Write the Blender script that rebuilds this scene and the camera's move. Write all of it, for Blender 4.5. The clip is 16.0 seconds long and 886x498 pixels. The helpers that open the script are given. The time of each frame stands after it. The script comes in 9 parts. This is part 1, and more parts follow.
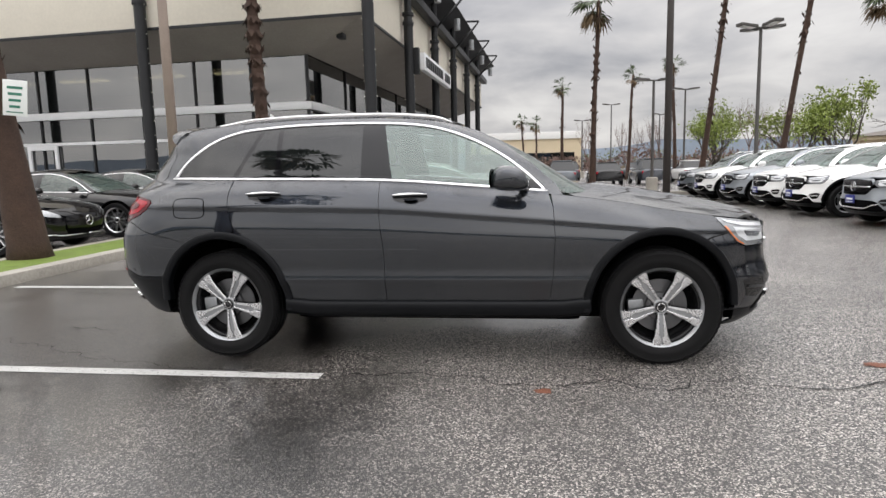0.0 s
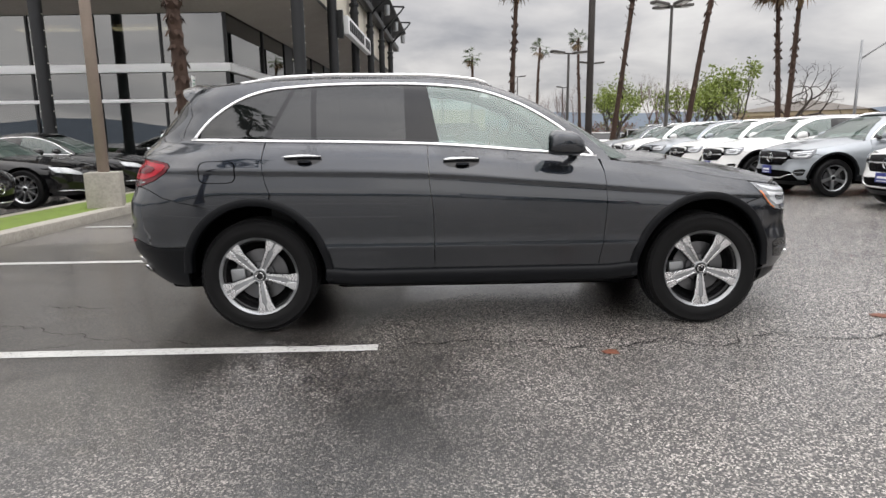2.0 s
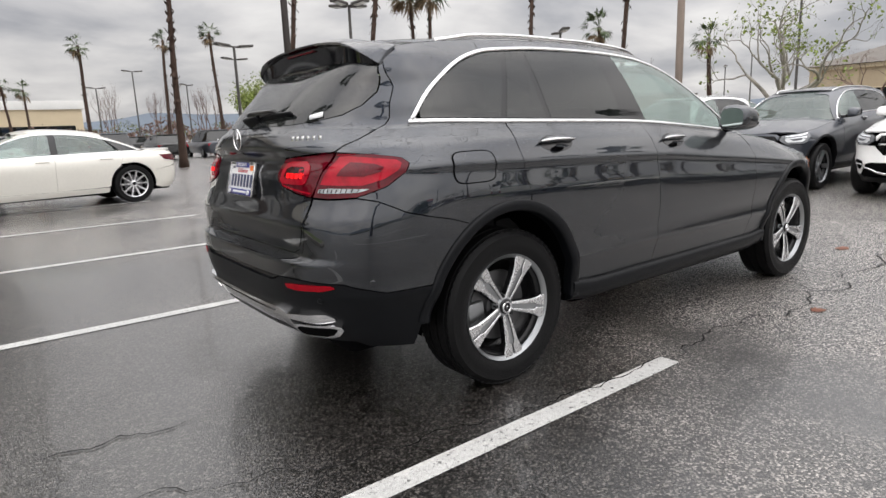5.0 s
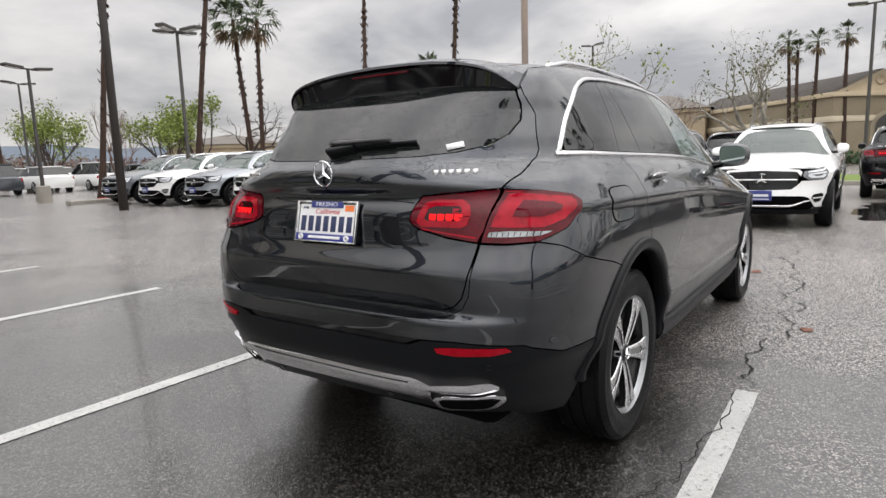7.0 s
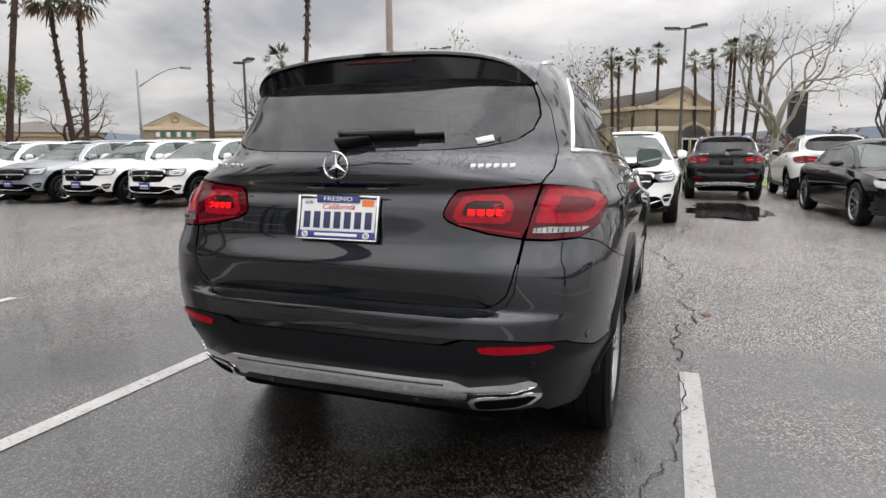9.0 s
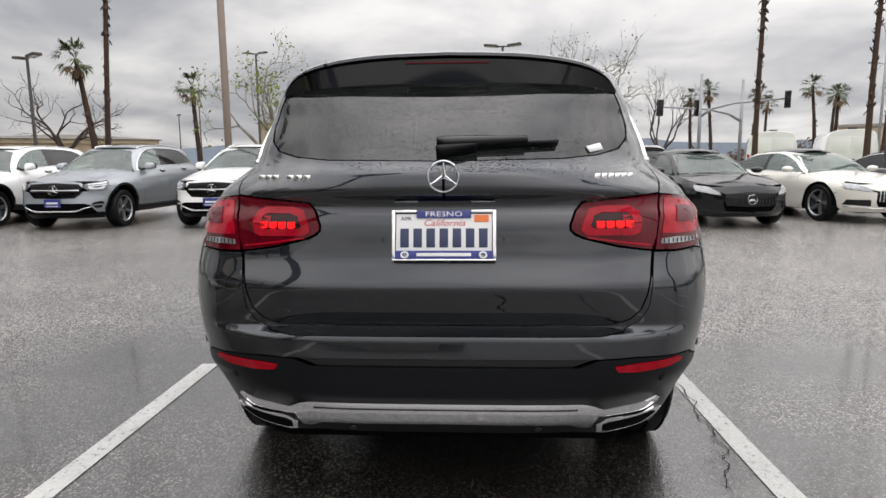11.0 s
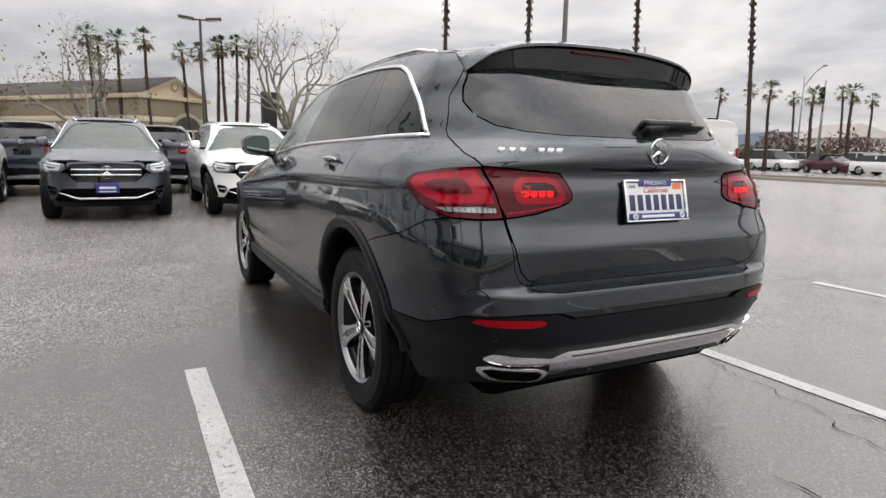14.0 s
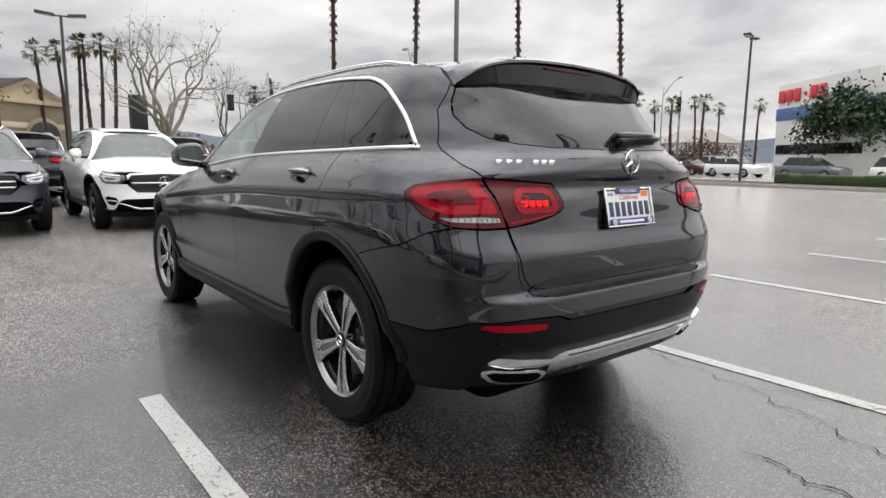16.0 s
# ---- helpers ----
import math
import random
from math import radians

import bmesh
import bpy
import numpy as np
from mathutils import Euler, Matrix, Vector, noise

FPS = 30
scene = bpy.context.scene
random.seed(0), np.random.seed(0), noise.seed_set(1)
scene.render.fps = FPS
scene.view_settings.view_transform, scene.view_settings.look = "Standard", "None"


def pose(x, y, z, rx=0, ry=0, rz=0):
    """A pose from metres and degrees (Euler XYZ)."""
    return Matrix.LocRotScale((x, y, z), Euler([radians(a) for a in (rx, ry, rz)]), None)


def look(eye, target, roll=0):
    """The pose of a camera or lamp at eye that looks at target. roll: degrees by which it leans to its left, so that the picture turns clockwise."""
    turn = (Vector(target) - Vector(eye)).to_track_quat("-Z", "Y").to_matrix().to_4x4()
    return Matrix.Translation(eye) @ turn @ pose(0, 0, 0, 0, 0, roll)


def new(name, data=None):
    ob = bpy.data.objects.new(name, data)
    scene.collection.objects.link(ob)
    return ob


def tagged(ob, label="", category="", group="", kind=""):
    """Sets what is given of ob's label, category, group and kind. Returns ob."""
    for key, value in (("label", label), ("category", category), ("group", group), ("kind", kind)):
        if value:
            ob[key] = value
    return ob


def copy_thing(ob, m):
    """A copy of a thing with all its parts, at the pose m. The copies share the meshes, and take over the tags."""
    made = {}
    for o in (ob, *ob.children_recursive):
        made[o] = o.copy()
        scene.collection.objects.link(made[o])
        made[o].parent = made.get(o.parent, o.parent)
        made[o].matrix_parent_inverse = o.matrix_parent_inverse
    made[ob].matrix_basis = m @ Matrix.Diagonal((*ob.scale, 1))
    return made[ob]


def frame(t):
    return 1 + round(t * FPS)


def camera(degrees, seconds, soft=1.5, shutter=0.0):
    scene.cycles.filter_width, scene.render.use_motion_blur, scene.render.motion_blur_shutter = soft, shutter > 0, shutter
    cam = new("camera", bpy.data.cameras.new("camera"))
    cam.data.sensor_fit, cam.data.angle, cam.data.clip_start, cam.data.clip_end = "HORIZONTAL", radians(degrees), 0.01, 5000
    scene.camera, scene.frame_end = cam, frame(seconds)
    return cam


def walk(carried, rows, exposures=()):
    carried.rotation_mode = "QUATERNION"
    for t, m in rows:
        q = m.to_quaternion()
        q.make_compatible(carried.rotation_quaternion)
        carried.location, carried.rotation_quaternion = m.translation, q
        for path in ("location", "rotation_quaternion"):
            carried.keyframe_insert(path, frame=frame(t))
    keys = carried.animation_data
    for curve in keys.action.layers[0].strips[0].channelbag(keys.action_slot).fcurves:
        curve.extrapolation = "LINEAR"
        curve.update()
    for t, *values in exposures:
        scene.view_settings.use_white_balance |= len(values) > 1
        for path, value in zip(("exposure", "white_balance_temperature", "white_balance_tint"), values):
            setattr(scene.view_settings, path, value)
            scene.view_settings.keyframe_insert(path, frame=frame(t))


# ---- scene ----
cam = camera(72.5, 16.0)
PATH = [
    (0, (0.607, -4.724, 1.256), (0.332, -2.76, 0.994), -1.4),
    (0.5, (0.605, -4.714, 1.252), (0.365, -2.746, 0.992), -1.1),
    (1, (0.523, -4.691, 1.251), (0.353, -2.718, 0.969), -0.6),
    (1.5, (0.157, -4.725, 1.235), (0.067, -2.75, 0.933), -0.1),
    (2, (-0.352, -4.708, 1.231), (-0.302, -2.741, 0.868), -0.7),
    (2.5, (-0.883, -4.538, 1.239), (-0.632, -2.589, 0.866), -0.6),
    (3, (-1.458, -4.323, 1.252), (-0.988, -2.415, 0.882), 0.2),
    (3.5, (-2.018, -4.019, 1.245), (-1.355, -2.173, 0.859), -0.3),
    (4, (-2.528, -3.708, 1.24), (-1.681, -1.937, 0.856), -1.1),
    (4.5, (-2.96, -3.284, 1.229), (-1.932, -1.614, 0.837), -1.9),
    (4.7, (-3.108, -3.118, 1.201), (-2.016, -1.49, 0.805), -2.1),
    (6.8, (-3.921, -1.761, 1.223), (-2.331, -0.585, 0.923), -2.0),
    (7, (-3.942, -1.699, 1.229), (-2.327, -0.558, 0.931), -1.8),
    (7.5, (-3.957, -1.655, 1.222), (-2.285, -0.593, 0.947), -1.1),
    (8, (-3.957, -1.638, 1.22), (-2.232, -0.668, 0.936), -0.3),
    (8.5, (-3.995, -1.498, 1.215), (-2.211, -0.646, 0.915), 0.0),
    (9, (-4.175, -1.089, 1.223), (-2.323, -0.403, 0.911), -0.3),
    (9.2, (-4.198, -0.901, 1.202), (-2.318, -0.294, 0.891), -0.5),
    (11.3, (-4.18, -0.076, 1.23), (-2.2, -0.034, 0.95), -0.3),
    (11.5, (-4.186, -0.084, 1.23), (-2.205, -0.075, 0.953), -0.2),
    (12, (-4.212, -0.04, 1.224), (-2.234, -0.12, 0.937), 0.3),
    (12.5, (-4.293, 0.312, 1.205), (-2.33, 0.065, 0.911), 0.8),
    (13, (-4.254, 0.821, 1.165), (-2.336, 0.351, 0.849), 1.4),
    (13.5, (-4.165, 1.338, 1.178), (-2.33, 0.627, 0.822), 1.4),
    (14, (-3.98, 1.804, 1.175), (-2.236, 0.881, 0.852), 1.1),
    (14.5, (-3.836, 2.027, 1.189), (-2.177, 0.955, 0.869), 0.9),
    (15, (-3.81, 2.098, 1.201), (-2.206, 0.944, 0.893), 0.7),
    (15.5, (-3.794, 2.148, 1.192), (-2.227, 0.944, 0.883), 0.6),
    (16, (-3.792, 2.178, 1.194), (-2.248, 0.942, 0.894), 0.7),
]
walk(cam, [(t, look(eye, target, roll)) for t, eye, target, roll in PATH], exposures=[(0, 0.17), (4.5, 0.17), (9, 0.05), (12, 0.0), (16, 0.0)])

# ---- light ----
world = bpy.data.worlds.new("overcast_sky")
scene.world = world
world.use_nodes = True
wn, wl = world.node_tree.nodes, world.node_tree.links
wn.clear()
w_out = wn.new("ShaderNodeOutputWorld")
w_sky = wn.new("ShaderNodeTexSky")
w_sky.sky_type = "NISHITA"
w_sky.sun_disc = False
w_sky.sun_elevation = radians(53)
w_sky.sun_rotation = radians(238)
w_sky.dust_density = 3.0
w_coord = wn.new("ShaderNodeTexCoord")
w_sep = wn.new("ShaderNodeSeparateXYZ")
wl.new(w_coord.outputs["Generated"], w_sep.inputs[0])
# clouds are laid on a flat layer: direction divided by its height
w_h = wn.new("ShaderNodeMath")
w_h.operation = "MAXIMUM"
w_h.inputs[1].default_value = 0.0
wl.new(w_sep.outputs["Z"], w_h.inputs[0])
w_h2 = wn.new("ShaderNodeMath")
w_h2.operation = "ADD"
w_h2.inputs[1].default_value = 0.22
wl.new(w_h.outputs[0], w_h2.inputs[0])
w_div = wn.new("ShaderNodeVectorMath")
w_div.operation = "DIVIDE"
w_cmb = wn.new("ShaderNodeCombineXYZ")
for i in range(3):
    wl.new(w_h2.outputs[0], w_cmb.inputs[i])
wl.new(w_coord.outputs["Generated"], w_div.inputs[0])
wl.new(w_cmb.outputs[0], w_div.inputs[1])
w_n1 = wn.new("ShaderNodeTexNoise")
w_n1.inputs["Scale"].default_value = 1.5
w_n1.inputs["Detail"].default_value = 9.0
w_n1.inputs["Roughness"].default_value = 0.52
w_n1.inputs["Distortion"].default_value = 0.25
wl.new(w_div.outputs[0], w_n1.inputs["Vector"])
w_ramp = wn.new("ShaderNodeValToRGB")
cr = w_ramp.color_ramp
cr.elements[0].position, cr.elements[0].color = 0.33, (0.42, 0.42, 0.445, 1)
cr.elements[1].position, cr.elements[1].color = 0.68, (0.885, 0.865, 0.845, 1)
e = cr.elements.new(0.45)
e.color = (0.585, 0.575, 0.585, 1)
e = cr.elements.new(0.55)
e.color = (0.725, 0.705, 0.70, 1)
wl.new(w_n1.outputs["Fac"], w_ramp.inputs[0])
w_b1 = wn.new("ShaderNodeBackground")
# an overcast sky grows brighter towards the zenith
w_pow = wn.new("ShaderNodeMath")
w_pow.operation = "POWER"
w_pow.inputs[1].default_value = 2.1
wl.new(w_h.outputs[0], w_pow.inputs[0])
w_str = wn.new("ShaderNodeMath")
w_str.operation = "MULTIPLY_ADD"
w_str.inputs[1].default_value = 4.0
w_str.inputs[2].default_value = 1.03
wl.new(w_pow.outputs[0], w_str.inputs[0])
# the cloud cover is thinner towards the hidden sun
w_dot = wn.new("ShaderNodeVectorMath")
w_dot.operation = "DOT_PRODUCT"
w_dot.inputs[1].default_value = (0.03, -0.17, 0.0)
wl.new(w_coord.outputs["Generated"], w_dot.inputs[0])
w_side = wn.new("ShaderNodeMath")
w_side.operation = "ADD"
w_side.inputs[1].default_value = 1.0
wl.new(w_dot.outputs["Value"], w_side.inputs[0])
w_str2 = wn.new("ShaderNodeMath")
w_str2.operation = "MULTIPLY"
wl.new(w_str.outputs[0], w_str2.inputs[0])
wl.new(w_side.outputs[0], w_str2.inputs[1])
wl.new(w_str2.outputs[0], w_b1.inputs["Strength"])
wl.new(w_ramp.outputs[0], w_b1.inputs["Color"])
w_b2 = wn.new("ShaderNodeBackground")
w_b2.inputs["Strength"].default_value = 0.06
wl.new(w_sky.outputs[0], w_b2.inputs["Color"])
w_mix = wn.new("ShaderNodeMixShader")
w_mix.inputs[0].default_value = 0.88
wl.new(w_b2.outputs[0], w_mix.inputs[1])
wl.new(w_b1.outputs[0], w_mix.inputs[2])
wl.new(w_mix.outputs[0], w_out.inputs[0])

sun = new("sun", bpy.data.lights.new("sun", "SUN"))
sun.data.energy = 0.9
sun.data.angle = radians(160)
sun.data.color = (1.0, 0.97, 0.93)
sun.matrix_world = look((-16, -26, 40), (0, 0, 0))
scene.view_settings.exposure = 0.0

# ---- materials ----
def material(name, color, rough=0.5, metal=0.0, coat=0.0, bump=0.0, bump_scale=40.0, vary=0.0, vary_scale=3.0, spec=0.5,
             alpha=1.0, emit=None, emit_strength=0.0, rough_vary=0.0, coat_rough=0.02, rnd=0.0):
    m = bpy.data.materials.new(name)
    m.use_nodes = True
    n, l = m.node_tree.nodes, m.node_tree.links
    b = n["Principled BSDF"]
    b.inputs["Base Color"].default_value = (*color, 1)
    b.inputs["Roughness"].default_value = rough
    b.inputs["Metallic"].default_value = metal
    b.inputs["Coat Weight"].default_value = coat
    b.inputs["Coat Roughness"].default_value = coat_rough
    b.inputs["Specular IOR Level"].default_value = spec
    b.inputs["Alpha"].default_value = alpha
    if emit:
        b.inputs["Emission Color"].default_value = (*emit, 1)
        b.inputs["Emission Strength"].default_value = emit_strength
    tc = n.new("ShaderNodeTexCoord")
    if vary or rough_vary or rnd:
        t1 = n.new("ShaderNodeTexNoise")
        t1.inputs["Scale"].default_value = vary_scale
        t1.inputs["Detail"].default_value = 6
        t2 = n.new("ShaderNodeTexNoise")
        t2.inputs["Scale"].default_value = vary_scale * 14
        t2.inputs["Detail"].default_value = 3
        add = n.new("ShaderNodeMath")
        add.operation = "ADD"
        for t, k in ((t1, 0), (t2, 1)):
            l.new(tc.outputs["Object"], t.inputs["Vector"])
            l.new(t.outputs["Fac"], add.inputs[k])
        src = add.outputs[0]
        mr = n.new("ShaderNodeMapRange")
        mr.inputs["From Min"].default_value, mr.inputs["From Max"].default_value = 0.6, 1.4
        mr.inputs["To Min"].default_value, mr.inputs["To Max"].default_value = 1 - vary, 1 + vary
        l.new(src, mr.inputs["Value"])
        val = mr.outputs[0]
        if rnd:
            oi = n.new("ShaderNodeObjectInfo")
            m2 = n.new("ShaderNodeMapRange")
            m2.inputs["To Min"].default_value, m2.inputs["To Max"].default_value = 1 - rnd, 1 + rnd
            l.new(oi.outputs["Random"], m2.inputs["Value"])
            mm = n.new("ShaderNodeMath")
            mm.operation = "MULTIPLY"
            l.new(val, mm.inputs[0])
            l.new(m2.outputs[0], mm.inputs[1])
            val = mm.outputs[0]
        mul = n.new("ShaderNodeVectorMath")
        mul.operation = "SCALE"
        mul.inputs[0].default_value = color
        l.new(val, mul.inputs["Scale"])
        l.new(mul.outputs[0], b.inputs["Base Color"])
        if rough_vary:
            mr3 = n.new("ShaderNodeMapRange")
            mr3.inputs["From Min"].default_value, mr3.inputs["From Max"].default_value = 0.6, 1.4
            mr3.inputs["To Min"].default_value, mr3.inputs["To Max"].default_value = max(0.02, rough - rough_vary), min(1, rough + rough_vary)
            l.new(src, mr3.inputs["Value"])
            l.new(mr3.outputs[0], b.inputs["Roughness"])
    if bump:
        t = n.new("ShaderNodeTexNoise")
        t.inputs["Scale"].default_value = bump_scale
        t.inputs["Detail"].default_value = 5
        l.new(tc.outputs["Object"], t.inputs["Vector"])
        bp = n.new("ShaderNodeBump")
        bp.inputs["Strength"].default_value = bump
        bp.inputs["Distance"].default_value = 0.02
        l.new(t.outputs["Fac"], bp.inputs["Height"])
        l.new(bp.outputs[0], b.inputs["Normal"])
    return m


def add_drops(m, scale=95.0, amount=0.16, strength=0.5, target="Coat Normal", also=None):
    """Rain beads: domes in some cells of a fine cell pattern, gathered into patches."""
    n, l = m.node_tree.nodes, m.node_tree.links
    b = n["Principled BSDF"]
    tc = n.new("ShaderNodeTexCoord")
    v = n.new("ShaderNodeTexVoronoi")
    v.inputs["Scale"].default_value = scale
    l.new(tc.outputs["Object"], v.inputs["Vector"])
    sep = n.new("ShaderNodeSeparateColor")
    l.new(v.outputs["Color"], sep.inputs[0])
    patch = n.new("ShaderNodeTexNoise")
    patch.inputs["Scale"].default_value = 3.5
    patch.inputs["Detail"].default_value = 3
    l.new(tc.outputs["Object"], patch.inputs["Vector"])
    geo = n.new("ShaderNodeNewGeometry")
    sz = n.new("ShaderNodeSeparateXYZ")
    l.new(geo.outputs["Normal"], sz.inputs[0])
    up = n.new("ShaderNodeMapRange")
    up.inputs["From Min"].default_value, up.inputs["From Max"].default_value = 0.44, 0.66
    up.inputs["To Min"].default_value, up.inputs["To Max"].default_value = 0.006, 1.0
    l.new(sz.outputs["Z"], up.inputs["Value"])
    pm = n.new("ShaderNodeMapRange")
    pm.inputs["From Min"].default_value, pm.inputs["From Max"].default_value = 0.36, 0.62
    pm.inputs["To Min"].default_value, pm.inputs["To Max"].default_value = amount * 0.25, amount * 2.6
    l.new(patch.outputs["Fac"], pm.inputs["Value"])
    th = n.new("ShaderNodeMath")
    th.operation = "MULTIPLY"
    l.new(pm.outputs[0], th.inputs[0])
    l.new(up.outputs[0], th.inputs[1])
    lt = n.new("ShaderNodeMath")
    lt.operation = "LESS_THAN"
    l.new(sep.outputs[0], lt.inputs[0])
    l.new(th.outputs[0], lt.inputs[1])
    dome = n.new("ShaderNodeMapRange")
    dome.inputs["From Min"].default_value, dome.inputs["From Max"].default_value = 0.12, 0.42
    dome.inputs["To Min"].default_value, dome.inputs["To Max"].default_value = 1.0, 0.0
    l.new(v.outputs["Distance"], dome.inputs["Value"])
    h = n.new("ShaderNodeMath")
    h.operation = "MULTIPLY"
    l.new(dome.outputs[0], h.inputs[0])
    l.new(lt.outputs[0], h.inputs[1])
    bp = n.new("ShaderNodeBump")
    bp.inputs["Strength"].default_value = strength
    bp.inputs["Distance"].default_value = 0.006
    l.new(h.outputs[0], bp.inputs["Height"])
    l.new(bp.outputs[0], b.inputs[target])
    if also:
        l.new(bp.outputs[0], b.inputs[also])
    return m


def paint(name, color, metal=0.0, rough=0.35, drops=True, spec=0.2, ior=1.5):
    m = material(name, color, rough, metal, coat=1.0, vary=0.04, vary_scale=2.0, spec=spec)
    m.node_tree.nodes["Principled BSDF"].inputs["Coat IOR"].default_value = ior
    if drops:
        add_drops(m)
    return m


def gloss_paint(name, color, spec):
    """Dark lacquer: a deep base under a mirror-like surface with rain beads."""
    m = material(name, color, 0.035, vary=0.08, vary_scale=2.0, spec=spec)
    return add_drops(m, scale=95, amount=0.16, strength=0.6, target="Normal")


def glass(name, color, alpha, rough=0.01, drops=True, gloss=0.045, film=(0.01, 0.012, 0.012)):
    """Thin tinted pane: a gloss over a coloured see-through film."""
    m = bpy.data.materials.new(name)
    m.use_nodes = True
    n, l = m.node_tree.nodes, m.node_tree.links
    b = n["Principled BSDF"]
    b.inputs["Base Color"].default_value = (*film, 1)
    b.inputs["Roughness"].default_value = rough
    b.inputs["Specular IOR Level"].default_value = 0.0
    tr = n.new("ShaderNodeBsdfTransparent")
    tr.inputs[0].default_value = (*color, 1)
    gl = n.new("ShaderNodeBsdfGlossy")
    gl.inputs["Roughness"].default_value = rough
    lw = n.new("ShaderNodeLayerWeight")
    pw = n.new("ShaderNodeMath")
    pw.operation = "POWER"
    pw.inputs[1].default_value = 5.0
    l.new(lw.outputs["Facing"], pw.inputs[0])
    fr = n.new("ShaderNodeMath")
    fr.operation = "MULTIPLY_ADD"
    fr.inputs[1].default_value, fr.inputs[2].default_value = 1 - gloss, gloss
    l.new(pw.outputs[0], fr.inputs[0])
    m1 = n.new("ShaderNodeMixShader")
    m1.inputs[0].default_value = alpha
    l.new(tr.outputs[0], m1.inputs[1])
    l.new(b.outputs[0], m1.inputs[2])
    m2 = n.new("ShaderNodeMixShader")
    l.new(fr.outputs[0], m2.inputs[0])
    l.new(m1.outputs[0], m2.inputs[1])
    l.new(gl.outputs[0], m2.inputs[2])
    l.new(m2.outputs[0], n["Material Output"].inputs[0])
    if drops:
        add_drops(m, scale=230, amount=0.24, strength=0.6, target="Normal")
        bump = [x for x in n if x.bl_idname == "ShaderNodeBump"][0]
        l.new(bump.outputs[0], gl.inputs["Normal"])
    return m


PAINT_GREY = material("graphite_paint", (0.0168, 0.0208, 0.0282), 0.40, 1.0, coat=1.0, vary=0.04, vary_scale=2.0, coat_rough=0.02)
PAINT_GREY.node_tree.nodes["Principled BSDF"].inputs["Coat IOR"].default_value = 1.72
# the lacquer is rougher over the lowest hand's width of the body
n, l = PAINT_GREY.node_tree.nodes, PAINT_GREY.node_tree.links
coat_fade_co = n.new("ShaderNodeTexCoord")
coat_fade_z = n.new("ShaderNodeSeparateXYZ")
coat_fade = n.new("ShaderNodeMapRange")
coat_fade.inputs["From Min"].default_value, coat_fade.inputs["From Max"].default_value = 0.50, 0.60
coat_fade.inputs["To Min"].default_value, coat_fade.inputs["To Max"].default_value = 0.26, 0.02
l.new(coat_fade_co.outputs["Object"], coat_fade_z.inputs[0])
l.new(coat_fade_z.outputs["Z"], coat_fade.inputs["Value"])
l.new(coat_fade.outputs[0], n["Principled BSDF"].inputs["Coat Roughness"])
add_drops(PAINT_GREY, scale=210, amount=0.3, strength=0.9, target="Coat Normal", also="Normal")
PAINT_WHITE = paint("white_paint", (0.83, 0.83, 0.82), 0.0, 0.4)
PAINT_SILVER = paint("silver_paint", (0.30, 0.325, 0.35), 0.6, 0.4)
PAINT_BLACK = gloss_paint("black_paint", (0.005, 0.005, 0.006), 0.55)
PAINT_DARK = paint("dark_grey_paint", (0.045, 0.050, 0.062), 0.5, 0.42)
PAINT_PEARL = paint("pearl_white_paint", (0.74, 0.72, 0.66), 0.0, 0.4)
PAINT_MAROON = paint("maroon_paint", (0.07, 0.012, 0.018), 0.3, 0.4)
PAINT_STEEL = paint("steel_grey_paint", (0.13, 0.145, 0.16), 0.5, 0.42)
CHROME = material("chrome", (0.86, 0.86, 0.87), 0.06, 1.0)
CHROME_GROUND = material("ground_dark_chrome", (0.62, 0.62, 0.63), 0.10, 1.0)
SATIN = material("satin_aluminium", (0.78, 0.79, 0.80), 0.26, 1.0)
PLASTIC = material("grained_grey_plastic", (0.0052, 0.0058, 0.0072), 0.36, spec=0.17, bump=0.05, bump_scale=300, vary=0.1, vary_scale=4)
PILLAR = material("satin_black_pillar", (0.008, 0.008, 0.009), 0.08, spec=0.42)
GLOSS_BLACK = material("gloss_black_trim", (0.004, 0.004, 0.005), 0.05, spec=0.5)
INNER = material("dark_inner_shell", (0.0025, 0.0025, 0.003), 0.9, spec=0.06)
RUBBER = material("tyre_rubber", (0.0050, 0.0050, 0.0054), 0.5, spec=0.18, bump=0.15, bump_scale=120, vary=0.25, vary_scale=6, rough_vary=0.15)
RIM = material("machined_alloy", (0.72, 0.72, 0.73), 0.28, 1.0, rough_vary=0.08, vary=0.05, vary_scale=8)
RIM_DARK = material("dark_alloy_pocket", (0.012, 0.012, 0.013), 0.22, 0.4)
RIM_GREY = material("grey_alloy", (0.34, 0.35, 0.36), 0.35, 0.9)
STEEL = material("brake_steel", (0.15, 0.15, 0.155), 0.45, 0.9, rough_vary=0.15, vary=0.1, vary_scale=9)
# pale film painted in for reflected sky and the bright cabin behind
GLASS_CLEAR = glass("sky_veiled_green_glass", (0.80, 0.95, 0.90), 0.45, drops=False, gloss=0.08, film=(0.30, 0.37, 0.345))
GLASS_DARK = glass("privacy_glass", (0.05, 0.055, 0.055), 0.7, gloss=0.078)
# the screens' sky reflection is partly put into this greenish film
GLASS_SCREEN = glass("windscreen_glass", (0.42, 0.52, 0.48), 0.35, drops=False, gloss=0.085, film=(0.16, 0.21, 0.19))
LAMP_RED = material("red_lamp_lens", (0.27, 0.002, 0.012), 0.08, spec=0.25, vary=0.5, vary_scale=26, emit=(0.8, 0.004, 0.016), emit_strength=0.05)
LAMP_DEEP = material("deep_red_lamp_lens", (0.085, 0.001, 0.006), 0.04, spec=0.28, vary=0.55, vary_scale=12)
LAMP_SMOKE = material("smoked_lamp_floor", (0.022, 0.0008, 0.002), 0.08, spec=0.3)
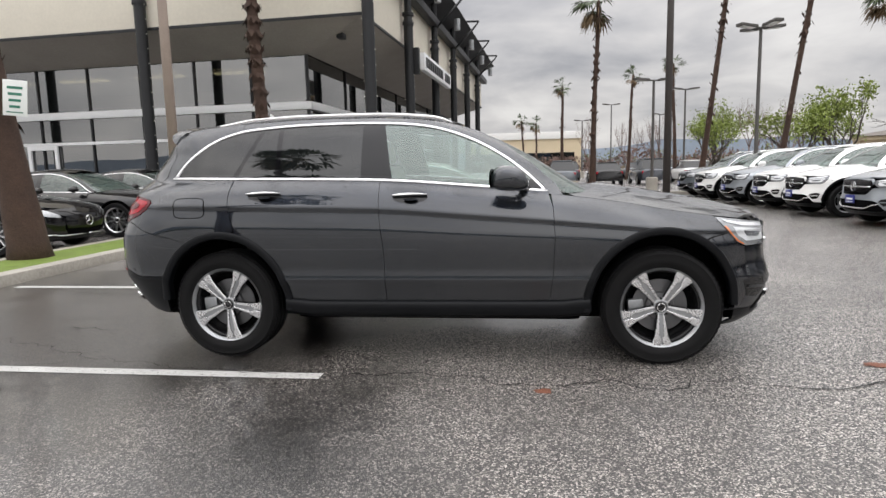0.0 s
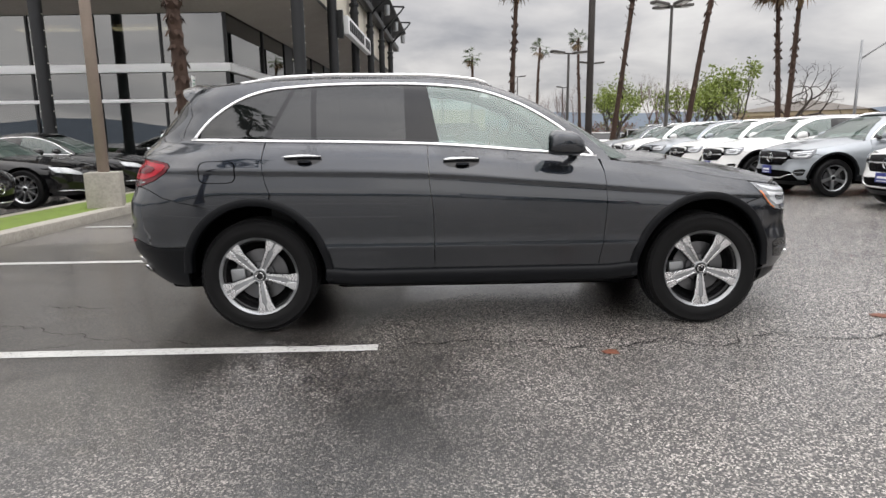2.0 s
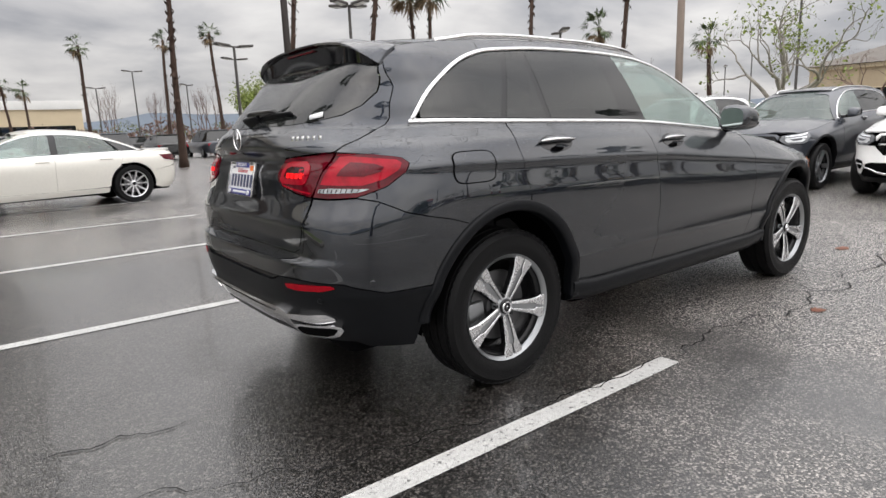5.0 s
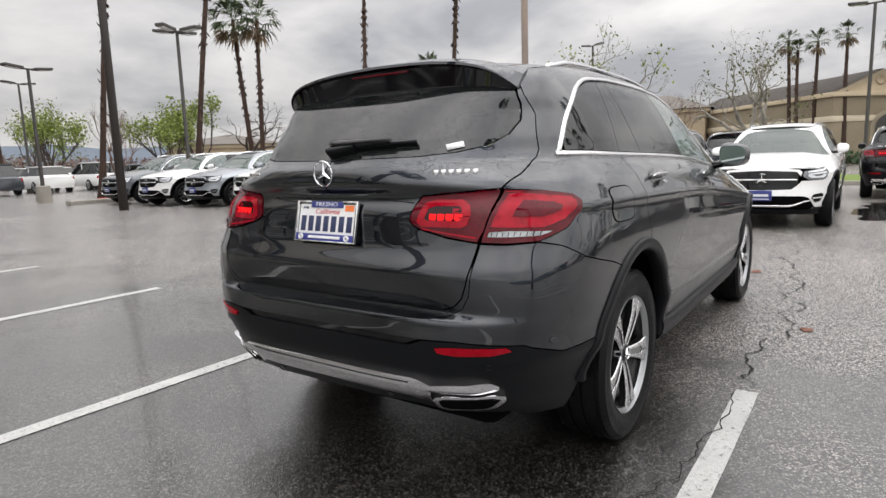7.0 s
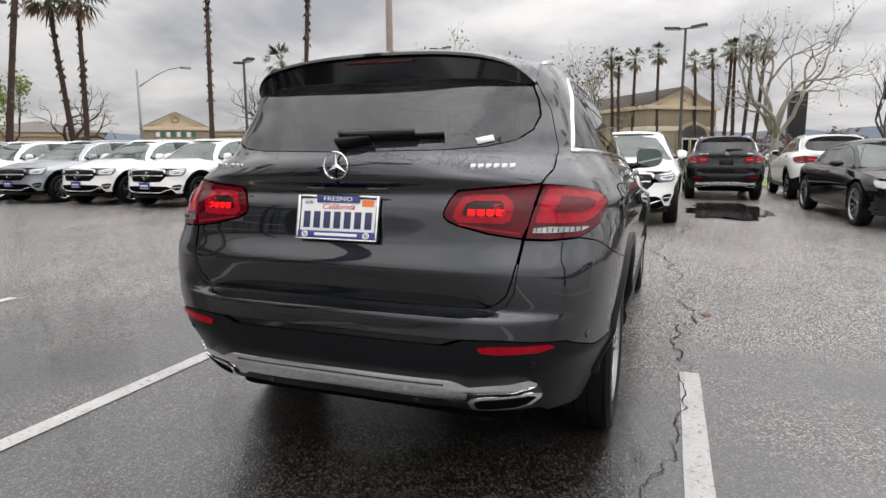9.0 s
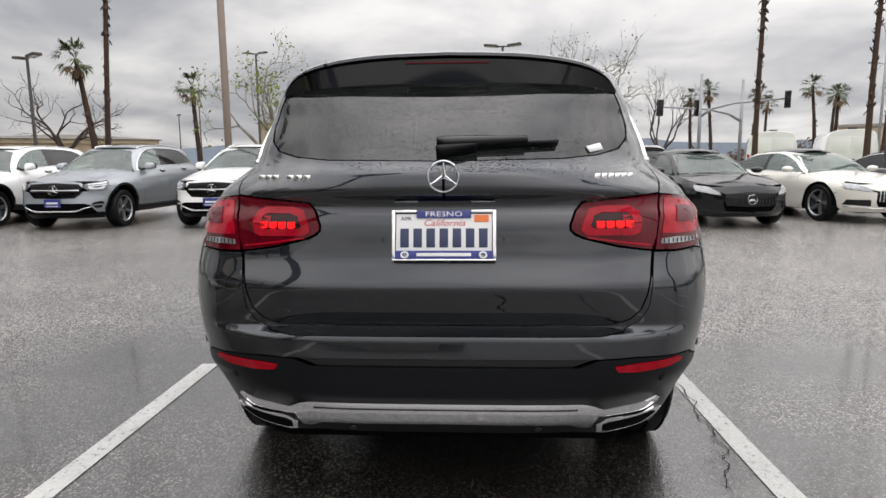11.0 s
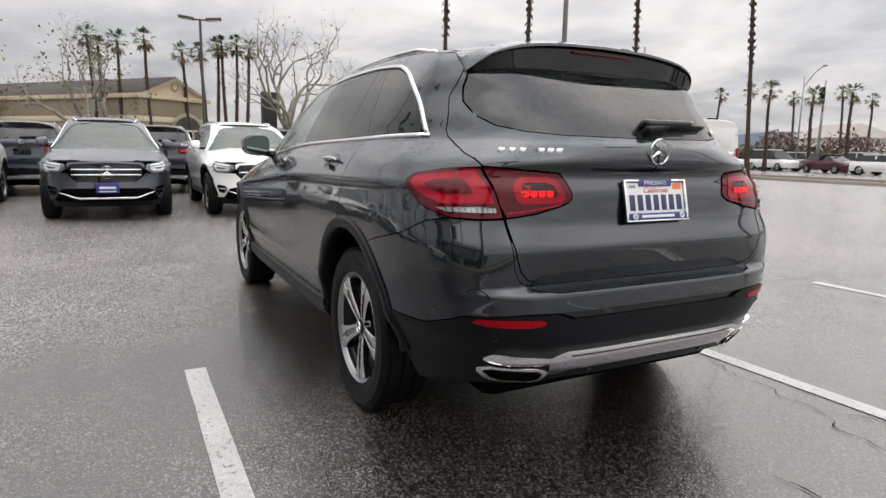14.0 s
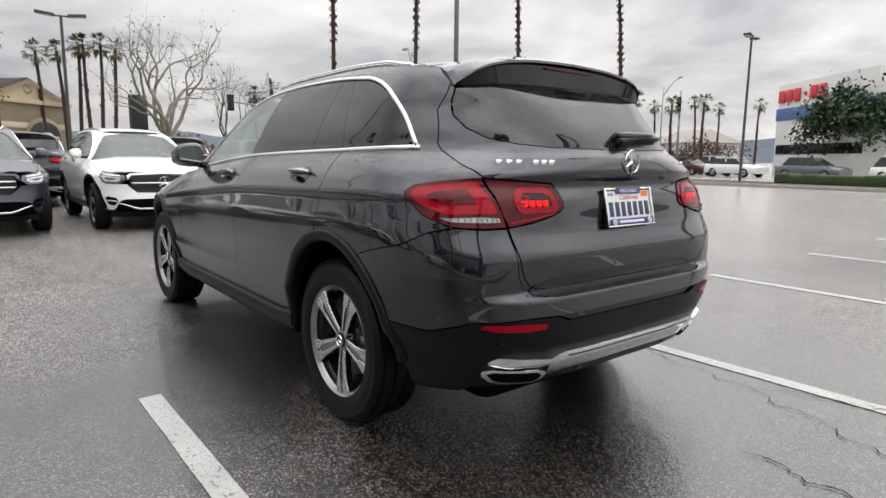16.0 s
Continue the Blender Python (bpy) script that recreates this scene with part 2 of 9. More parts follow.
LED_RED = material("lit_red_diode", (0.4, 0.004, 0.004), 0.3, spec=0.2, emit=(1.0, 0.006, 0.010), emit_strength=1.0)
REFLECTOR = material("red_reflector", (0.30, 0.002, 0.010), 0.12, spec=0.15, vary=0.3, vary_scale=40)
LAMP_CLEAR = material("clear_lamp_lens", (0.32, 0.33, 0.34), 0.12, 0.6, vary=0.6, vary_scale=30)
LAMP_BRIGHT = material("bright_headlamp_lens", (0.62, 0.64, 0.66), 0.12, 0.3, coat=1.0, vary=0.35, vary_scale=18)
LAMP_HEAD = material("headlamp_housing", (0.11, 0.115, 0.125), 0.10, 0.3, coat=1.0, vary=0.5, vary_scale=24)
LAMP_AMBER = material("amber_lens", (0.65, 0.16, 0.03), 0.15, coat=1.0)
SEAT = material("beige_leather", (0.50, 0.47, 0.41), 0.55, bump=0.08, bump_scale=90, vary=0.08, vary_scale=6)
DASH = material("dark_dashboard", (0.03, 0.03, 0.032), 0.6, bump=0.05, bump_scale=150)
PLATE_WHITE = material("plate_white", (0.80, 0.80, 0.80), 0.35)
PLATE_BLUE = material("plate_frame_blue", (0.035, 0.045, 0.22), 0.35)
PLATE_INK = material("plate_ink_blue", (0.03, 0.04, 0.10), 0.4)
PLATE_RED = material("plate_red_script", (0.55, 0.04, 0.06), 0.4)
STICKER = material("orange_sticker", (0.85, 0.22, 0.06), 0.4)
PAPER = material("white_paper_label", (0.80, 0.81, 0.82), 0.6)

# ---- mesh tools ----
def link_mesh(name, bm, mat, parent=None, label="", smooth=True):
    me = bpy.data.meshes.new(name)
    bm.to_mesh(me)
    bm.free()
    me.materials.append(mat)
    if smooth:
        me.shade_smooth()
    ob = new(name, me)
    if parent is not None:
        ob.parent = parent
    if label:
        ob["label"] = label
    return ob


def part(name, bm, mat, parent, label="", smooth=True):
    return link_mesh(name, bm, mat, parent, label, smooth)


def thing(name, label, category, group="", at=None, kind=""):
    ob = new(name)
    if at is not None:
        ob.matrix_world = at
    return tagged(ob, label, category, group, kind)


def sharp(bm, deg=35):
    """Marks edges sharper than deg so that smooth shading keeps them crisp."""
    bm.normal_update()
    for ed in bm.edges:
        if len(ed.link_faces) == 2 and ed.calc_face_angle(0) > radians(deg):
            ed.smooth = False
    return bm


def box(bm, lo, hi, bevel=0.0, seg=2):
    m = Matrix.Translation([(a + b) / 2 for a, b in zip(lo, hi)]) @ Matrix.Diagonal((*[abs(b - a) for a, b in zip(lo, hi)], 1))
    v = bmesh.ops.create_cube(bm, size=1, matrix=m)["verts"]
    if bevel:
        es = list({ed for x in v for ed in x.link_edges})
        bmesh.ops.bevel(bm, geom=es, offset=bevel, segments=seg, profile=0.6, affect="EDGES")
    return bm


def box_part(name, lo, hi, mat, parent=None, bevel=0.01, label="", seg=2):
    bm = box(bmesh.new(), lo, hi, bevel, seg)
    return link_mesh(name, sharp(bm, 50), mat, parent, label)


def lathe(bm, prof, steps=48, axis="Y", m=None):
    """Turns a profile of (radius, height) round an axis."""
    rings = []
    for r, h in prof:
        ring = []
        for i in range(steps):
            a = 2 * math.pi * i / steps
            p = (r * math.cos(a), h, r * math.sin(a)) if axis == "Y" else (r * math.cos(a), r * math.sin(a), h)
            ring.append(bm.verts.new(m @ Vector(p) if m else p))
        rings.append(ring)
    for a, b in zip(rings, rings[1:]):
        for i in range(steps):
            j = (i + 1) % steps
            bm.faces.new((a[i], a[j], b[j], b[i]) if axis != "Y" else (a[j], a[i], b[i], b[j]))
    return rings


def tube(bm, pts, radii, sides=8, cap=True):
    """A tapered limb along points."""
    rings = []
    pts = [Vector(p) for p in pts]
    ref = Vector((0.31, 0.17, 0.93))
    for i, p in enumerate(pts):
        d = (pts[min(i + 1, len(pts) - 1)] - pts[max(i - 1, 0)]).normalized()
        a = d.cross(ref)
        if a.length < 0.1:
            a = d.cross(Vector((1, 0, 0)))
        a.normalize()
        b = d.cross(a)
        r = radii[i] if hasattr(radii, "__len__") else radii
        rings.append([bm.verts.new(p + r * (math.cos(2 * math.pi * k / sides) * a + math.sin(2 * math.pi * k / sides) * b)) for k in range(sides)])
    for p, q in zip(rings, rings[1:]):
        for k in range(sides):
            j = (k + 1) % sides
            bm.faces.new((p[k], p[j], q[j], q[k]))
    if cap:
        bm.faces.new(rings[0][::-1])
        bm.faces.new(rings[-1])
    return rings


def pchip(xs, ys):
    """A smooth curve through points that does not overshoot."""
    x, y = np.array(xs, float), np.array(ys, float)
    h, d = np.diff(x), np.diff(y) / np.diff(x)
    m = np.zeros(len(x))
    for i in range(1, len(x) - 1):
        if d[i - 1] * d[i] > 0:
            w1, w2 = 2 * h[i] + h[i - 1], h[i] + 2 * h[i - 1]
            m[i] = (w1 + w2) / (w1 / d[i - 1] + w2 / d[i])
    m[0], m[-1] = d[0], d[-1]
    x, y, m, h = x.tolist(), y.tolist(), m.tolist(), h.tolist()

    def f(v):
        if v <= x[0]:
            return y[0] + (v - x[0]) * m[0]
        if v >= x[-1]:
            return y[-1] + (v - x[-1]) * m[-1]
        i = 0
        while v > x[i + 1]:
            i += 1
        t = (v - x[i]) / h[i]
        return ((1 + 2 * t) * (1 - t) ** 2 * y[i] + t * (1 - t) ** 2 * h[i] * m[i] + t * t * (3 - 2 * t) * y[i + 1] + t * t * (t - 1) * h[i] * m[i + 1])
    return f


def smoothstep(a, b, v):
    t = min(1, max(0, (v - a) / (b - a)))
    return t * t * (3 - 2 * t)


def offset_poly(poly, d):
    """Moves the outline of a counter-clockwise polygon inwards by d."""
    out, n = [], len(poly)
    for i in range(n):
        p, a, b = poly[i], poly[i - 1], poly[(i + 1) % n]
        e1 = (p[0] - a[0], p[1] - a[1])
        e2 = (b[0] - p[0], b[1] - p[1])
        l1, l2 = math.hypot(*e1) or 1e-9, math.hypot(*e2) or 1e-9
        n1, n2 = (-e1[1] / l1, e1[0] / l1), (-e2[1] / l2, e2[0] / l2)
        k = 1 + n1[0] * n2[0] + n1[1] * n2[1]
        s = d / max(k, 0.35)
        out.append((p[0] + (n1[0] + n2[0]) * s, p[1] + (n1[1] + n2[1]) * s))
    return out


def area2(poly):
    return sum(a[0] * b[1] - b[0] * a[1] for a, b in zip(poly, poly[1:] + poly[:1]))


def clip_half(poly, ax, v, keep_above):
    out = []
    for a, b in zip(poly, poly[1:] + poly[:1]):
        da, db = (a[ax] - v, b[ax] - v) if keep_above else (v - a[ax], v - b[ax])
        if da >= 0:
            out.append(a)
        if (da > 0 and db < 0) or (da < 0 and db > 0):
            t = da / (da - db)
            q = [a[0] + (b[0] - a[0]) * t, a[1] + (b[1] - a[1]) * t]
            q[ax] = v
            out.append(tuple(q))
    return out


def grid_fill(poly, du, dv):
    """Cuts a flat polygon into the cells of a grid: vertices and faces."""
    us, vs = [p[0] for p in poly], [p[1] for p in poly]
    i0, i1 = math.floor(min(us) / du), math.ceil(max(us) / du)
    j0, j1 = math.floor(min(vs) / dv), math.ceil(max(vs) / dv)
    key, verts, faces = {}, [], []

    def vid(p):
        k = (round(p[0] * 20000), round(p[1] * 20000))
        if k not in key:
            key[k] = len(verts)
            verts.append(p)
        return key[k]
    for i in range(i0, i1):
        col = clip_half(clip_half(poly, 0, i * du, True), 0, (i + 1) * du, False)
        if len(col) < 3:
            continue
        lo, hi = min(p[1] for p in col), max(p[1] for p in col)
        for j in range(max(j0, math.floor(lo / dv)), min(j1, math.ceil(hi / dv))):
            c = clip_half(clip_half(col, 1, j * dv, True), 1, (j + 1) * dv, False)
            ids = []
            for p in c:
                k = vid(p)
                if k not in ids:
                    ids.append(k)
            if len(ids) >= 3 and abs(area2([verts[k] for k in ids])) > 1e-7:
                faces.append(ids)
    return verts, faces


def dense(poly, step=0.03, closed=True):
    out = []
    ends = zip(poly, poly[1:] + poly[:1]) if closed else zip(poly, poly[1:])
    for a, b in ends:
        k = max(1, math.ceil(math.hypot(b[0] - a[0], b[1] - a[1]) / step))
        out += [(a[0] + (b[0] - a[0]) * i / k, a[1] + (b[1] - a[1]) * i / k) for i in range(k)]
    if not closed:
        out.append(poly[-1])
    return out


def smooth_line(pts, step=0.03):
    """A rounded open line through control points."""
    out = []
    n = len(pts)
    for i in range(n - 1):
        p0, p1, p2, p3 = pts[max(0, i - 1)], pts[i], pts[i + 1], pts[min(n - 1, i + 2)]
        k = max(2, math.ceil(math.dist(p1, p2) / step))
        for j in range(k):
            t = j / k
            out.append(tuple(0.5 * (2 * b + (c - a) * t + (2 * a - 5 * b + 4 * c - d) * t * t + (3 * b - a - 3 * c + d) * t ** 3)
                             for a, b, c, d in zip(p0, p1, p2, p3)))
    out.append(tuple(pts[-1]))
    return out


def surf_panel(poly, pt, side=1, depth=0.014, gap=0.0016, lift=0.0, cell=(0.04, 0.03), both=False, centre=(0, 0, 0.7)):
    """A sheet over a polygon of a surface's own two coordinates, with folded edges. side -1 mirrors it in y; both: the two halves as one."""
    if area2(poly) < 0:
        poly = poly[::-1]
    if gap:
        poly = offset_poly(poly, gap)
    verts, faces = grid_fill(poly, *cell)
    bm = bmesh.new()
    eps = 1e-3

    def place(u, v):
        p = Vector(pt(u, v))
        n = (Vector(pt(u + eps, v)) - Vector(pt(u - eps, v))).cross(Vector(pt(u, v + eps)) - Vector(pt(u, v - eps)))
        if n.length < 1e-12:
            n = Vector((0, 0, 1))
        n.normalize()
        if n.dot(p - Vector((p.x * 0.75 + centre[0], 0, centre[2]))) < 0:
            n.negate()
        return p + n * (lift(u, v) if callable(lift) else lift), n
    norms = {}
    for sgn in ((1, -1) if both else (side,)):
        vs = []
        for u, v in verts:
            p, n = place(u, v)
            if both and abs(p.y) < 0.004:
                p.y = 0
            w = bm.verts.new((p.x, p.y * sgn, p.z))
            norms[w] = Vector((n.x, n.y * sgn, n.z))
            vs.append(w)
        for f in faces:
            fv = [vs[k] for k in f]
            a = Vector((0, 0, 0))
            for q, r in zip(fv, fv[1:] + fv[:1]):
                a += q.co.cross(r.co)
            if a.dot(norms[fv[0]]) < 0:
                fv.reverse()
            bm.faces.new(fv)
    if both:
        mids = [v for v in bm.verts if v.co.y == 0]
        store = {v: norms[v] for v in bm.verts}
        bmesh.ops.remove_doubles(bm, verts=mids, dist=0.0008)
        norms = {v: store[v] for v in bm.verts if v in store}
    if depth:
        rim = [ed for ed in bm.edges if len(ed.link_faces) == 1]
        for ed in rim:
            ed.smooth = False
        inner = {}
        for ed in rim:
            for v in ed.verts:
                if v not in inner:
                    inner[v] = bm.verts.new(v.co - norms.get(v, Vector((0, 0, 1))) * depth)
        for ed in rim:
            f = ed.link_faces[0]
            a, b = ed.verts
            loop = [lp for lp in f.loops if lp.edge == ed][0]
            if loop.vert != a:
                a, b = b, a
            bm.faces.new((b, a, inner[a], inner[b]))
    return bm


def sweep(bm, path, normals, w, h, sink=0.004):
    """A flat rounded strip along a line that lies on a surface."""
    n = len(path)
    rings = []
    for i in range(n):
        p = Vector(path[i])
        d = (Vector(path[min(i + 1, n - 1)]) - Vector(path[max(i - 1, 0)])).normalized()
        nn = Vector(normals[i])
        s = d.cross(nn).normalized()
        wi = w[i] if isinstance(w, (list, tuple)) else w
        prof = ((-0.5, -sink / h), (-0.48, 0.55), (-0.3, 0.95), (0, 1.05), (0.3, 0.95), (0.48, 0.55), (0.5, -sink / h))
        rings.append([bm.verts.new(p + s * (a * wi) + nn * (b * h)) for a, b in prof])
    for a, b in zip(rings, rings[1:]):
        for k in range(len(a) - 1):
            bm.faces.new((a[k], b[k], b[k + 1], a[k + 1]))
    bm.faces.new(rings[0])
    bm.faces.new(rings[-1][::-1])
    bmesh.ops.recalc_face_normals(bm, faces=bm.faces)
    return bm


def text_mesh(body, size, depth=0.001, shear=0.0, align="CENTER"):
    cu = bpy.data.curves.new("lettering", "FONT")
    cu.body, cu.size, cu.extrude, cu.shear, cu.align_x, cu.align_y = body, size, depth, shear, align, "CENTER"
    cu.resolution_u = 2
    ob = new("lettering", cu)
    bpy.context.view_layer.update()
    me = bpy.data.meshes.new_from_object(ob.evaluated_get(bpy.context.evaluated_depsgraph_get()))
    bm = bmesh.new()
    bm.from_mesh(me)
    bpy.data.objects.remove(ob)
    bpy.data.curves.remove(cu)
    bpy.data.meshes.remove(me)
    return bm


def lettering(name, body, size, mat, parent, m, depth=0.001, shear=0.0, sx=1.0, label=""):
    bm = text_mesh(body, size, depth, shear)
    bmesh.ops.transform(bm, matrix=m @ Matrix.Diagonal((sx, 1, 1, 1)), verts=bm.verts)
    return link_mesh(name, bm, mat, parent, label, smooth=False)

# ---- ground ----
def asphalt():
    m = bpy.data.materials.new("wet_asphalt")
    m.use_nodes = True
    n, l = m.node_tree.nodes, m.node_tree.links
    b = n["Principled BSDF"]
    tc = n.new("ShaderNodeTexCoord")

    def noise_tex(scale, detail=6, rough=0.55):
        t = n.new("ShaderNodeTexNoise")
        t.inputs["Scale"].default_value, t.inputs["Detail"].default_value, t.inputs["Roughness"].default_value = scale, detail, rough
        l.new(tc.outputs["Object"], t.inputs["Vector"])
        return t.outputs["Fac"]

    def ramp(src, a, b_, lo, hi):
        r = n.new("ShaderNodeMapRange")
        r.inputs["From Min"].default_value, r.inputs["From Max"].default_value = a, b_
        r.inputs["To Min"].default_value, r.inputs["To Max"].default_value = lo, hi
        l.new(src, r.inputs["Value"])
        return r.outputs[0]
    v = n.new("ShaderNodeTexVoronoi")
    v.inputs["Scale"].default_value = 140
    l.new(tc.outputs["Object"], v.inputs["Vector"])
    sep = n.new("ShaderNodeSeparateColor")
    l.new(v.outputs["Color"], sep.inputs[0])
    pw = n.new("ShaderNodeMath")
    pw.operation = "POWER"
    pw.inputs[1].default_value = 4.0
    l.new(sep.outputs[0], pw.inputs[0])
    stone = ramp(pw.outputs[0], 0.0, 1.0, 0.22, 14.0)
    patch = ramp(noise_tex(0.35, 5), 0.35, 0.65, 0.75, 1.25)
    mul = n.new("ShaderNodeMath")
    mul.operation = "MULTIPLY"
    l.new(stone, mul.inputs[0])
    l.new(patch, mul.inputs[1])
    tone_mul = n.new("ShaderNodeMath")
    tone_mul.operation = "MULTIPLY"
    l.new(mul.outputs[0], tone_mul.inputs[0])
    col = n.new("ShaderNodeVectorMath")
    col.operation = "SCALE"
    col.inputs[0].default_value = (0.0212, 0.0194, 0.0178)
    l.new(tone_mul.outputs[0], col.inputs["Scale"])
    l.new(col.outputs[0], b.inputs["Base Color"])
    # wetter behind the car; its dark reflection and far sky sheen painted into tone
    sx = n.new("ShaderNodeSeparateXYZ")
    l.new(tc.outputs["Object"], sx.inputs[0])
    x_grade = ramp(sx.outputs["X"], -2.8, 3.0, -0.21, 0.16)
    grade1 = n.new("ShaderNodeMath")
    grade1.operation = "ADD"
    l.new(noise_tex(0.5, 5, 0.6), grade1.inputs[0])
    l.new(x_grade, grade1.inputs[1])
    grade2 = n.new("ShaderNodeMath")
    grade2.operation = "ADD"
    l.new(grade1.outputs[0], grade2.inputs[0])
    l.new(ramp(sx.outputs["Y"], -3.2, 0.2, 0.11, -0.06), grade2.inputs[1])
    far_off = n.new("ShaderNodeVectorMath")
    far_off.operation = "LENGTH"
    l.new(tc.outputs["Object"], far_off.inputs[0])
    grade3 = n.new("ShaderNodeMath")
    grade3.operation = "ADD"
    l.new(grade2.outputs[0], grade3.inputs[0])
    l.new(ramp(far_off.outputs["Value"], 2.4, 6.5, -0.03, 0.13), grade3.inputs[1])
    grade4 = n.new("ShaderNodeMath")
    grade4.operation = "ADD"
    l.new(grade3.outputs[0], grade4.inputs[0])
    l.new(ramp(sx.outputs["Y"], 1.0, 3.0, 0.0, 0.12), grade4.inputs[1])
    wet = grade4.outputs[0]
    # base colour scaled by place: paler far off, in place of reflected sky
    l.new(ramp(wet, 0.34, 0.66, 0.46, 2.6), tone_mul.inputs[1])
    l.new(ramp(wet, 0.38, 0.62, 0.30, 0.55), b.inputs["Roughness"])
    b.inputs["Coat Weight"].default_value = 1.0
    b.inputs["Coat IOR"].default_value = 1.58
    l.new(ramp(wet, 0.36, 0.64, 0.04, 0.20), b.inputs["Coat Roughness"])
    b.inputs["Specular IOR Level"].default_value = 0.75
    d1 = ramp(v.outputs["Distance"], 0.0, 0.6, 1.0, 0.0)
    bp = n.new("ShaderNodeBump")
    bp.inputs["Distance"].default_value = 0.006
    l.new(ramp(wet, 0.36, 0.60, 0.25, 0.66), bp.inputs["Strength"])
    l.new(d1, bp.inputs["Height"])
    bp2 = n.new("ShaderNodeBump")
    bp2.inputs["Strength"].default_value = 0.12
    bp2.inputs["Distance"].default_value = 0.05
    l.new(noise_tex(2.2, 3), bp2.inputs["Height"])
    l.new(bp2.outputs[0], bp.inputs["Normal"])
    l.new(bp.outputs[0], b.inputs["Normal"])
    bp3 = n.new("ShaderNodeBump")
    bp3.inputs["Distance"].default_value = 0.006
    l.new(ramp(wet, 0.36, 0.60, 0.22, 0.60), bp3.inputs["Strength"])
    l.new(d1, bp3.inputs["Height"])
    l.new(bp2.outputs[0], bp3.inputs["Normal"])
    l.new(bp3.outputs[0], b.inputs["Coat Normal"])
    return m


ASPHALT = asphalt()
LINE_PAINT = material("worn_white_line", (0.50, 0.50, 0.485), 0.42, vary=0.2, vary_scale=4, bump=0.4, bump_scale=140)
n, l = LINE_PAINT.node_tree.nodes, LINE_PAINT.node_tree.links
wear = n.new("ShaderNodeTexNoise")
wear.inputs["Scale"].default_value, wear.inputs["Detail"].default_value, wear.inputs["Roughness"].default_value = 38, 8, 0.75
l.new(n["Texture Coordinate"].outputs["Object"], wear.inputs["Vector"])
bare = n.new("ShaderNodeMapRange")
bare.inputs["From Min"].default_value, bare.inputs["From Max"].default_value = 0.56, 0.64
l.new(wear.outputs["Fac"], bare.inputs["Value"])
pick = n.new("ShaderNodeMix")
pick.data_type = "RGBA"
link = n["Principled BSDF"].inputs["Base Color"].links[0]
l.new(link.from_socket, pick.inputs["A"])
pick.inputs["B"].default_value = (0.10, 0.10, 0.098, 1)
l.new(bare.outputs[0], pick.inputs["Factor"])
l.new(pick.outputs["Result"], n["Principled BSDF"].inputs["Base Color"])
CONCRETE = material("concrete_kerb", (0.34, 0.32, 0.28), 0.7, bump=0.2, bump_scale=60, vary=0.25, vary_scale=2)
GRASS = material("lawn_green", (0.13, 0.19, 0.025), 0.8, bump=0.6, bump_scale=60, vary=0.35, vary_scale=6)
bm = bmesh.new()
bmesh.ops.create_grid(bm, x_segments=60, y_segments=60, size=600)
tagged(link_mesh("ground", bm, ASPHALT), "wet dark asphalt of a car park", "ground", kind="structure")


def stripe(x0, x1, y, w=0.105, skew=0.0):
    bm = bmesh.new()
    k = max(2, int((x1 - x0) / 0.25))
    a = [bm.verts.new((x0 + (x1 - x0) * i / k, y - w / 2 + skew * i / k + random.uniform(-0.002, 0.002), 0.004)) for i in range(k + 1)]
    b = [bm.verts.new((x0 + (x1 - x0) * i / k, y + w / 2 + skew * i / k + random.uniform(-0.002, 0.002), 0.004)) for i in range(k + 1)]
    for i in range(k):
        bm.faces.new((a[i], a[i + 1], b[i + 1], b[i]))
    return tagged(link_mesh("parking_line", bm, LINE_PAINT, smooth=False), "worn white painted parking bay line on wet asphalt", "road marking", "parking bay lines", "structure")


for yy in (-11.9, -9.15, -6.50, -3.95, -1.255, 1.525, 4.20, 7.05, 10.2, 13.0):
    stripe(-5.35, -0.66, yy)


def crack(pts, w, seed, depth=3):
    """A jagged dark crack in the asphalt."""
    r = random.Random(seed)
    line = [Vector((x, y)) for x, y in pts]
    for k in range(depth):
        nl = [line[0]]
        for a, b in zip(line, line[1:]):
            d = b - a
            m = (a + b) / 2 + Vector((-d.y, d.x)) * r.uniform(-0.22, 0.22)
            nl += [m, b]
        line = nl
    bm = bmesh.new()
    prev = None
    for i, p in enumerate(line):
        d = (line[min(i + 1, len(line) - 1)] - line[max(i - 1, 0)]).normalized()
        ww = w * r.uniform(0.3, 1.0) * min(1, 0.2 + i / 4, 0.2 + (len(line) - 1 - i) / 4)
        s = Vector((-d.y, d.x)) * ww
        cur = [bm.verts.new((p.x + s.x, p.y + s.y, 0.0065)), bm.verts.new((p.x - s.x, p.y - s.y, 0.0065))]
        if prev:
            bm.faces.new((prev[0], prev[1], cur[1], cur[0]))
        prev = cur
    bmesh.ops.recalc_face_normals(bm, faces=bm.faces)
    return tagged(link_mesh("asphalt_crack", bm, CRACK, smooth=False), "jagged dark crack in the wet asphalt", "crack", "asphalt cracks", "structure")


# shade inside the cracks, painted as flat near-black ribbons on the surface
CRACK = material("crack_shadow", (0.006, 0.006, 0.006), 0.9)
crack([(8.6, -1.5), (7.0, -1.33), (5.13, -1.25), (3.44, -1.05), (2.6, -1.13), (2.25, -1.27), (1.38, -1.36), (0.72, -1.32), (0.18, -1.2), (-0.26, -1.21), (-0.61, -1.26)], 0.008, 3)
crack([(-0.61, -1.26), (-1.01, -1.23), (-1.35, -1.18), (-1.58, -1.15), (-1.83, -1.13), (-2.1, -1.08), (-2.45, -1.01), (-2.81, -0.87), (-3.15, -0.69), (-3.6, -0.5)], 0.004, 13)
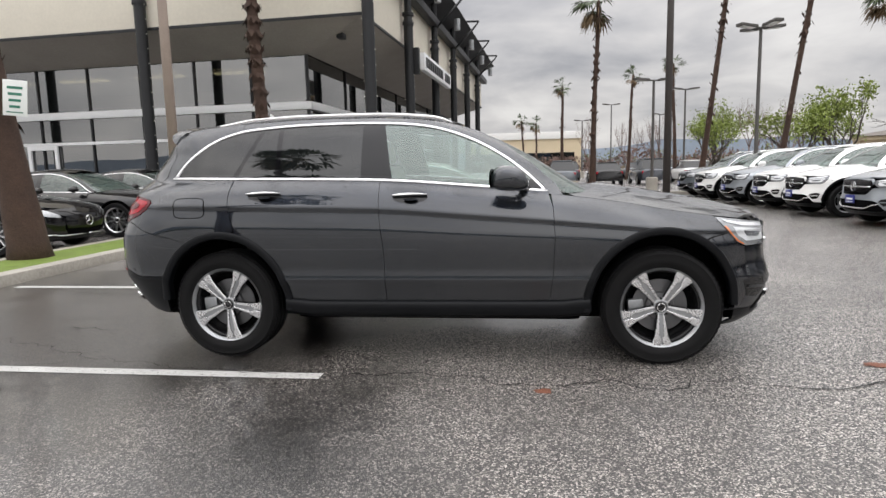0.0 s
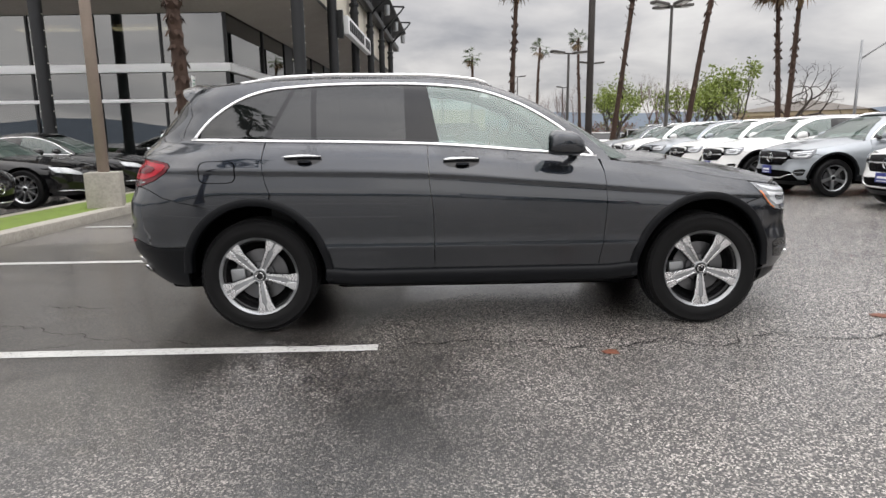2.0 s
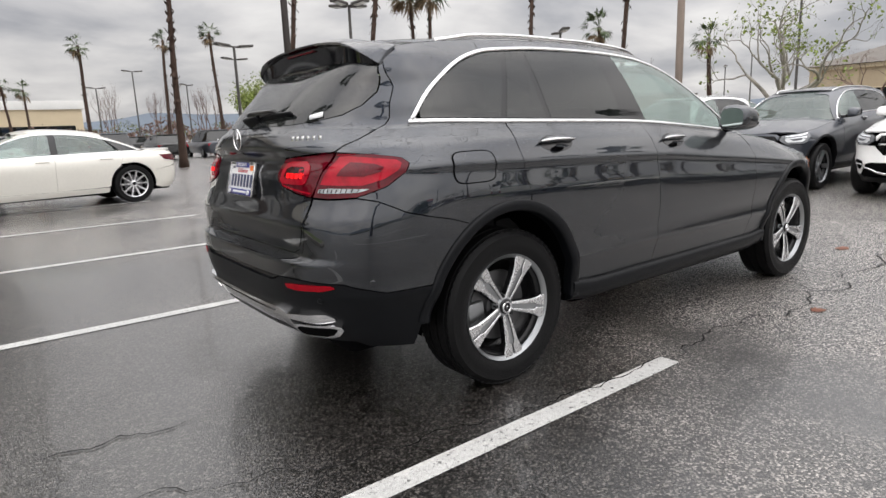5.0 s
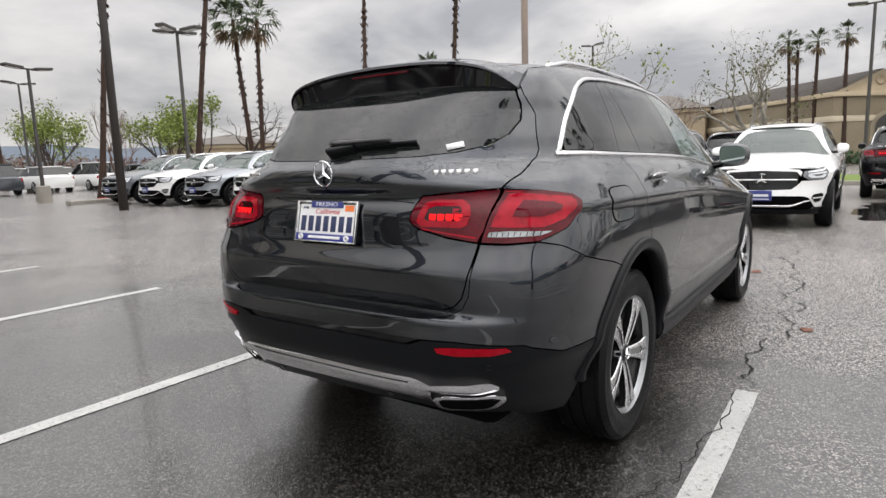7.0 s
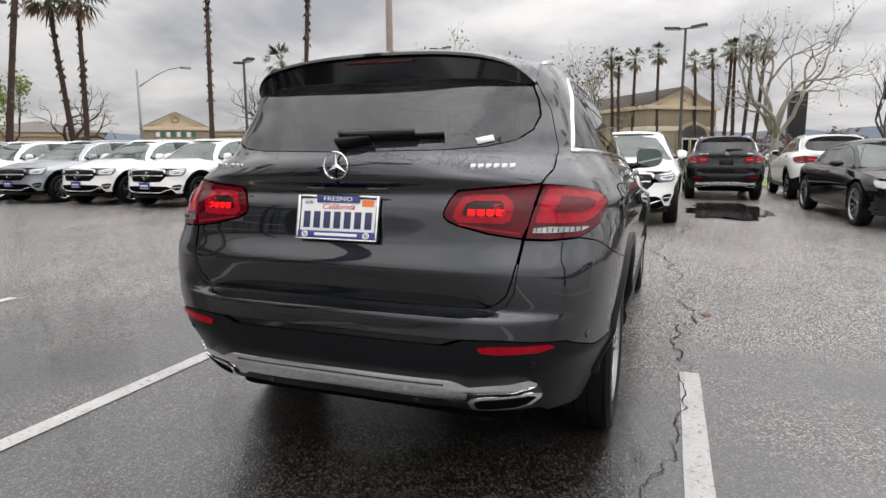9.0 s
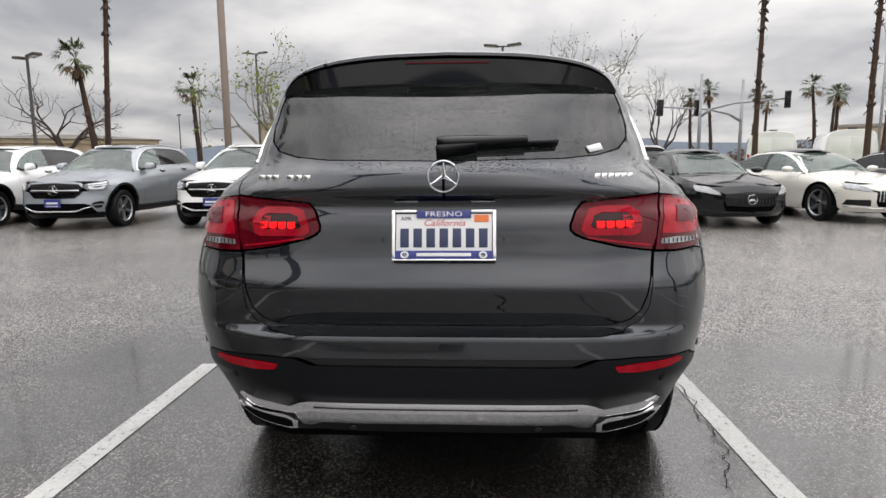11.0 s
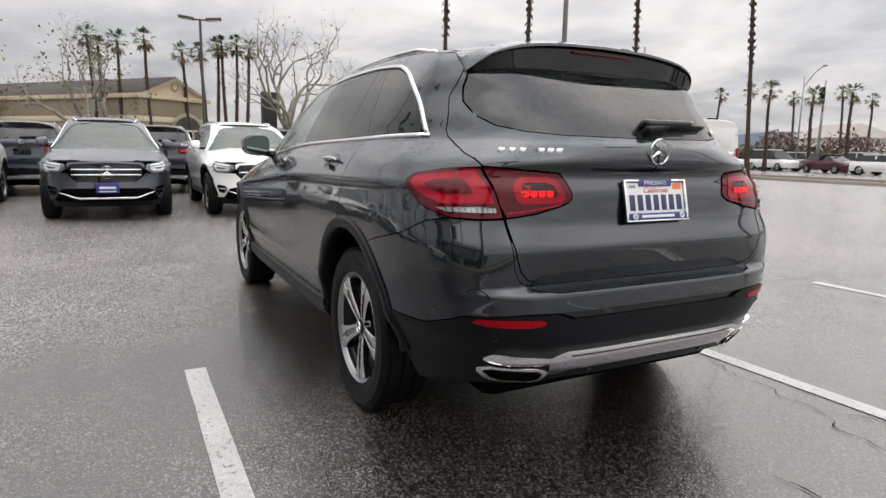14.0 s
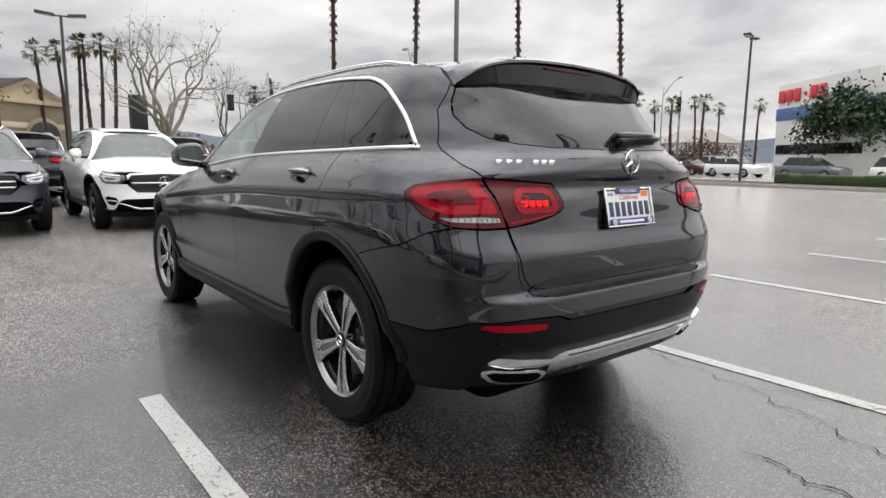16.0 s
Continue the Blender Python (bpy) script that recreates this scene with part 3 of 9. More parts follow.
crack([(1.38, -1.36), (1.72, -1.42), (2.05, -1.5), (2.3, -1.47)], 0.003, 5)
crack([(-2.45, -1.01), (-2.8, -1.2), (-3.2, -1.25)], 0.004, 6)
crack([(-3.3, -0.20), (-3.0, -0.21), (-2.72, -0.27)], 0.007, 7)
crack([(4.2, -1.2), (5.0, 0.4), (5.6, 2.2), (5.4, 4.0)], 0.003, 8)
crack([(-6.0, -3.2), (-5.0, -2.7), (-4.2, -2.9)], 0.003, 9)


def stain(x, y, rx, ry, mat, seed, label):
    r = random.Random(seed)
    bm = bmesh.new()
    off = r.uniform(0, 50)
    vs = []
    for a in np.linspace(0, 2 * math.pi, 73)[:-1]:
        k = 0.85 + 0.55 * noise.noise(Vector((math.cos(a) * 1.6, math.sin(a) * 1.6, off))) + 0.22 * noise.noise(Vector((math.cos(a) * 7, math.sin(a) * 7, off)))
        vs.append(bm.verts.new((x + rx * math.cos(a) * k, y + ry * math.sin(a) * k, 0.005)))
    bm.faces.new(vs)
    bmesh.ops.triangulate(bm, faces=bm.faces[:])
    return tagged(link_mesh("ground_stain", bm, mat, smooth=False), label, "stain", "", "structure")


RUST = material("rust_stain", (0.16, 0.055, 0.028), 0.6, vary=0.5, vary_scale=20, bump=0.4, bump_scale=120)
PUDDLE = material("standing_water", (0.016, 0.0155, 0.015), 0.06, spec=0.7, vary=0.4, vary_scale=6, bump=0.05, bump_scale=50)
stain(0.69, -1.42, 0.06, 0.05, RUST, 2, "small orange rust stain on the asphalt")
stain(2.73, -0.82, 0.09, 0.05, RUST, 3, "faint reddish stain on the asphalt")
stain(9.8, -2.2, 2.3, 0.85, PUDDLE, 4, "dark puddle between parked cars")
stain(7.2, -9.2, 1.2, 0.9, PUDDLE, 5, "shallow puddle before the coupes")
stain(11.2, -15.0 + 3.9, 1.6, 0.5, PUDDLE, 6, "shallow puddle by the lawn island")

BARK_PALM = material("palm_bark", (0.052, 0.030, 0.021), 0.9, bump=0.8, bump_scale=16, vary=0.4, vary_scale=4)
BARK_BROWN = material("dark_branch_bark", (0.06, 0.048, 0.04), 0.9, bump=0.5, bump_scale=30, vary=0.3, vary_scale=5)
BARK_PALE = material("pale_sycamore_bark", (0.25, 0.23, 0.20), 0.85, bump=0.4, bump_scale=18, vary=0.45, vary_scale=2.5)
FROND = material("palm_frond", (0.055, 0.085, 0.025), 0.6, vary=0.4, vary_scale=2)
FROND_DRY = material("dry_palm_frond", (0.16, 0.11, 0.06), 0.8, vary=0.4, vary_scale=3)
LEAF_SPRING = material("spring_leaf", (0.17, 0.22, 0.035), 0.6, vary=0.45, vary_scale=3)
LEAF_DARK = material("dark_leaf", (0.025, 0.06, 0.02), 0.55, vary=0.5, vary_scale=2)
LEAF_DULL = material("dull_leaf", (0.10, 0.11, 0.03), 0.6, vary=0.4, vary_scale=3)
TWIG_RED = material("reddish_twigs", (0.14, 0.09, 0.075), 0.9, vary=0.4, vary_scale=1.5)
POLE_STEEL = material("bronze_lamp_pole", (0.085, 0.08, 0.075), 0.55, 0.3, vary=0.15, vary_scale=3)
POLE_BROWN = material("dark_brown_pole", (0.045, 0.038, 0.035), 0.6, vary=0.25, vary_scale=3)
POLE_DUSTY = material("weathered_grey_pole", (0.16, 0.15, 0.145), 0.55, 0.2, vary=0.15, vary_scale=3)
POLE_GALV = material("galvanised_pole", (0.32, 0.33, 0.34), 0.5, 0.6, vary=0.12, vary_scale=4)
POLE_TAN = material("tan_painted_pole", (0.30, 0.24, 0.20), 0.6, vary=0.12, vary_scale=4)
LENS_WHITE = material("lamp_lens", (0.7, 0.7, 0.68), 0.4)
COLUMN = material("black_steel_column", (0.016, 0.017, 0.019), 0.5, 0.3, vary=0.2, vary_scale=4)
STUCCO_CREAM = material("cream_panel", (0.66, 0.62, 0.53), 0.75, bump=0.08, bump_scale=50, vary=0.06, vary_scale=0.8)
SOFFIT = material("grey_brown_soffit", (0.33, 0.305, 0.275), 0.8, bump=0.06, bump_scale=40, vary=0.1, vary_scale=1)
STUCCO_TAN = material("tan_stucco", (0.42, 0.34, 0.235), 0.85, bump=0.15, bump_scale=30, vary=0.1, vary_scale=0.6)
STUCCO_TRIM = material("cream_stucco_trim", (0.60, 0.53, 0.40), 0.85, bump=0.1, bump_scale=30, vary=0.08, vary_scale=0.8)
STUCCO_DARK = material("olive_tan_stucco", (0.27, 0.225, 0.155), 0.85, bump=0.15, bump_scale=30, vary=0.12, vary_scale=0.6)
STUCCO_PALE = material("pale_stucco_trim", (0.55, 0.46, 0.32), 0.85, bump=0.1, bump_scale=30, vary=0.08, vary_scale=0.8)
ROOF_TILE = material("grey_brown_roof_tiles", (0.14, 0.125, 0.11), 0.8, bump=0.4, bump_scale=8, vary=0.3, vary_scale=1.2)
WHITE_BAND = material("white_aluminium_band", (0.72, 0.73, 0.74), 0.35, vary=0.04, vary_scale=1)
WALL_WHITE = material("white_render", (0.72, 0.72, 0.70), 0.8, bump=0.05, bump_scale=30, vary=0.06, vary_scale=0.5)
BAND_BLUE = material("blue_facade_band", (0.05, 0.14, 0.33), 0.5, vary=0.06)
SIGN_RED = material("red_sign", (0.62, 0.03, 0.05), 0.45)
SIGN_WHITE = material("sign_white", (0.75, 0.77, 0.75), 0.4)
SIGN_GREEN = material("sign_green", (0.02, 0.16, 0.10), 0.4)
KERB_RED = material("red_painted_kerb", (0.42, 0.06, 0.04), 0.7, vary=0.3, vary_scale=3)
HEDGE = material("clipped_hedge", (0.03, 0.06, 0.018), 0.8, bump=1.0, bump_scale=22, vary=0.5, vary_scale=6)
SOIL = material("mulch", (0.08, 0.055, 0.04), 0.95, bump=0.6, bump_scale=30, vary=0.4, vary_scale=3)
SHOW_GLASS = glass("shopfront_glass", (0.45, 0.48, 0.48), 0.5, drops=False, gloss=0.25)
ROOM_DARK = material("showroom_interior", (0.16, 0.155, 0.15), 0.8, vary=0.3, vary_scale=0.5)
ROOM_GLOW = material("added_room_glow", (1, 0.8, 0.5), 0.5, emit=(1.0, 0.78, 0.45), emit_strength=3.0)
BULB = material("string_bulb", (0.8, 0.78, 0.7), 0.3)
# the haze of distance is painted into this blue-grey
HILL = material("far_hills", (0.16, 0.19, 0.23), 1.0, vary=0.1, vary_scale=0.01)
TIP = Vector((-0.9, 0.35, 0))


def blades(bm, base, tip, w, sag=0.0):
    """A slim pointed leaf."""
    base, tip = Vector(base), Vector(tip)
    d = (tip - base)
    s = d.cross(Vector((0, 0, 1)))
    if s.length < 1e-4:
        s = Vector((1, 0, 0))
    s = s.normalized() * w
    mid = base + d * 0.55
    a = [bm.verts.new(p) for p in (base, mid + s, tip + Vector((0, 0, -sag)), mid - s)]
    bm.faces.new(a)


def palm(x, y, h, r=0.16, crown=1.6, lean=(0.0, 0.0), label="tall slim fan palm with ragged brown trunk", shag=0.5, wind=0.35, seed=0, fronds=30, foot=None, group="palms", sides=10):
    rnd = random.Random(seed + int(x * 10) + int(y * 7))
    t = thing("palm_tree", label, "palm", group, Matrix.Translation((x, y, 0)))
    bm = bmesh.new()
    n = max(16, int(h / 0.35))
    pts, rad = [], []
    ph = rnd.uniform(0, 6)
    for i in range(n + 1):
        q = i / n
        wob = 0.05 * math.sin(q * 7 + ph) * q
        pts.append((lean[0] * q ** 1.05 + wob, lean[1] * q ** 1.05 + 0.6 * wob, h * q - 0.02))
        rad.append(r * ((foot or 1.25) * math.exp(-q * h / 0.7) * 0.55 + 1.0 - 0.38 * q) * (1 + rnd.uniform(-0.06, 0.06)))
    tube(bm, pts, rad, sides)
    part("trunk", bm, BARK_PALM, t)
    # stubs of old leaf bases
    bm = bmesh.new()
    for i in range(int(h * 9 * shag)):
        q = rnd.uniform(0.25, 1.0) if rnd.random() < 0.5 else min(1, max(0.1, rnd.gauss(0.62, 0.08)))
        k = min(n - 1, int(q * n))
        a = rnd.uniform(0, 6.28)
        c = Vector(pts[k]) + Vector((math.cos(a), math.sin(a), 0)) * rad[k] * 0.8
        ln = rnd.uniform(0.12, 0.30)
        blades(bm, c, c + Vector((math.cos(a) * ln * 0.6, math.sin(a) * ln * 0.6, -ln if rnd.random() < 0.6 else ln)), ln * 0.25)
    ob = part("bark_stub", bm, BARK_PALM, t)
    ob["kind"] = "stuff"
    if crown <= 0:
        return t
    top = Vector(pts[-1])
    for nm, mat, cnt, lo, hi in (("crown", FROND, fronds, -35, 80), ("dry_skirt", FROND_DRY, max(4, fronds // 3), -75, -40)):
        bm = bmesh.new()
        for i in range(cnt):
            az = 6.283 * (i + rnd.uniform(-0.4, 0.4)) / cnt * 3.7
            el = radians(rnd.uniform(lo, hi))
            d = Vector((math.cos(az) * math.cos(el), math.sin(az) * math.cos(el), math.sin(el))) + TIP * wind
            d.normalize()
            stem = crown * rnd.uniform(0.40, 0.55)
            c = top + d * stem + Vector((0, 0, -0.05))
            blades(bm, top, c, 0.025)
            side = d.cross(Vector((0, 0, 1)))
            side = side.normalized() if side.length > 0.05 else Vector((1, 0, 0))
            upv = side.cross(d)
            for k in range(9):
                a = radians(-72 + 18 * k)
                ld = (d * math.cos(a) + side * math.sin(a) + upv * rnd.uniform(-0.12, 0.12) + TIP * wind * 0.5).normalized()
                ln = crown * rnd.uniform(0.40, 0.55) * (0.75 + 0.25 * math.cos(a))
                blades(bm, c, c + ld * ln, crown * 0.035, sag=ln * rnd.uniform(0.15, 0.5))
        part(nm, bm, mat, t)
    return t


def grow(bm, rnd, p, d, ln, r, depth, tips, spread=0.6, up=0.25, sides=6, kids=(2, 3), shrink=0.72, bend=0.18, knots=0.0):
    """A branching limb; gathers the twig ends."""
    pts, rad = [p.copy()], [r]
    k = 6 if knots else 4
    for i in range(k):
        d = (d + Vector((rnd.uniform(-bend, bend), rnd.uniform(-bend, bend), rnd.uniform(-bend, bend) + up * 0.12))).normalized()
        p = p + d * ln / k
        pts.append(p.copy())
        rad.append(r * (1 - 0.35 * (i + 1) / k) * (1 + knots * rnd.uniform(-0.2, 1.0) * (i == k - 1)))
        if depth <= 1:
            tips.append((p.copy(), d.copy()))
    tube(bm, pts, rad, max(3, sides))
    if depth <= 0:
        return
    for i in range(rnd.randint(*kids)):
        a = rnd.uniform(0, 6.28)
        s = d.cross(Vector((math.cos(a), math.sin(a), 0.3)))
        if s.length < 0.1:
            s = Vector((1, 0, 0))
        nd = (d + s.normalized() * spread * rnd.uniform(0.6, 1.3) + Vector((0, 0, up))).normalized()
        st = pts[-1] if i < 2 else pts[rnd.randint(2, 3)]
        grow(bm, rnd, st, nd, ln * shrink * rnd.uniform(0.75, 1.15), rad[-1] * 0.82 / (1 + 0.5 * knots), depth - 1, tips, spread, up, sides - 1, kids, shrink, bend, knots)


def leaf_cloud(rnd, tips, n, size, spread):
    vs, fs = [], []
    for _ in range(n):
        p, d = rnd.choice(tips)
        c = p + Vector((rnd.gauss(0, spread), rnd.gauss(0, spread), rnd.gauss(0, spread)))
        a = Vector((rnd.uniform(-1, 1), rnd.uniform(-1, 1), rnd.uniform(-1, 1))).normalized()
        b = a.cross(Vector((rnd.uniform(-1, 1), rnd.uniform(-1, 1), rnd.uniform(-1, 1)))).normalized()
        s = size * rnd.uniform(0.6, 1.4)
        k = len(vs)
        vs += [c - a * s, c + b * s * 0.55, c + a * s, c - b * s * 0.55]
        fs.append((k, k + 1, k + 2, k + 3))
    me = bpy.data.meshes.new("leaves")
    me.from_pydata([tuple(v) for v in vs], [], fs)
    return me


def tree(x, y, h, label, bark, leaf=None, leaves=0, leaf_size=0.08, seed=1, trunk=0.2, limbs=4, depth=4, spread=0.6, up=0.3, name="tree", group="", fork=0.28, cloud=0.18, kids=(2, 3), shrink=0.72, bend=0.18, knots=0.0):
    rnd = random.Random(seed)
    t = thing(name, label, "tree", group, Matrix.Translation((x, y, 0)))
    bm = bmesh.new()
    f = h * fork
    tube(bm, [(0, 0, -0.05), (0.02, 0, f * 0.3), (0.0, 0.03, f * 0.7), (0, 0, f)], [trunk * 1.25, trunk, trunk * 0.92, trunk * 0.95], 10)
    part("trunk", bm, bark, t)
    bm = bmesh.new()
    tips = []
    for i in range(limbs):
        a = 6.283 * i / limbs + rnd.uniform(-0.4, 0.4)
        d = Vector((math.cos(a) * spread, math.sin(a) * spread, 0.9)).normalized()
        grow(bm, rnd, Vector((0, 0, f * rnd.uniform(0.8, 1.0))), d, h * 0.30, trunk * 0.62, depth, tips, spread, up, 7, kids, shrink, bend, knots)
    ob = part("limb_frame", bm, bark, t)
    ob["kind"] = "stuff"
    if leaf and leaves:
        ob = new("leaves", leaf_cloud(rnd, tips, leaves, leaf_size, cloud))
        ob.data.materials.append(leaf)
        ob.parent = t
        ob["kind"] = "stuff"
    return t


def lamp_post(x, y, h, heads=2, r=0.075, label="bronze twin-head car park lamp post", arm=0.75, turn=0.0, group="lamp posts", mat=None, base=True):
    mat = mat or POLE_STEEL
    t = thing("lamp_post", label, "lamp post", group, pose(x, y, 0, 0, 0, turn))
    if base:
        bm = bmesh.new()
        lathe(bm, [(0.26, -0.02), (0.26, 0.62), (0.22, 0.66), (0.001, 0.66)], 20, "Z")
        part("concrete_base", sharp(bm, 40), CONCRETE, t)
    bm = bmesh.new()
    tube(bm, [(0, 0, 0.0), (0, 0, h * 0.5), (0, 0, h)], [r, r * 0.85, r * 0.7], 10)
    part("pole", sharp(bm, 50), mat, t)
    for k in range(heads):
        a = 2 * math.pi * k / heads
        c, s = math.cos(a), math.sin(a)
        m = pose(0, 0, h, 0, 0, math.degrees(a))
        bm = bmesh.new()
        box(bm, (0.0, -0.03, -0.05), (arm * 0.4, 0.03, 0.01), 0.008, 1)
        bmesh.ops.transform(bm, matrix=m, verts=bm.verts)
        part("arm", bm, mat, t)
        bm = bmesh.new()
        box(bm, (arm * 0.3, -0.17, -0.05), (arm * 1.15, 0.17, 0.05), 0.025, 2)
        for v in bm.verts:
            v.co.z += 0.10 * (v.co.x - arm * 0.3)
        bmesh.ops.transform(bm, matrix=m, verts=bm.verts)
        hd = part("lamp_head", sharp(bm, 40), mat, t)
        bm = bmesh.new()
        box(bm, (arm * 0.4, -0.13, -0.062), (arm * 1.05, 0.13, -0.052))
        for v in bm.verts:
            v.co.z += 0.10 * (v.co.x - arm * 0.3)
        bmesh.ops.transform(bm, matrix=m, verts=bm.verts)
        part("lens", bm, LENS_WHITE, hd)
    return t


def street_lamp(x, y, h, reach, turn, label="galvanised street lamp with a long curved arm", r=0.08):
    t = thing("street_lamp", label, "street lamp", "street lamps", pose(x, y, 0, 0, 0, turn))
    bm = bmesh.new()
    tube(bm, [(0, 0, 0), (0, 0, h * 0.5), (0, 0, h)], [r, r * 0.85, r * 0.7], 10)
    part("pole", bm, POLE_GALV, t)
    bm = bmesh.new()
    tube(bm, [(reach * q, 0, h - 0.9 + 1.25 * math.sin(q * 1.45)) for q in (0, 0.2, 0.45, 0.7, 1)], [0.04] * 5, 6)
    part("arm", bm, POLE_GALV, t)
    box_part("lamp_head", (reach - 0.05, -0.10, h + 0.26), (reach + 0.5, 0.10, h + 0.38), POLE_GALV, t, 0.03)
    return t


def traffic_signal(x, y, h, reach, turn, lamps=2):
    t = thing("traffic_signal", "galvanised traffic signal pole with a long mast arm", "traffic light", "traffic signals", pose(x, y, 0, 0, 0, turn))
    bm = bmesh.new()
    tube(bm, [(0, 0, 0), (0, 0, h + 2)], [0.13, 0.09], 10)
    part("pole", bm, POLE_GALV, t)
    bm = bmesh.new()
    tube(bm, [(0, 0, h - 0.8), (reach * 0.15, 0, h - 0.3), (reach * 0.4, 0, h), (reach, 0, h + 0.15)], [0.1, 0.085, 0.07, 0.05], 8)
    part("mast_arm", bm, POLE_GALV, t)
    for k in range(lamps):
        px = reach * (1 - 0.45 * k) - 0.1
        hd = box_part("signal_head", (px - 0.18, -0.15, h - 0.45), (px + 0.18, 0.15, h + 0.62), GLOSS_BLACK, t, 0.03)
        for j in range(3):
            bm = bmesh.new()
            lathe(bm, [(0.11, 0.0), (0.12, 0.14), (0.10, 0.14), (0.09, 0.02), (0.001, 0.02)], 12, m=pose(px, -0.15, h - 0.25 + 0.33 * j, 0, 0, 180))
            part("visor", bm, GLOSS_BLACK, hd)
    return t


# ---- kerbs, islands, road ----
def slab(name, x0, x1, y0, y1, z, mat, label, category, bevel=0.02):
    bm = box(bmesh.new(), (x0, y0, -0.05), (x1, y1, z), bevel)
    return tagged(link_mesh(name, sharp(bm, 50), mat), label, category, kind="structure")


slab("kerb", -5.78, -5.52, 0.2, 13.2, 0.14, CONCRETE, "pale concrete kerb round a lawn strip", "kerb")
slab("kerb", -6.95, -6.75, 0.2, 13.2, 0.13, CONCRETE, "pale concrete kerb behind a lawn strip", "kerb")
slab("kerb", -6.75, -5.78, -0.02, 0.22, 0.14, CONCRETE, "pale concrete kerb end of a lawn strip", "kerb")
slab("lawn", -6.752, -5.778, 0.2, 13.2, 0.125, GRASS, "bright green mown lawn strip", "lawn", 0)
slab("lawn", 8.4, 12.5, -15.6, -12.6, 0.11, GRASS, "mown lawn on a small island", "lawn", 0)
slab("kerb", 8.2, 12.7, -12.6, -12.4, 0.14, CONCRETE, "concrete kerb of a lawn island", "kerb")
slab("kerb", 8.2, 12.7, -15.8, -15.6, 0.14, CONCRETE, "concrete kerb of a lawn island", "kerb")
slab("kerb", 8.2, 8.4, -15.6, -12.6, 0.14, CONCRETE, "concrete kerb end of a lawn island", "kerb")
slab("kerb", 7.2, 30, 21.6, 22.0, 0.14, KERB_RED, "red painted concrete kerb", "kerb")
slab("kerb", 5.8, 12.5, 20.9, 21.3, 0.14, CONCRETE, "concrete kerb at the end of the parked row", "kerb")
slab("lawn", 18.8, 24.0, -22, 8, 0.12, GRASS, "mown lawn verge behind the parked cars", "lawn", 0)
slab("kerb", 18.6, 18.8, -22, 8, 0.14, CONCRETE, "concrete kerb of the lawn verge", "kerb")
# the street along the lot: kerb, planted median with hedge
slab("kerb", -40, 60, -27.2, -26.9, 0.15, CONCRETE, "long concrete kerb of the street median", "kerb")
slab("planting_bed", -40, 60, -30.4, -27.2, 0.16, SOIL, "brown mulch bed of the street median", "planting", 0)
bm = bmesh.new()
rnd = random.Random(4)
for k in range(80):
    x = -38 + 0.62 * k
    if x > 8.5:
        break
    box(bm, (x, -30.0, 0.12), (x + 0.7, -28.6, 0.62 + rnd.uniform(-0.05, 0.05)), 0.1, 2)
tagged(link_mesh("hedge", bm, HEDGE), "low clipped green hedge on the street median", "hedge", kind="stuff")

# ---- dealership building ----
B0 = pose(-6.2, 14.2, 0, 0, 0, -2.7)
shop = thing("dealership_building", "two-storey glass and cream panel car showroom with black columns", "building", "", B0)


def bx(name, lo, hi, mat, bevel=0.0, parent=None, label=""):
    return box_part(name, lo, hi, mat, parent or shop, bevel, label)


# local axes: x along the front towards the corner at 0, y along the long side
bx("floor_slab", (-22, 0.02, -0.05), (-0.02, 26, 0.16), CONCRETE, label="pale concrete plinth")
bx("back_wall", (-22, 25.8, 0), (0, 26, 5.0), ROOM_DARK)
bx("inner_wall", (-22, 7.0, 0.16), (-7, 7.2, 5.0), ROOM_DARK)
bx("upper_floor", (-21.9, 0.5, 3.22), (-0.6, 25.5, 3.36), ROOM_DARK)
bx("side_wall", (-22, 0, 0), (-21.8, 26, 5.0), STUCCO_CREAM)
# glass walls between frames
n_front = 11
for k in range(n_front):
    x0, x1 = -22 + 2.0 * k, -22 + 2.0 * (k + 1)
    for z0, z1 in ((0.18, 2.38), (2.48, 3.26), (3.50, 5.0)):
        w = bx("window_pane", (x0 + 0.03, 0.05, z0), (x1 - 0.03, 0.065, z1), SHOW_GLASS)
        w.visible_shadow = False
    bx("mullion", (x0 - 0.03, 0.0, 0.16), (x0 + 0.03, 0.12, 5.0), COLUMN)
for k in range(3):
    for y0, y1 in ((7.45 * k, 7.45 * k + 3.55), (7.45 * k + 3.55, 7.45 * k + 6.3)):
        for z0, z1 in ((2.48, 3.26), (3.50, 5.0)):
            w = bx("window_pane", (-0.065, y0 + 0.03, z0), (-0.05, y1 - 0.03, z1), SHOW_GLASS)
            w.visible_shadow = False
        bx("mullion", (-0.10, y0 - 0.03, 0.16), (0.0, y0 + 0.03, 5.0), COLUMN)
        third = (y1 - y0) / 3
        for j in range(3):
            w = bx("window_pane", (-0.065, y0 + third * j + 0.03, 0.18), (-0.05, y0 + third * (j + 1) - 0.03, 2.38), SHOW_GLASS)
            w.visible_shadow = False
            if j:
                bx("mullion", (-0.10, y0 + third * j - 0.03, 0.16), (0.0, y0 + third * j + 0.03, 2.38), RIM_GREY)
    bx("dark_panel", (-0.12, 7.45 * k + 6.3, 0.16), (-0.01, 7.45 * (k + 1) - 0.03, 5.0), COLUMN, label="dark metal panel between the glazed bays")
bx("side_wall", (-0.2, 22.35, 0), (0, 26, 5.0), COLUMN)
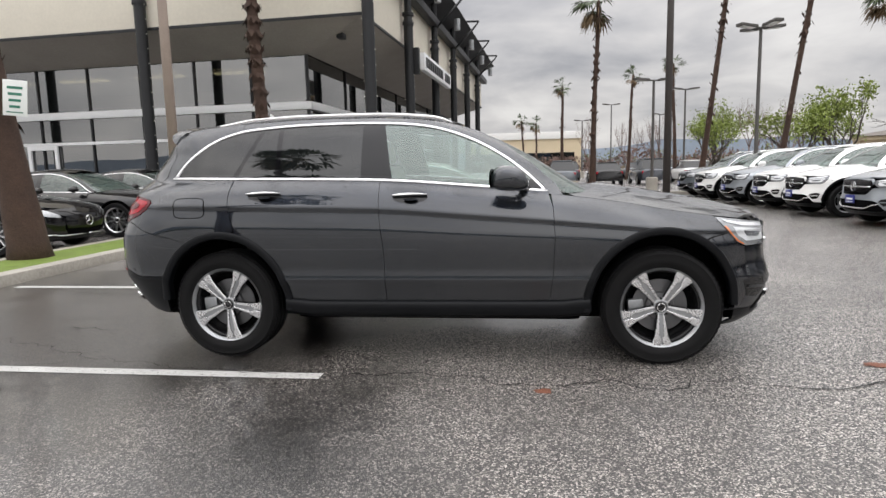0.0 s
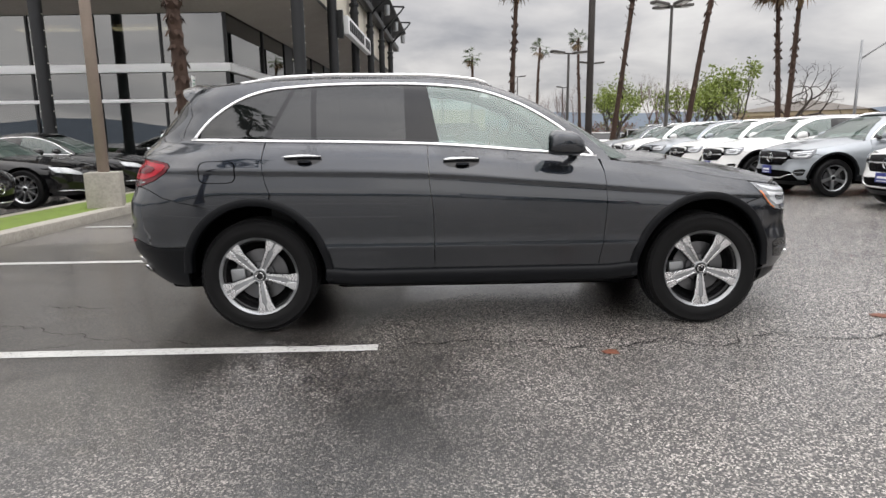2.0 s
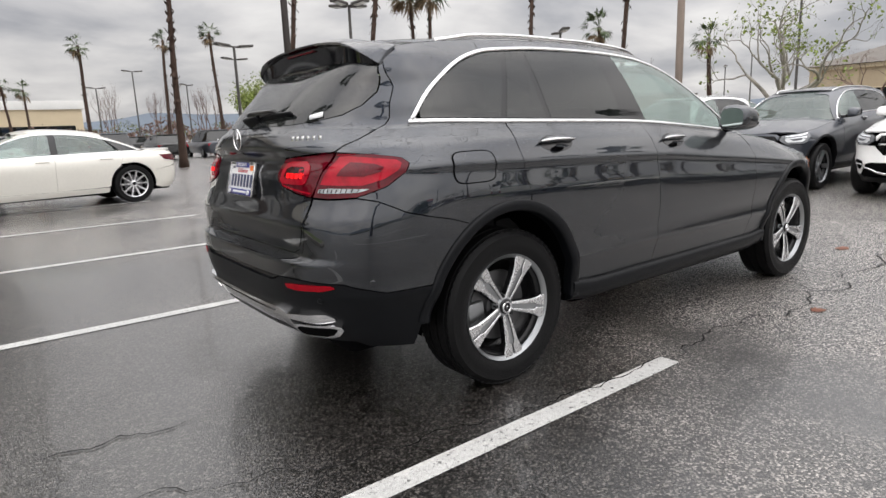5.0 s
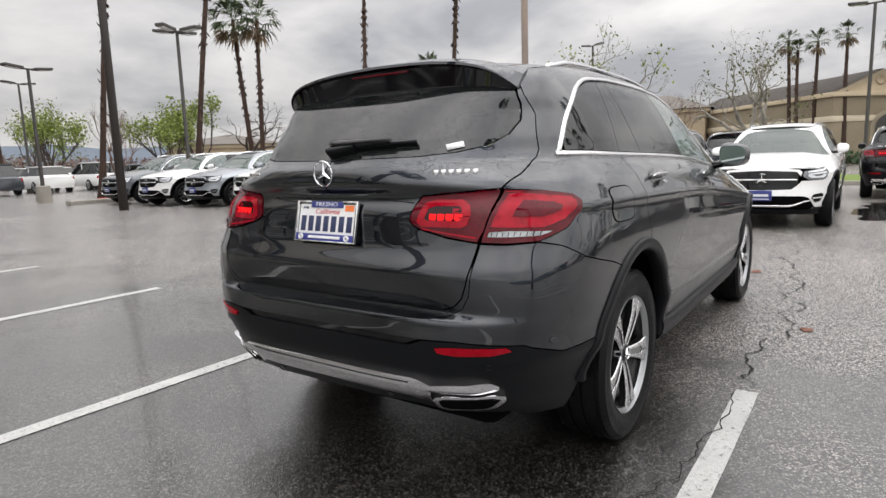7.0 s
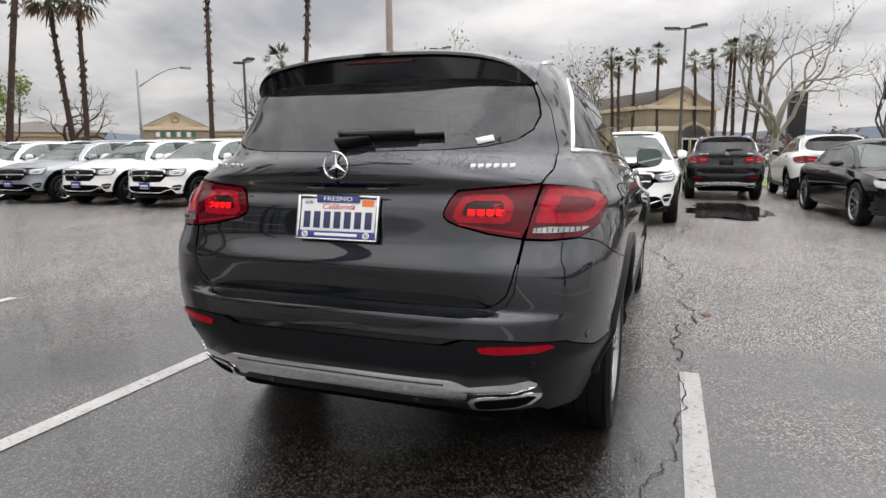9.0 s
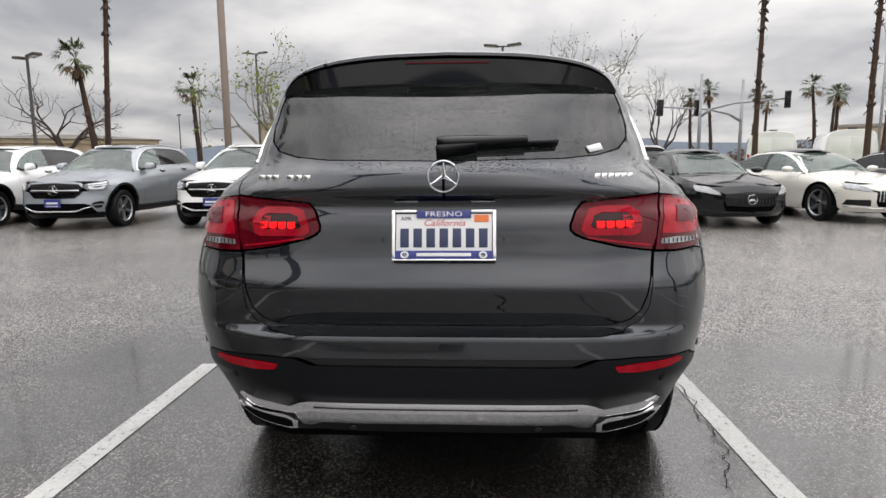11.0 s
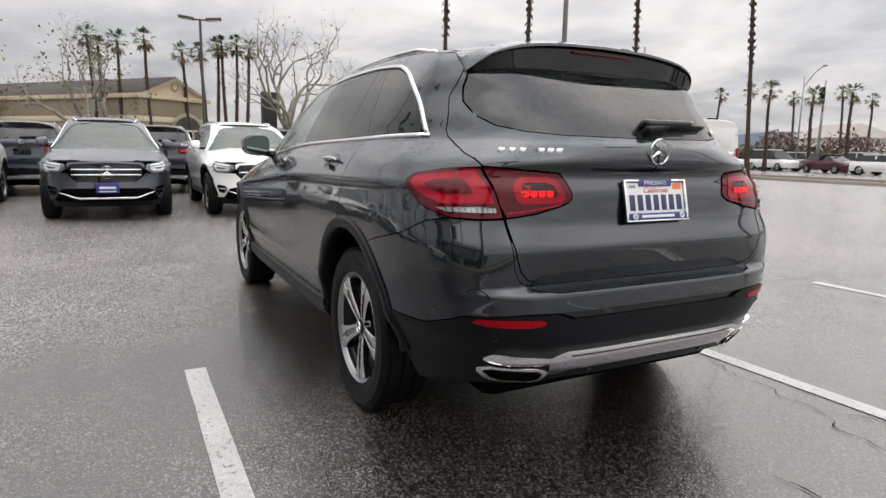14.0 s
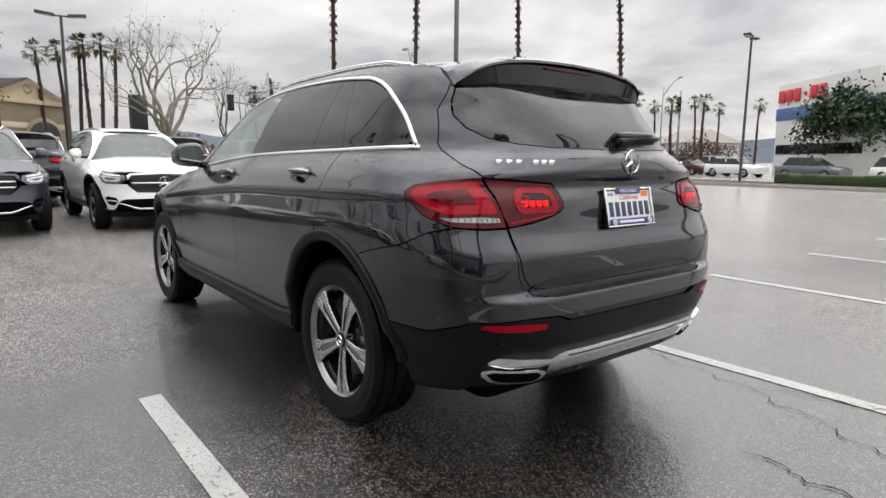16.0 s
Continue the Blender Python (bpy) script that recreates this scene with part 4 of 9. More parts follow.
for z0, z1, d in ((3.26, 3.50, 0.08), (2.38, 2.48, 0.05)):
    bx("white_band", (-22, -d, z0), (d, 0.03, z1), WHITE_BAND, 0.01, label="white aluminium band across the glazing")
    bx("white_band", (-0.03, -d + 0.03, z0), (d, 22.35, z1), WHITE_BAND, 0.01)
for x0, x1 in ((-1.65, -0.45), (-10.6, -9.4)):
    for lo, hi in (((x0, -0.05, 0.16), (x0 + 0.12, 0.03, 2.38)), ((x1 - 0.12, -0.05, 0.16), (x1, 0.03, 2.38)), ((x0 + 0.12, -0.05, 2.24), (x1 - 0.12, 0.03, 2.38)), ((x0 + 0.12, -0.05, 0.16), (x1 - 0.12, 0.03, 0.36))):
        bx("door_frame", lo, hi, WHITE_BAND, 0.005, label="white aluminium door frame")
# glowing ceiling strips added to brighten the dark room
for k in range(5):
    bx("added_glow_strip", (-4.5 - 3.2 * k, 2.0, 4.86), (-2.6 - 3.2 * k, 2.35, 4.92), ROOM_GLOW, label="warm glowing strip added on the ceiling")
bx("ceiling", (-21.9, 0.2, 5.0), (-0.1, 25.8, 5.08), SOFFIT)
# sloping soffit and fascia
bm = bmesh.new()
ox, oy = 2.35, -1.75
a = [bm.verts.new(p) for p in ((-22, 0, 5.0), (0, 0, 5.0), (0, 26, 5.0), (-22, oy, 5.62), (ox, oy, 5.62), (ox, 26, 5.62))]
bm.faces.new((a[0], a[3], a[4], a[1]))
bm.faces.new((a[1], a[4], a[5], a[2]))
bmesh.ops.recalc_face_normals(bm, faces=bm.faces)
bmesh.ops.solidify(bm, geom=bm.faces[:], thickness=0.06)
part("soffit", bm, SOFFIT, shop, "grey brown sloping soffit", smooth=False)
bx("fascia", (-22, oy - 0.02, 5.60), (ox + 0.02, oy + 0.2, 7.9), STUCCO_CREAM, 0.02, label="tall cream fascia panel")
bx("fascia", (ox - 0.18, oy + 0.2, 5.60), (ox + 0.02, 26, 7.9), STUCCO_CREAM, 0.02)
bx("drip_edge", (-22, oy - 0.05, 5.56), (ox + 0.05, oy, 5.64), COLUMN)
bx("drip_edge", (ox, oy, 5.56), (ox + 0.05, 26, 5.64), COLUMN)
bx("roof", (-22, oy, 7.9), (ox, 26, 8.0), COLUMN)
bx("security_camera", (1.3, -0.9, 5.18), (1.5, -0.55, 5.34), COLUMN, 0.03, label="small dark camera under the soffit")
# columns along the long side and at the front, with strings of bulbs
cols = [(2.62, -1.95 + 4.75 * k) for k in range(6)] + [(-4.35, -1.95), (-11.3, -1.95), (-18.2, -1.95)]
for cx, cy in cols:
    bm = bmesh.new()
    lathe(bm, [(0.19, 0.0), (0.19, 0.1), (0.165, 0.12), (0.165, 6.35), (0.20, 6.36), (0.20, 6.26), (0.15, 6.48), (0.15, 6.56), (0.20, 6.58), (0.20, 6.68), (0.13, 6.70), (0.13, 8.6)], 20, "Z", Matrix.Translation((cx, cy, 0)))
    c = part("column", sharp(bm, 40), COLUMN, shop, "black round steel column with collars")
    for s in (-1, 1):
        for k in range(14):
            bm = bmesh.new()
            bmesh.ops.create_icosphere(bm, subdivisions=1, radius=0.018, matrix=Matrix.Translation((cx + 0.18 * s, cy - 0.02, 0.8 + 0.42 * k)))
            part("string_bulb", bm, BULB, c)
# long beam, brackets and drum lamps over the columns
bx("eaves_beam", (2.45, -2.6, 7.25), (2.80, 26, 7.55), COLUMN, 0.02, label="black steel eaves beam")
bm = bmesh.new()
v = [bm.verts.new(p) for p in ((2.3, -2.8, 8.05), (3.35, -2.8, 8.45), (3.35, 26, 8.45), (2.3, 26, 8.05))]
bm.faces.new(v)
bmesh.ops.solidify(bm, geom=bm.faces[:], thickness=0.10)
part("canopy", bm, COLUMN, shop, "dark sloping canopy edge", smooth=False)
for k in range(6):
    yy = -1.95 + 4.75 * k
    bm = bmesh.new()
    tube(bm, [(2.62, yy, 7.1), (3.75, yy, 8.2)], [0.05, 0.05], 6)
    tube(bm, [(2.62, yy, 8.5), (3.95, yy, 8.45)], [0.05, 0.05], 6)
    tube(bm, [(3.75, yy, 8.2), (3.95, yy, 8.45)], [0.04, 0.04], 6)
    part("bracket", bm, COLUMN, shop)
    bm = bmesh.new()
    lathe(bm, [(0.001, 7.55), (0.14, 7.55), (0.14, 8.05), (0.001, 8.05)], 16, "Z", Matrix.Translation((3.25, yy + 2.3, 0)))
    part("drum_lamp", sharp(bm, 40), POLE_GALV, shop)
sg = bx("name_sign", (2.95, 2.9, 4.75), (3.15, 8.4, 5.35), WHITE_BAND, 0.03, label="long silver sign box with plain letter shapes")
for k in range(12):
    if k != 8:
        bx("sign_letter", (3.14, 3.15 + 0.42 * k, 4.88), (3.18, 3.42 + 0.42 * k, 5.22), COLUMN, 0.01, sg)
bx("sign_post", (2.75, 2.75, 4.6), (2.98, 2.95, 5.5), COLUMN, 0.02, sg)

# showroom furniture glimpsed: dark desks
for k in range(4):
    bx("desk", (-5.5 - 3.4 * k, 3.0, 0.16), (-3.9 - 3.4 * k, 3.8, 0.9), ROOM_DARK, 0.03)

# ---- stucco shops across the lot ----
def gable_house(label, at, w, d, eave, ridge, doors=3, name="shop_building", sign=False, arch_door=True):
    """Front faces local -x, gable over the front; w along y."""
    t = thing(name, label, "building", "stucco shops", at)
    bm = bmesh.new()
    box(bm, (0, -w / 2, 0), (d, w / 2, eave), 0.02)
    part("wall", bm, STUCCO_TAN, t)
    bm = bmesh.new()
    pts = [(-0.02, -w / 2, eave), (-0.02, w / 2, eave), (-0.02, 0, ridge - 0.12), (0.4, -w / 2, eave), (0.4, w / 2, eave), (0.4, 0, ridge - 0.12)]
    a = [bm.verts.new(p) for p in pts]
    for f in ((0, 2, 1), (3, 4, 5), (0, 1, 4, 3), (1, 2, 5, 4), (2, 0, 3, 5)):
        bm.faces.new([a[i] for i in f])
    bmesh.ops.recalc_face_normals(bm, faces=bm.faces)
    part("gable", bm, STUCCO_PALE, t, smooth=False)
    for s in (-1, 1):
        bm = bmesh.new()
        ov = 0.16
        a = [bm.verts.new(p) for p in ((-ov, 0, ridge), (d, 0, ridge), (d, s * (w / 2 + ov), eave - 0.06), (-ov, s * (w / 2 + ov), eave - 0.06))]
        bm.faces.new(a)
        bmesh.ops.solidify(bm, geom=bm.faces[:], thickness=0.10)
        bmesh.ops.recalc_face_normals(bm, faces=bm.faces)
        part("roof", bm, ROOF_TILE, t, "grey brown tiled roof slope", smooth=False)
        bm = bmesh.new()
        c = [(-ov - 0.05, 0, ridge - 0.05), (-ov - 0.05, s * (w / 2 + ov), eave - 0.11), (-ov - 0.05, s * (w / 2 + ov), eave - 0.34), (-ov - 0.05, 0, ridge - 0.28)]
        f = bm.faces.new([bm.verts.new(p) for p in c])
        bmesh.ops.solidify(bm, geom=[f], thickness=0.14)
        bmesh.ops.recalc_face_normals(bm, faces=bm.faces)
        part("verge", bm, STUCCO_TRIM, t, "pale verge board", smooth=False)
    box_part("lower_wall", (-0.06, -w / 2 - 0.06, 0), (d, w / 2 + 0.06, eave * 0.60), STUCCO_DARK, t, 0.02)
    box_part("upper_wall", (-0.04, -w / 2 - 0.04, eave * 0.66), (d, w / 2 + 0.04, eave - 0.33), STUCCO_DARK, t, 0.02)
    box_part("cornice", (-0.25, -w / 2 - 0.25, eave - 0.32), (d, w / 2 + 0.25, eave - 0.02), STUCCO_PALE, t, 0.04)
    box_part("plinth_band", (-0.12, -w / 2 - 0.12, eave * 0.59), (d, w / 2 + 0.12, eave * 0.67), STUCCO_TRIM, t, 0.03)
    bm = bmesh.new()
    lathe(bm, [(0.001, 0), (0.28, 0), (0.34, 0.06), (0.22, 0.06), (0.2, 0.02), (0.001, 0.02)], 20, "Z", Matrix.Translation((-0.03, 0, (eave + ridge) / 2)) @ pose(0, 0, 0, 0, -90, 0))
    part("round_vent", bm, STUCCO_TAN, t)
    for k in range(doors):
        yc = (k - (doors - 1) / 2) * w / (doors + 0.2) - (0.16 * w if doors == 1 else 0)
        ww, hh = (w * 0.20 if doors == 1 else w / (doors + 0.2) * 0.30), eave * 0.50
        # the entrance's inner shade is a flat dark arched panel, not a hollow
        for grow_, xx, mat_, nm in ((0.28, -0.13, STUCCO_TRIM, "arch_surround"), (0.0, -0.20, ROOM_DARK, "arched_recess")):
            bm = bmesh.new()
            outline = [(yc - ww - grow_, 0.0), (yc + ww + grow_, 0.0), (yc + ww + grow_, hh)] + [(yc + (ww + grow_) * math.cos(a), hh + (ww * 0.75 + grow_) * math.sin(a)) for a in np.linspace(0.15, math.pi - 0.15, 12)] + [(yc - ww - grow_, hh)]
            f = bm.faces.new([bm.verts.new((xx, p[0], p[1])) for p in outline])
            bmesh.ops.solidify(bm, geom=[f], thickness=0.06)
            wd = part(nm, bm, mat_, t, smooth=False)
        for i in range(3):
            y0 = yc - ww * 0.9 + i * ww * 0.62
            fr_ = box_part("door_frame", (-0.245, y0, 0.05), (-0.215, y0 + ww * 0.55, hh * 0.98), STUCCO_TRIM, wd, 0.01)
            for j in range(2):
                box_part("pane", (-0.26, y0 + 0.08, 0.2 + j * hh * 0.46), (-0.24, y0 + ww * 0.55 - 0.08, 0.2 + j * hh * 0.46 + hh * 0.38), GLASS_DARK, fr_, 0)
    for k in range(3):
        # arched windows of the long side
        xc, ww, hh = d * (0.2 + 0.3 * k), 0.75, eave * 0.5
        outline = [(xc - ww, 0.5), (xc + ww, 0.5), (xc + ww, hh)] + [(xc + ww * math.cos(a), hh + ww * 0.6 * math.sin(a)) for a in np.linspace(0.2, math.pi - 0.2, 8)] + [(xc - ww, hh)]
        bm = bmesh.new()
        f = bm.faces.new([bm.verts.new((p[0], w / 2 + 0.03, p[1])) for p in outline])
        bmesh.ops.solidify(bm, geom=[f], thickness=0.05)
        wd = part("arched_window", bm, STUCCO_PALE, t, smooth=False)
        for i in range(3):
            for j in range(2):
                box_part("pane", (xc - 0.64 + 0.44 * i, w / 2 + 0.02, 0.62 + j * hh * 0.46), (xc - 0.26 + 0.44 * i, w / 2 + 0.06, 0.62 + j * hh * 0.46 + hh * 0.40), GLASS_DARK, wd, 0)
    if sign:
        for k in range(8):
            box_part("sign_letter", (-0.10, -1.6 + 0.42 * k, eave * 0.76), (-0.03, -1.3 + 0.42 * k, eave * 0.76 + 0.42), SIGN_WHITE if k % 2 else SIGN_GREEN, t, 0.01)
    return t


def long_shop(label, at, w, d, eave, ridge, windows=6):
    """A low wing with a hipped tiled roof; front faces local -x."""
    t = thing("shop_building", label, "building", "stucco shops", at)
    bm = box(bmesh.new(), (0, -w / 2, 0), (d, w / 2, eave), 0.02)
    part("wall", bm, STUCCO_TAN, t)
    bm = bmesh.new()
    a = [bm.verts.new(p) for p in ((-0.6, -w / 2 - 0.6, eave), (-0.6, w / 2 + 0.6, eave), (d + 0.6, w / 2 + 0.6, eave), (d + 0.6, -w / 2 - 0.6, eave), (d / 2, -w / 2 + d * 0.4, ridge), (d / 2, w / 2 - d * 0.4, ridge))]
    for f in ((0, 1, 5, 4), (2, 3, 4, 5), (1, 2, 5), (3, 0, 4), (3, 2, 1, 0)):
        bm.faces.new([a[i] for i in f])
    bmesh.ops.recalc_face_normals(bm, faces=bm.faces)
    part("roof", bm, ROOF_TILE, t, "grey brown hipped tile roof", smooth=False)
    box_part("cornice", (-0.3, -w / 2 - 0.3, eave - 0.35), (d, w / 2 + 0.3, eave - 0.02), STUCCO_PALE, t, 0.04)
    for k in range(windows):
        yc = (k - (windows - 1) / 2) * w / windows
        wd = box_part("window", (-0.06, yc - 0.8, 0.8), (0.0, yc + 0.8, eave * 0.62), STUCCO_PALE, t, 0.02)
        for i in range(3):
            box_part("pane", (-0.085, yc - 0.7 + 0.48 * i, 0.95), (-0.055, yc - 0.26 + 0.48 * i, eave * 0.60), GLASS_DARK, wd, 0)
        box_part("pilaster", (-0.12, yc + w / windows / 2 - 0.25, 0), (0.0, yc + w / windows / 2 + 0.25, eave - 0.3), STUCCO_TAN, t, 0.02)
    return t


gable_house("tan stucco shop with a gabled tile roof and arched windows", pose(45.8, -1.9, 0, 0, 0, 39), 6.2, 20, 4.7, 6.1, 1)
long_shop("long tan stucco shop wing with hipped tile roof", pose(55, 15.5, 0, 0, 0, 4), 9.5, 10, 5.0, 6.7, 3)
gable_house("tan stucco shop with gable and plain wall letters", pose(39.0, 40.2, 0, 0, 0, 40), 5.4, 14, 3.7, 5.0, 2, sign=True)
long_shop("low tan stucco shop with dark panes", pose(44.5, 33, 0, 0, 0, 32), 13, 12, 3.3, 3.9, 5)
long_shop("low tan stucco shop with tiled roof", pose(33, 50, 0, 0, 0, 50), 10, 12, 3.2, 4.4, 4)

# far white office with a blue band and red letter shapes
office = thing("office_building", "white office block with blue band and red letter shapes", "building", "", pose(23.6, -62.2, 0, 0, 0, -128.6))
box_part("wall", (0, -14, 0), (14, 0, 8.6), WALL_WHITE, office, 0.05)
box_part("blue_band", (-0.08, -14.05, 5.15), (14, 0.05, 6.3), BAND_BLUE, office, 0.02)
box_part("window_band", (-0.06, -13, 1.9), (0.0, -0.4, 2.8), GLASS_DARK, office, 0)
for k in range(6):
    if k == 3:
        box_part("sign_letter", (-0.2, -1.0 - 1.28 * k, 7.25), (-0.06, -0.7 - 1.28 * k, 7.6), SIGN_RED, office, 0.05)
    else:
        box_part("sign_letter", (-0.2, -1.35 - 1.28 * k, 6.85), (-0.06, -0.3 - 1.28 * k, 8.0), SIGN_RED, office, 0.08, "red letter shape")
house = thing("street_house", "cream house with a brown tiled roof beyond the street", "building", "", pose(40, -78, 0, 0, 0, -118))
box_part("wall", (6, 11, 0), (14, 24, 4.0), WALL_WHITE, house, 0.05)
for k in range(3):
    box_part("window", (5.94, 13 + 3.4 * k, 1.5), (6.0, 14.4 + 3.4 * k, 2.8), GLASS_DARK, house, 0)
bm = bmesh.new()
a = [bm.verts.new(p) for p in ((5.4, 10.4, 4), (14.6, 10.4, 4), (14.6, 24.6, 4), (5.4, 24.6, 4), (10, 13, 6.2), (10, 22, 6.2))]
for f in ((0, 3, 5, 4), (1, 4, 5, 2), (0, 4, 1), (3, 2, 5), (0, 1, 2, 3)):
    bm.faces.new([a[i] for i in f])
bmesh.ops.recalc_face_normals(bm, faces=bm.faces)
part("roof", bm, SOFFIT, house, "brown tiled roof", smooth=False)
low = thing("street_shop", "low tan shop with a dark awning across the junction", "building", "", pose(50, -45, 0, 0, 0, -40))
box_part("wall", (0, -12, 0), (10, 12, 4.2), STUCCO_PALE, low, 0.05)
box_part("awning", (-0.8, -8, 2.6), (0.1, -3, 3.0), SIGN_GREEN, low, 0.05)
rs = box_part("roof_sign", (0.5, -8.3, 4.75), (0.75, -4.1, 6.6), SIGN_GREEN, low, 0.04, "large green roof sign")
for yy in (-8.1, -6.2, -4.3):
    box_part("sign_post", (0.76, yy - 0.05, 4.2), (0.86, yy + 0.05, 6.7), STEEL, rs, 0)
for yy in (-7.4, -5.1):
    bm = bmesh.new()
    lathe(bm, [(0.001, 0.0), (0.5, 0.0), (0.5, 0.03), (0.001, 0.03)], 20, "X", Matrix.Translation((0.46, yy, 5.7)))
    bmesh.ops.recalc_face_normals(bm, faces=bm.faces)
    part("sign_disc", bm, STUCCO_PALE, rs, "pale round emblem")
box_part("parapet", (-0.15, -12.1, 4.2), (0.25, 12.1, 4.5), SOFFIT, low, 0.03)
for k in range(4):
    box_part("window", (-0.05, -7 + 4.2 * k, 0.6), (0.0, -4.2 + 4.2 * k, 2.5), GLASS_DARK, low, 0)
far_shop = thing("far_showroom", "pale flat-roofed showroom far along the lot", "building", "", pose(-9, 92, 0, 0, 0, 0))
box_part("wall", (0, 0, 0), (18, 14, 5.5), STUCCO_PALE, far_shop, 0.05)
box_part("parapet", (-0.3, -0.3, 5.5), (18.3, 14.3, 6.6), WALL_WHITE, far_shop, 0.05)
box_part("window_band", (1, -0.05, 0.6), (17, 0.0, 3.4), GLASS_DARK, far_shop, 0)
tower = thing("dark_tower", "dark slim sign tower beyond the trees", "tower", "", pose(63.2, -12.4, 0, 0, 0, 10))
box_part("shaft", (-0.4, -0.75, 0), (0.4, 0.75, 6.9), COLUMN, tower, 0.05)

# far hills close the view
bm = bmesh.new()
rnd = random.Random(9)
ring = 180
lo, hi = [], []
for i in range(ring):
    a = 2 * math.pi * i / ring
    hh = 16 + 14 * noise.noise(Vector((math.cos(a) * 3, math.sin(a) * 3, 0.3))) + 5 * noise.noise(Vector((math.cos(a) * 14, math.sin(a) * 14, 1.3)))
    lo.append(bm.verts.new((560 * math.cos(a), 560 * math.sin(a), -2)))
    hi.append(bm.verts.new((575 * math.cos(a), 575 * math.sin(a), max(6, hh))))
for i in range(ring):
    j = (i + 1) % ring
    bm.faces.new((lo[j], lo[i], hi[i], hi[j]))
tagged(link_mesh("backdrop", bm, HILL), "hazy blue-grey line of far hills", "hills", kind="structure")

# ---- palms, trees, poles ----
palm(-6.55, 3.10, 9.0, 0.20, 1.6, (-0.75, -0.3), "stout fan palm with dark ridged trunk in a lawn strip", 0.3, seed=3, foot=1.2, sides=18)
palm(-6.3, 10.9, 9.0, 0.19, 1.6, (-0.25, 0.1), "fan palm with shaggy brown trunk in a lawn strip", 5.0, seed=5, foot=1.9, sides=18)
# square sign on the palm trunk
sgn = thing("parking_sign", "white parking sign with green lines fixed to a palm trunk", "sign", "", pose(-6.30, 2.86, 2.36, 0, 6, 12))
box_part("sign_plate", (-0.16, -0.012, -0.24), (0.16, 0.0, 0.24), SIGN_WHITE, sgn, 0.004)
for k in range(4):
    box_part("sign_line", (-0.10 + 0.01 * k, -0.016, 0.12 - 0.085 * k), (0.10 - 0.01 * k, -0.011, 0.155 - 0.085 * k), SIGN_GREEN, sgn, 0)
box_part("sign_line", (-0.11, -0.016, -0.20), (0.11, -0.011, -0.185), SIGN_GREEN, sgn, 0)
copy_thing(sgn, pose(-6.06, 10.84, 2.55, 0, 2, 97))
# light pole on a concrete drum
lp = thing("light_pole", "tan steel light pole on a square concrete pedestal", "lamp post", "", pose(-5.9, 5.9, 0, 0, 0, 20))
box_part("pedestal", (-0.27, -0.27, -0.02), (0.27, 0.27, 0.72), CONCRETE, lp, 0.02)
bm = bmesh.new()
tube(bm, [(0, 0, 0.7), (0, 0, 4), (0, 0, 8)], [0.095, 0.085, 0.07], 12)
part("pole", bm, POLE_TAN, lp)

spec = [((3.61, 23.97), 8.5, 0.135, 1.35, (0.18, -0.03)), ((8.25, 23.75), 13, 0.125, 0.0, (1.3, -0.6)), ((10.0, 19.9), 13, 0.115, 0.0, (1.4, -0.9)),
        ((17.27, 25.53), 8.7, 0.14, 1.5, (-0.46, 0.39)), ((16.77, 24.28), 8.5, 0.14, 1.5, (0.25, -0.06)), ((18.51, 18.59), 13, 0.12, 0.0, (1.95, 1.3)), ((22.04, 16.03), 14, 0.125, 0.0, (0.42, -0.71))]
for i, (q, h, r, c, ln) in enumerate(spec):
    palm(q[0], q[1], h, r, 1.7 if c == 0 else c, ln, shag=1.2, seed=20 + i)
post = thing("dark_post", "tall smooth dark steel post by the parked row", "pole", "", Matrix.Translation((5.2, 16.2, 0)))
bm = bmesh.new()
tube(bm, [(0, 0, -0.02), (0, 0, 6), (0.02, 0, 12)], [0.125, 0.105, 0.085], 14)
part("pole", bm, POLE_BROWN, post)
# street palms beyond the vans
for i, (p, h, ln) in enumerate((((20.7, -11.2), 13, (0.4, -0.1)), ((19.55, -14.75), 13, (0.5, -0.3)), ((18.5, -20.4), 13, (0.2, 0.2)), ((15.3, -24.8), 13, (0.9, 0.1)))):
    palm(p[0] * 1.06, p[1] * 1.06, h, 0.115, 1.7, ln, shag=1.7, seed=40 + i)
# fan palm on the open side of the lot
palm(-5.3, -8.4, 11.5, 0.17, 1.6, (-0.2, 0.1), "tall fan palm in the open side of the lot", 1.0, seed=51)
# small far palms
rnd = random.Random(77)
far_palms = [(9.05, 48.2, 8.6), (11.8, 43.5, 8.7), (0.4, 77.3, 7.3), (1.9, 77.5, 7.0), (27.7, 14.3, 5.2), (3.6, 47.5, 7.9), (21.5, 15.9, 5.6),
             (46.5, -2.9, 8.0), (45.5, -4.1, 8.0), (45.1, -4.75, 8.4), (44.6, -5.35, 8.4), (44.2, -5.9, 8.6), (43.6, -6.5, 8.2), (45.2, 1.6, 8.2), (44.3, -0.2, 8.4), (46.1, 3.1, 8.6), (44.9, 2.6, 7.8)]
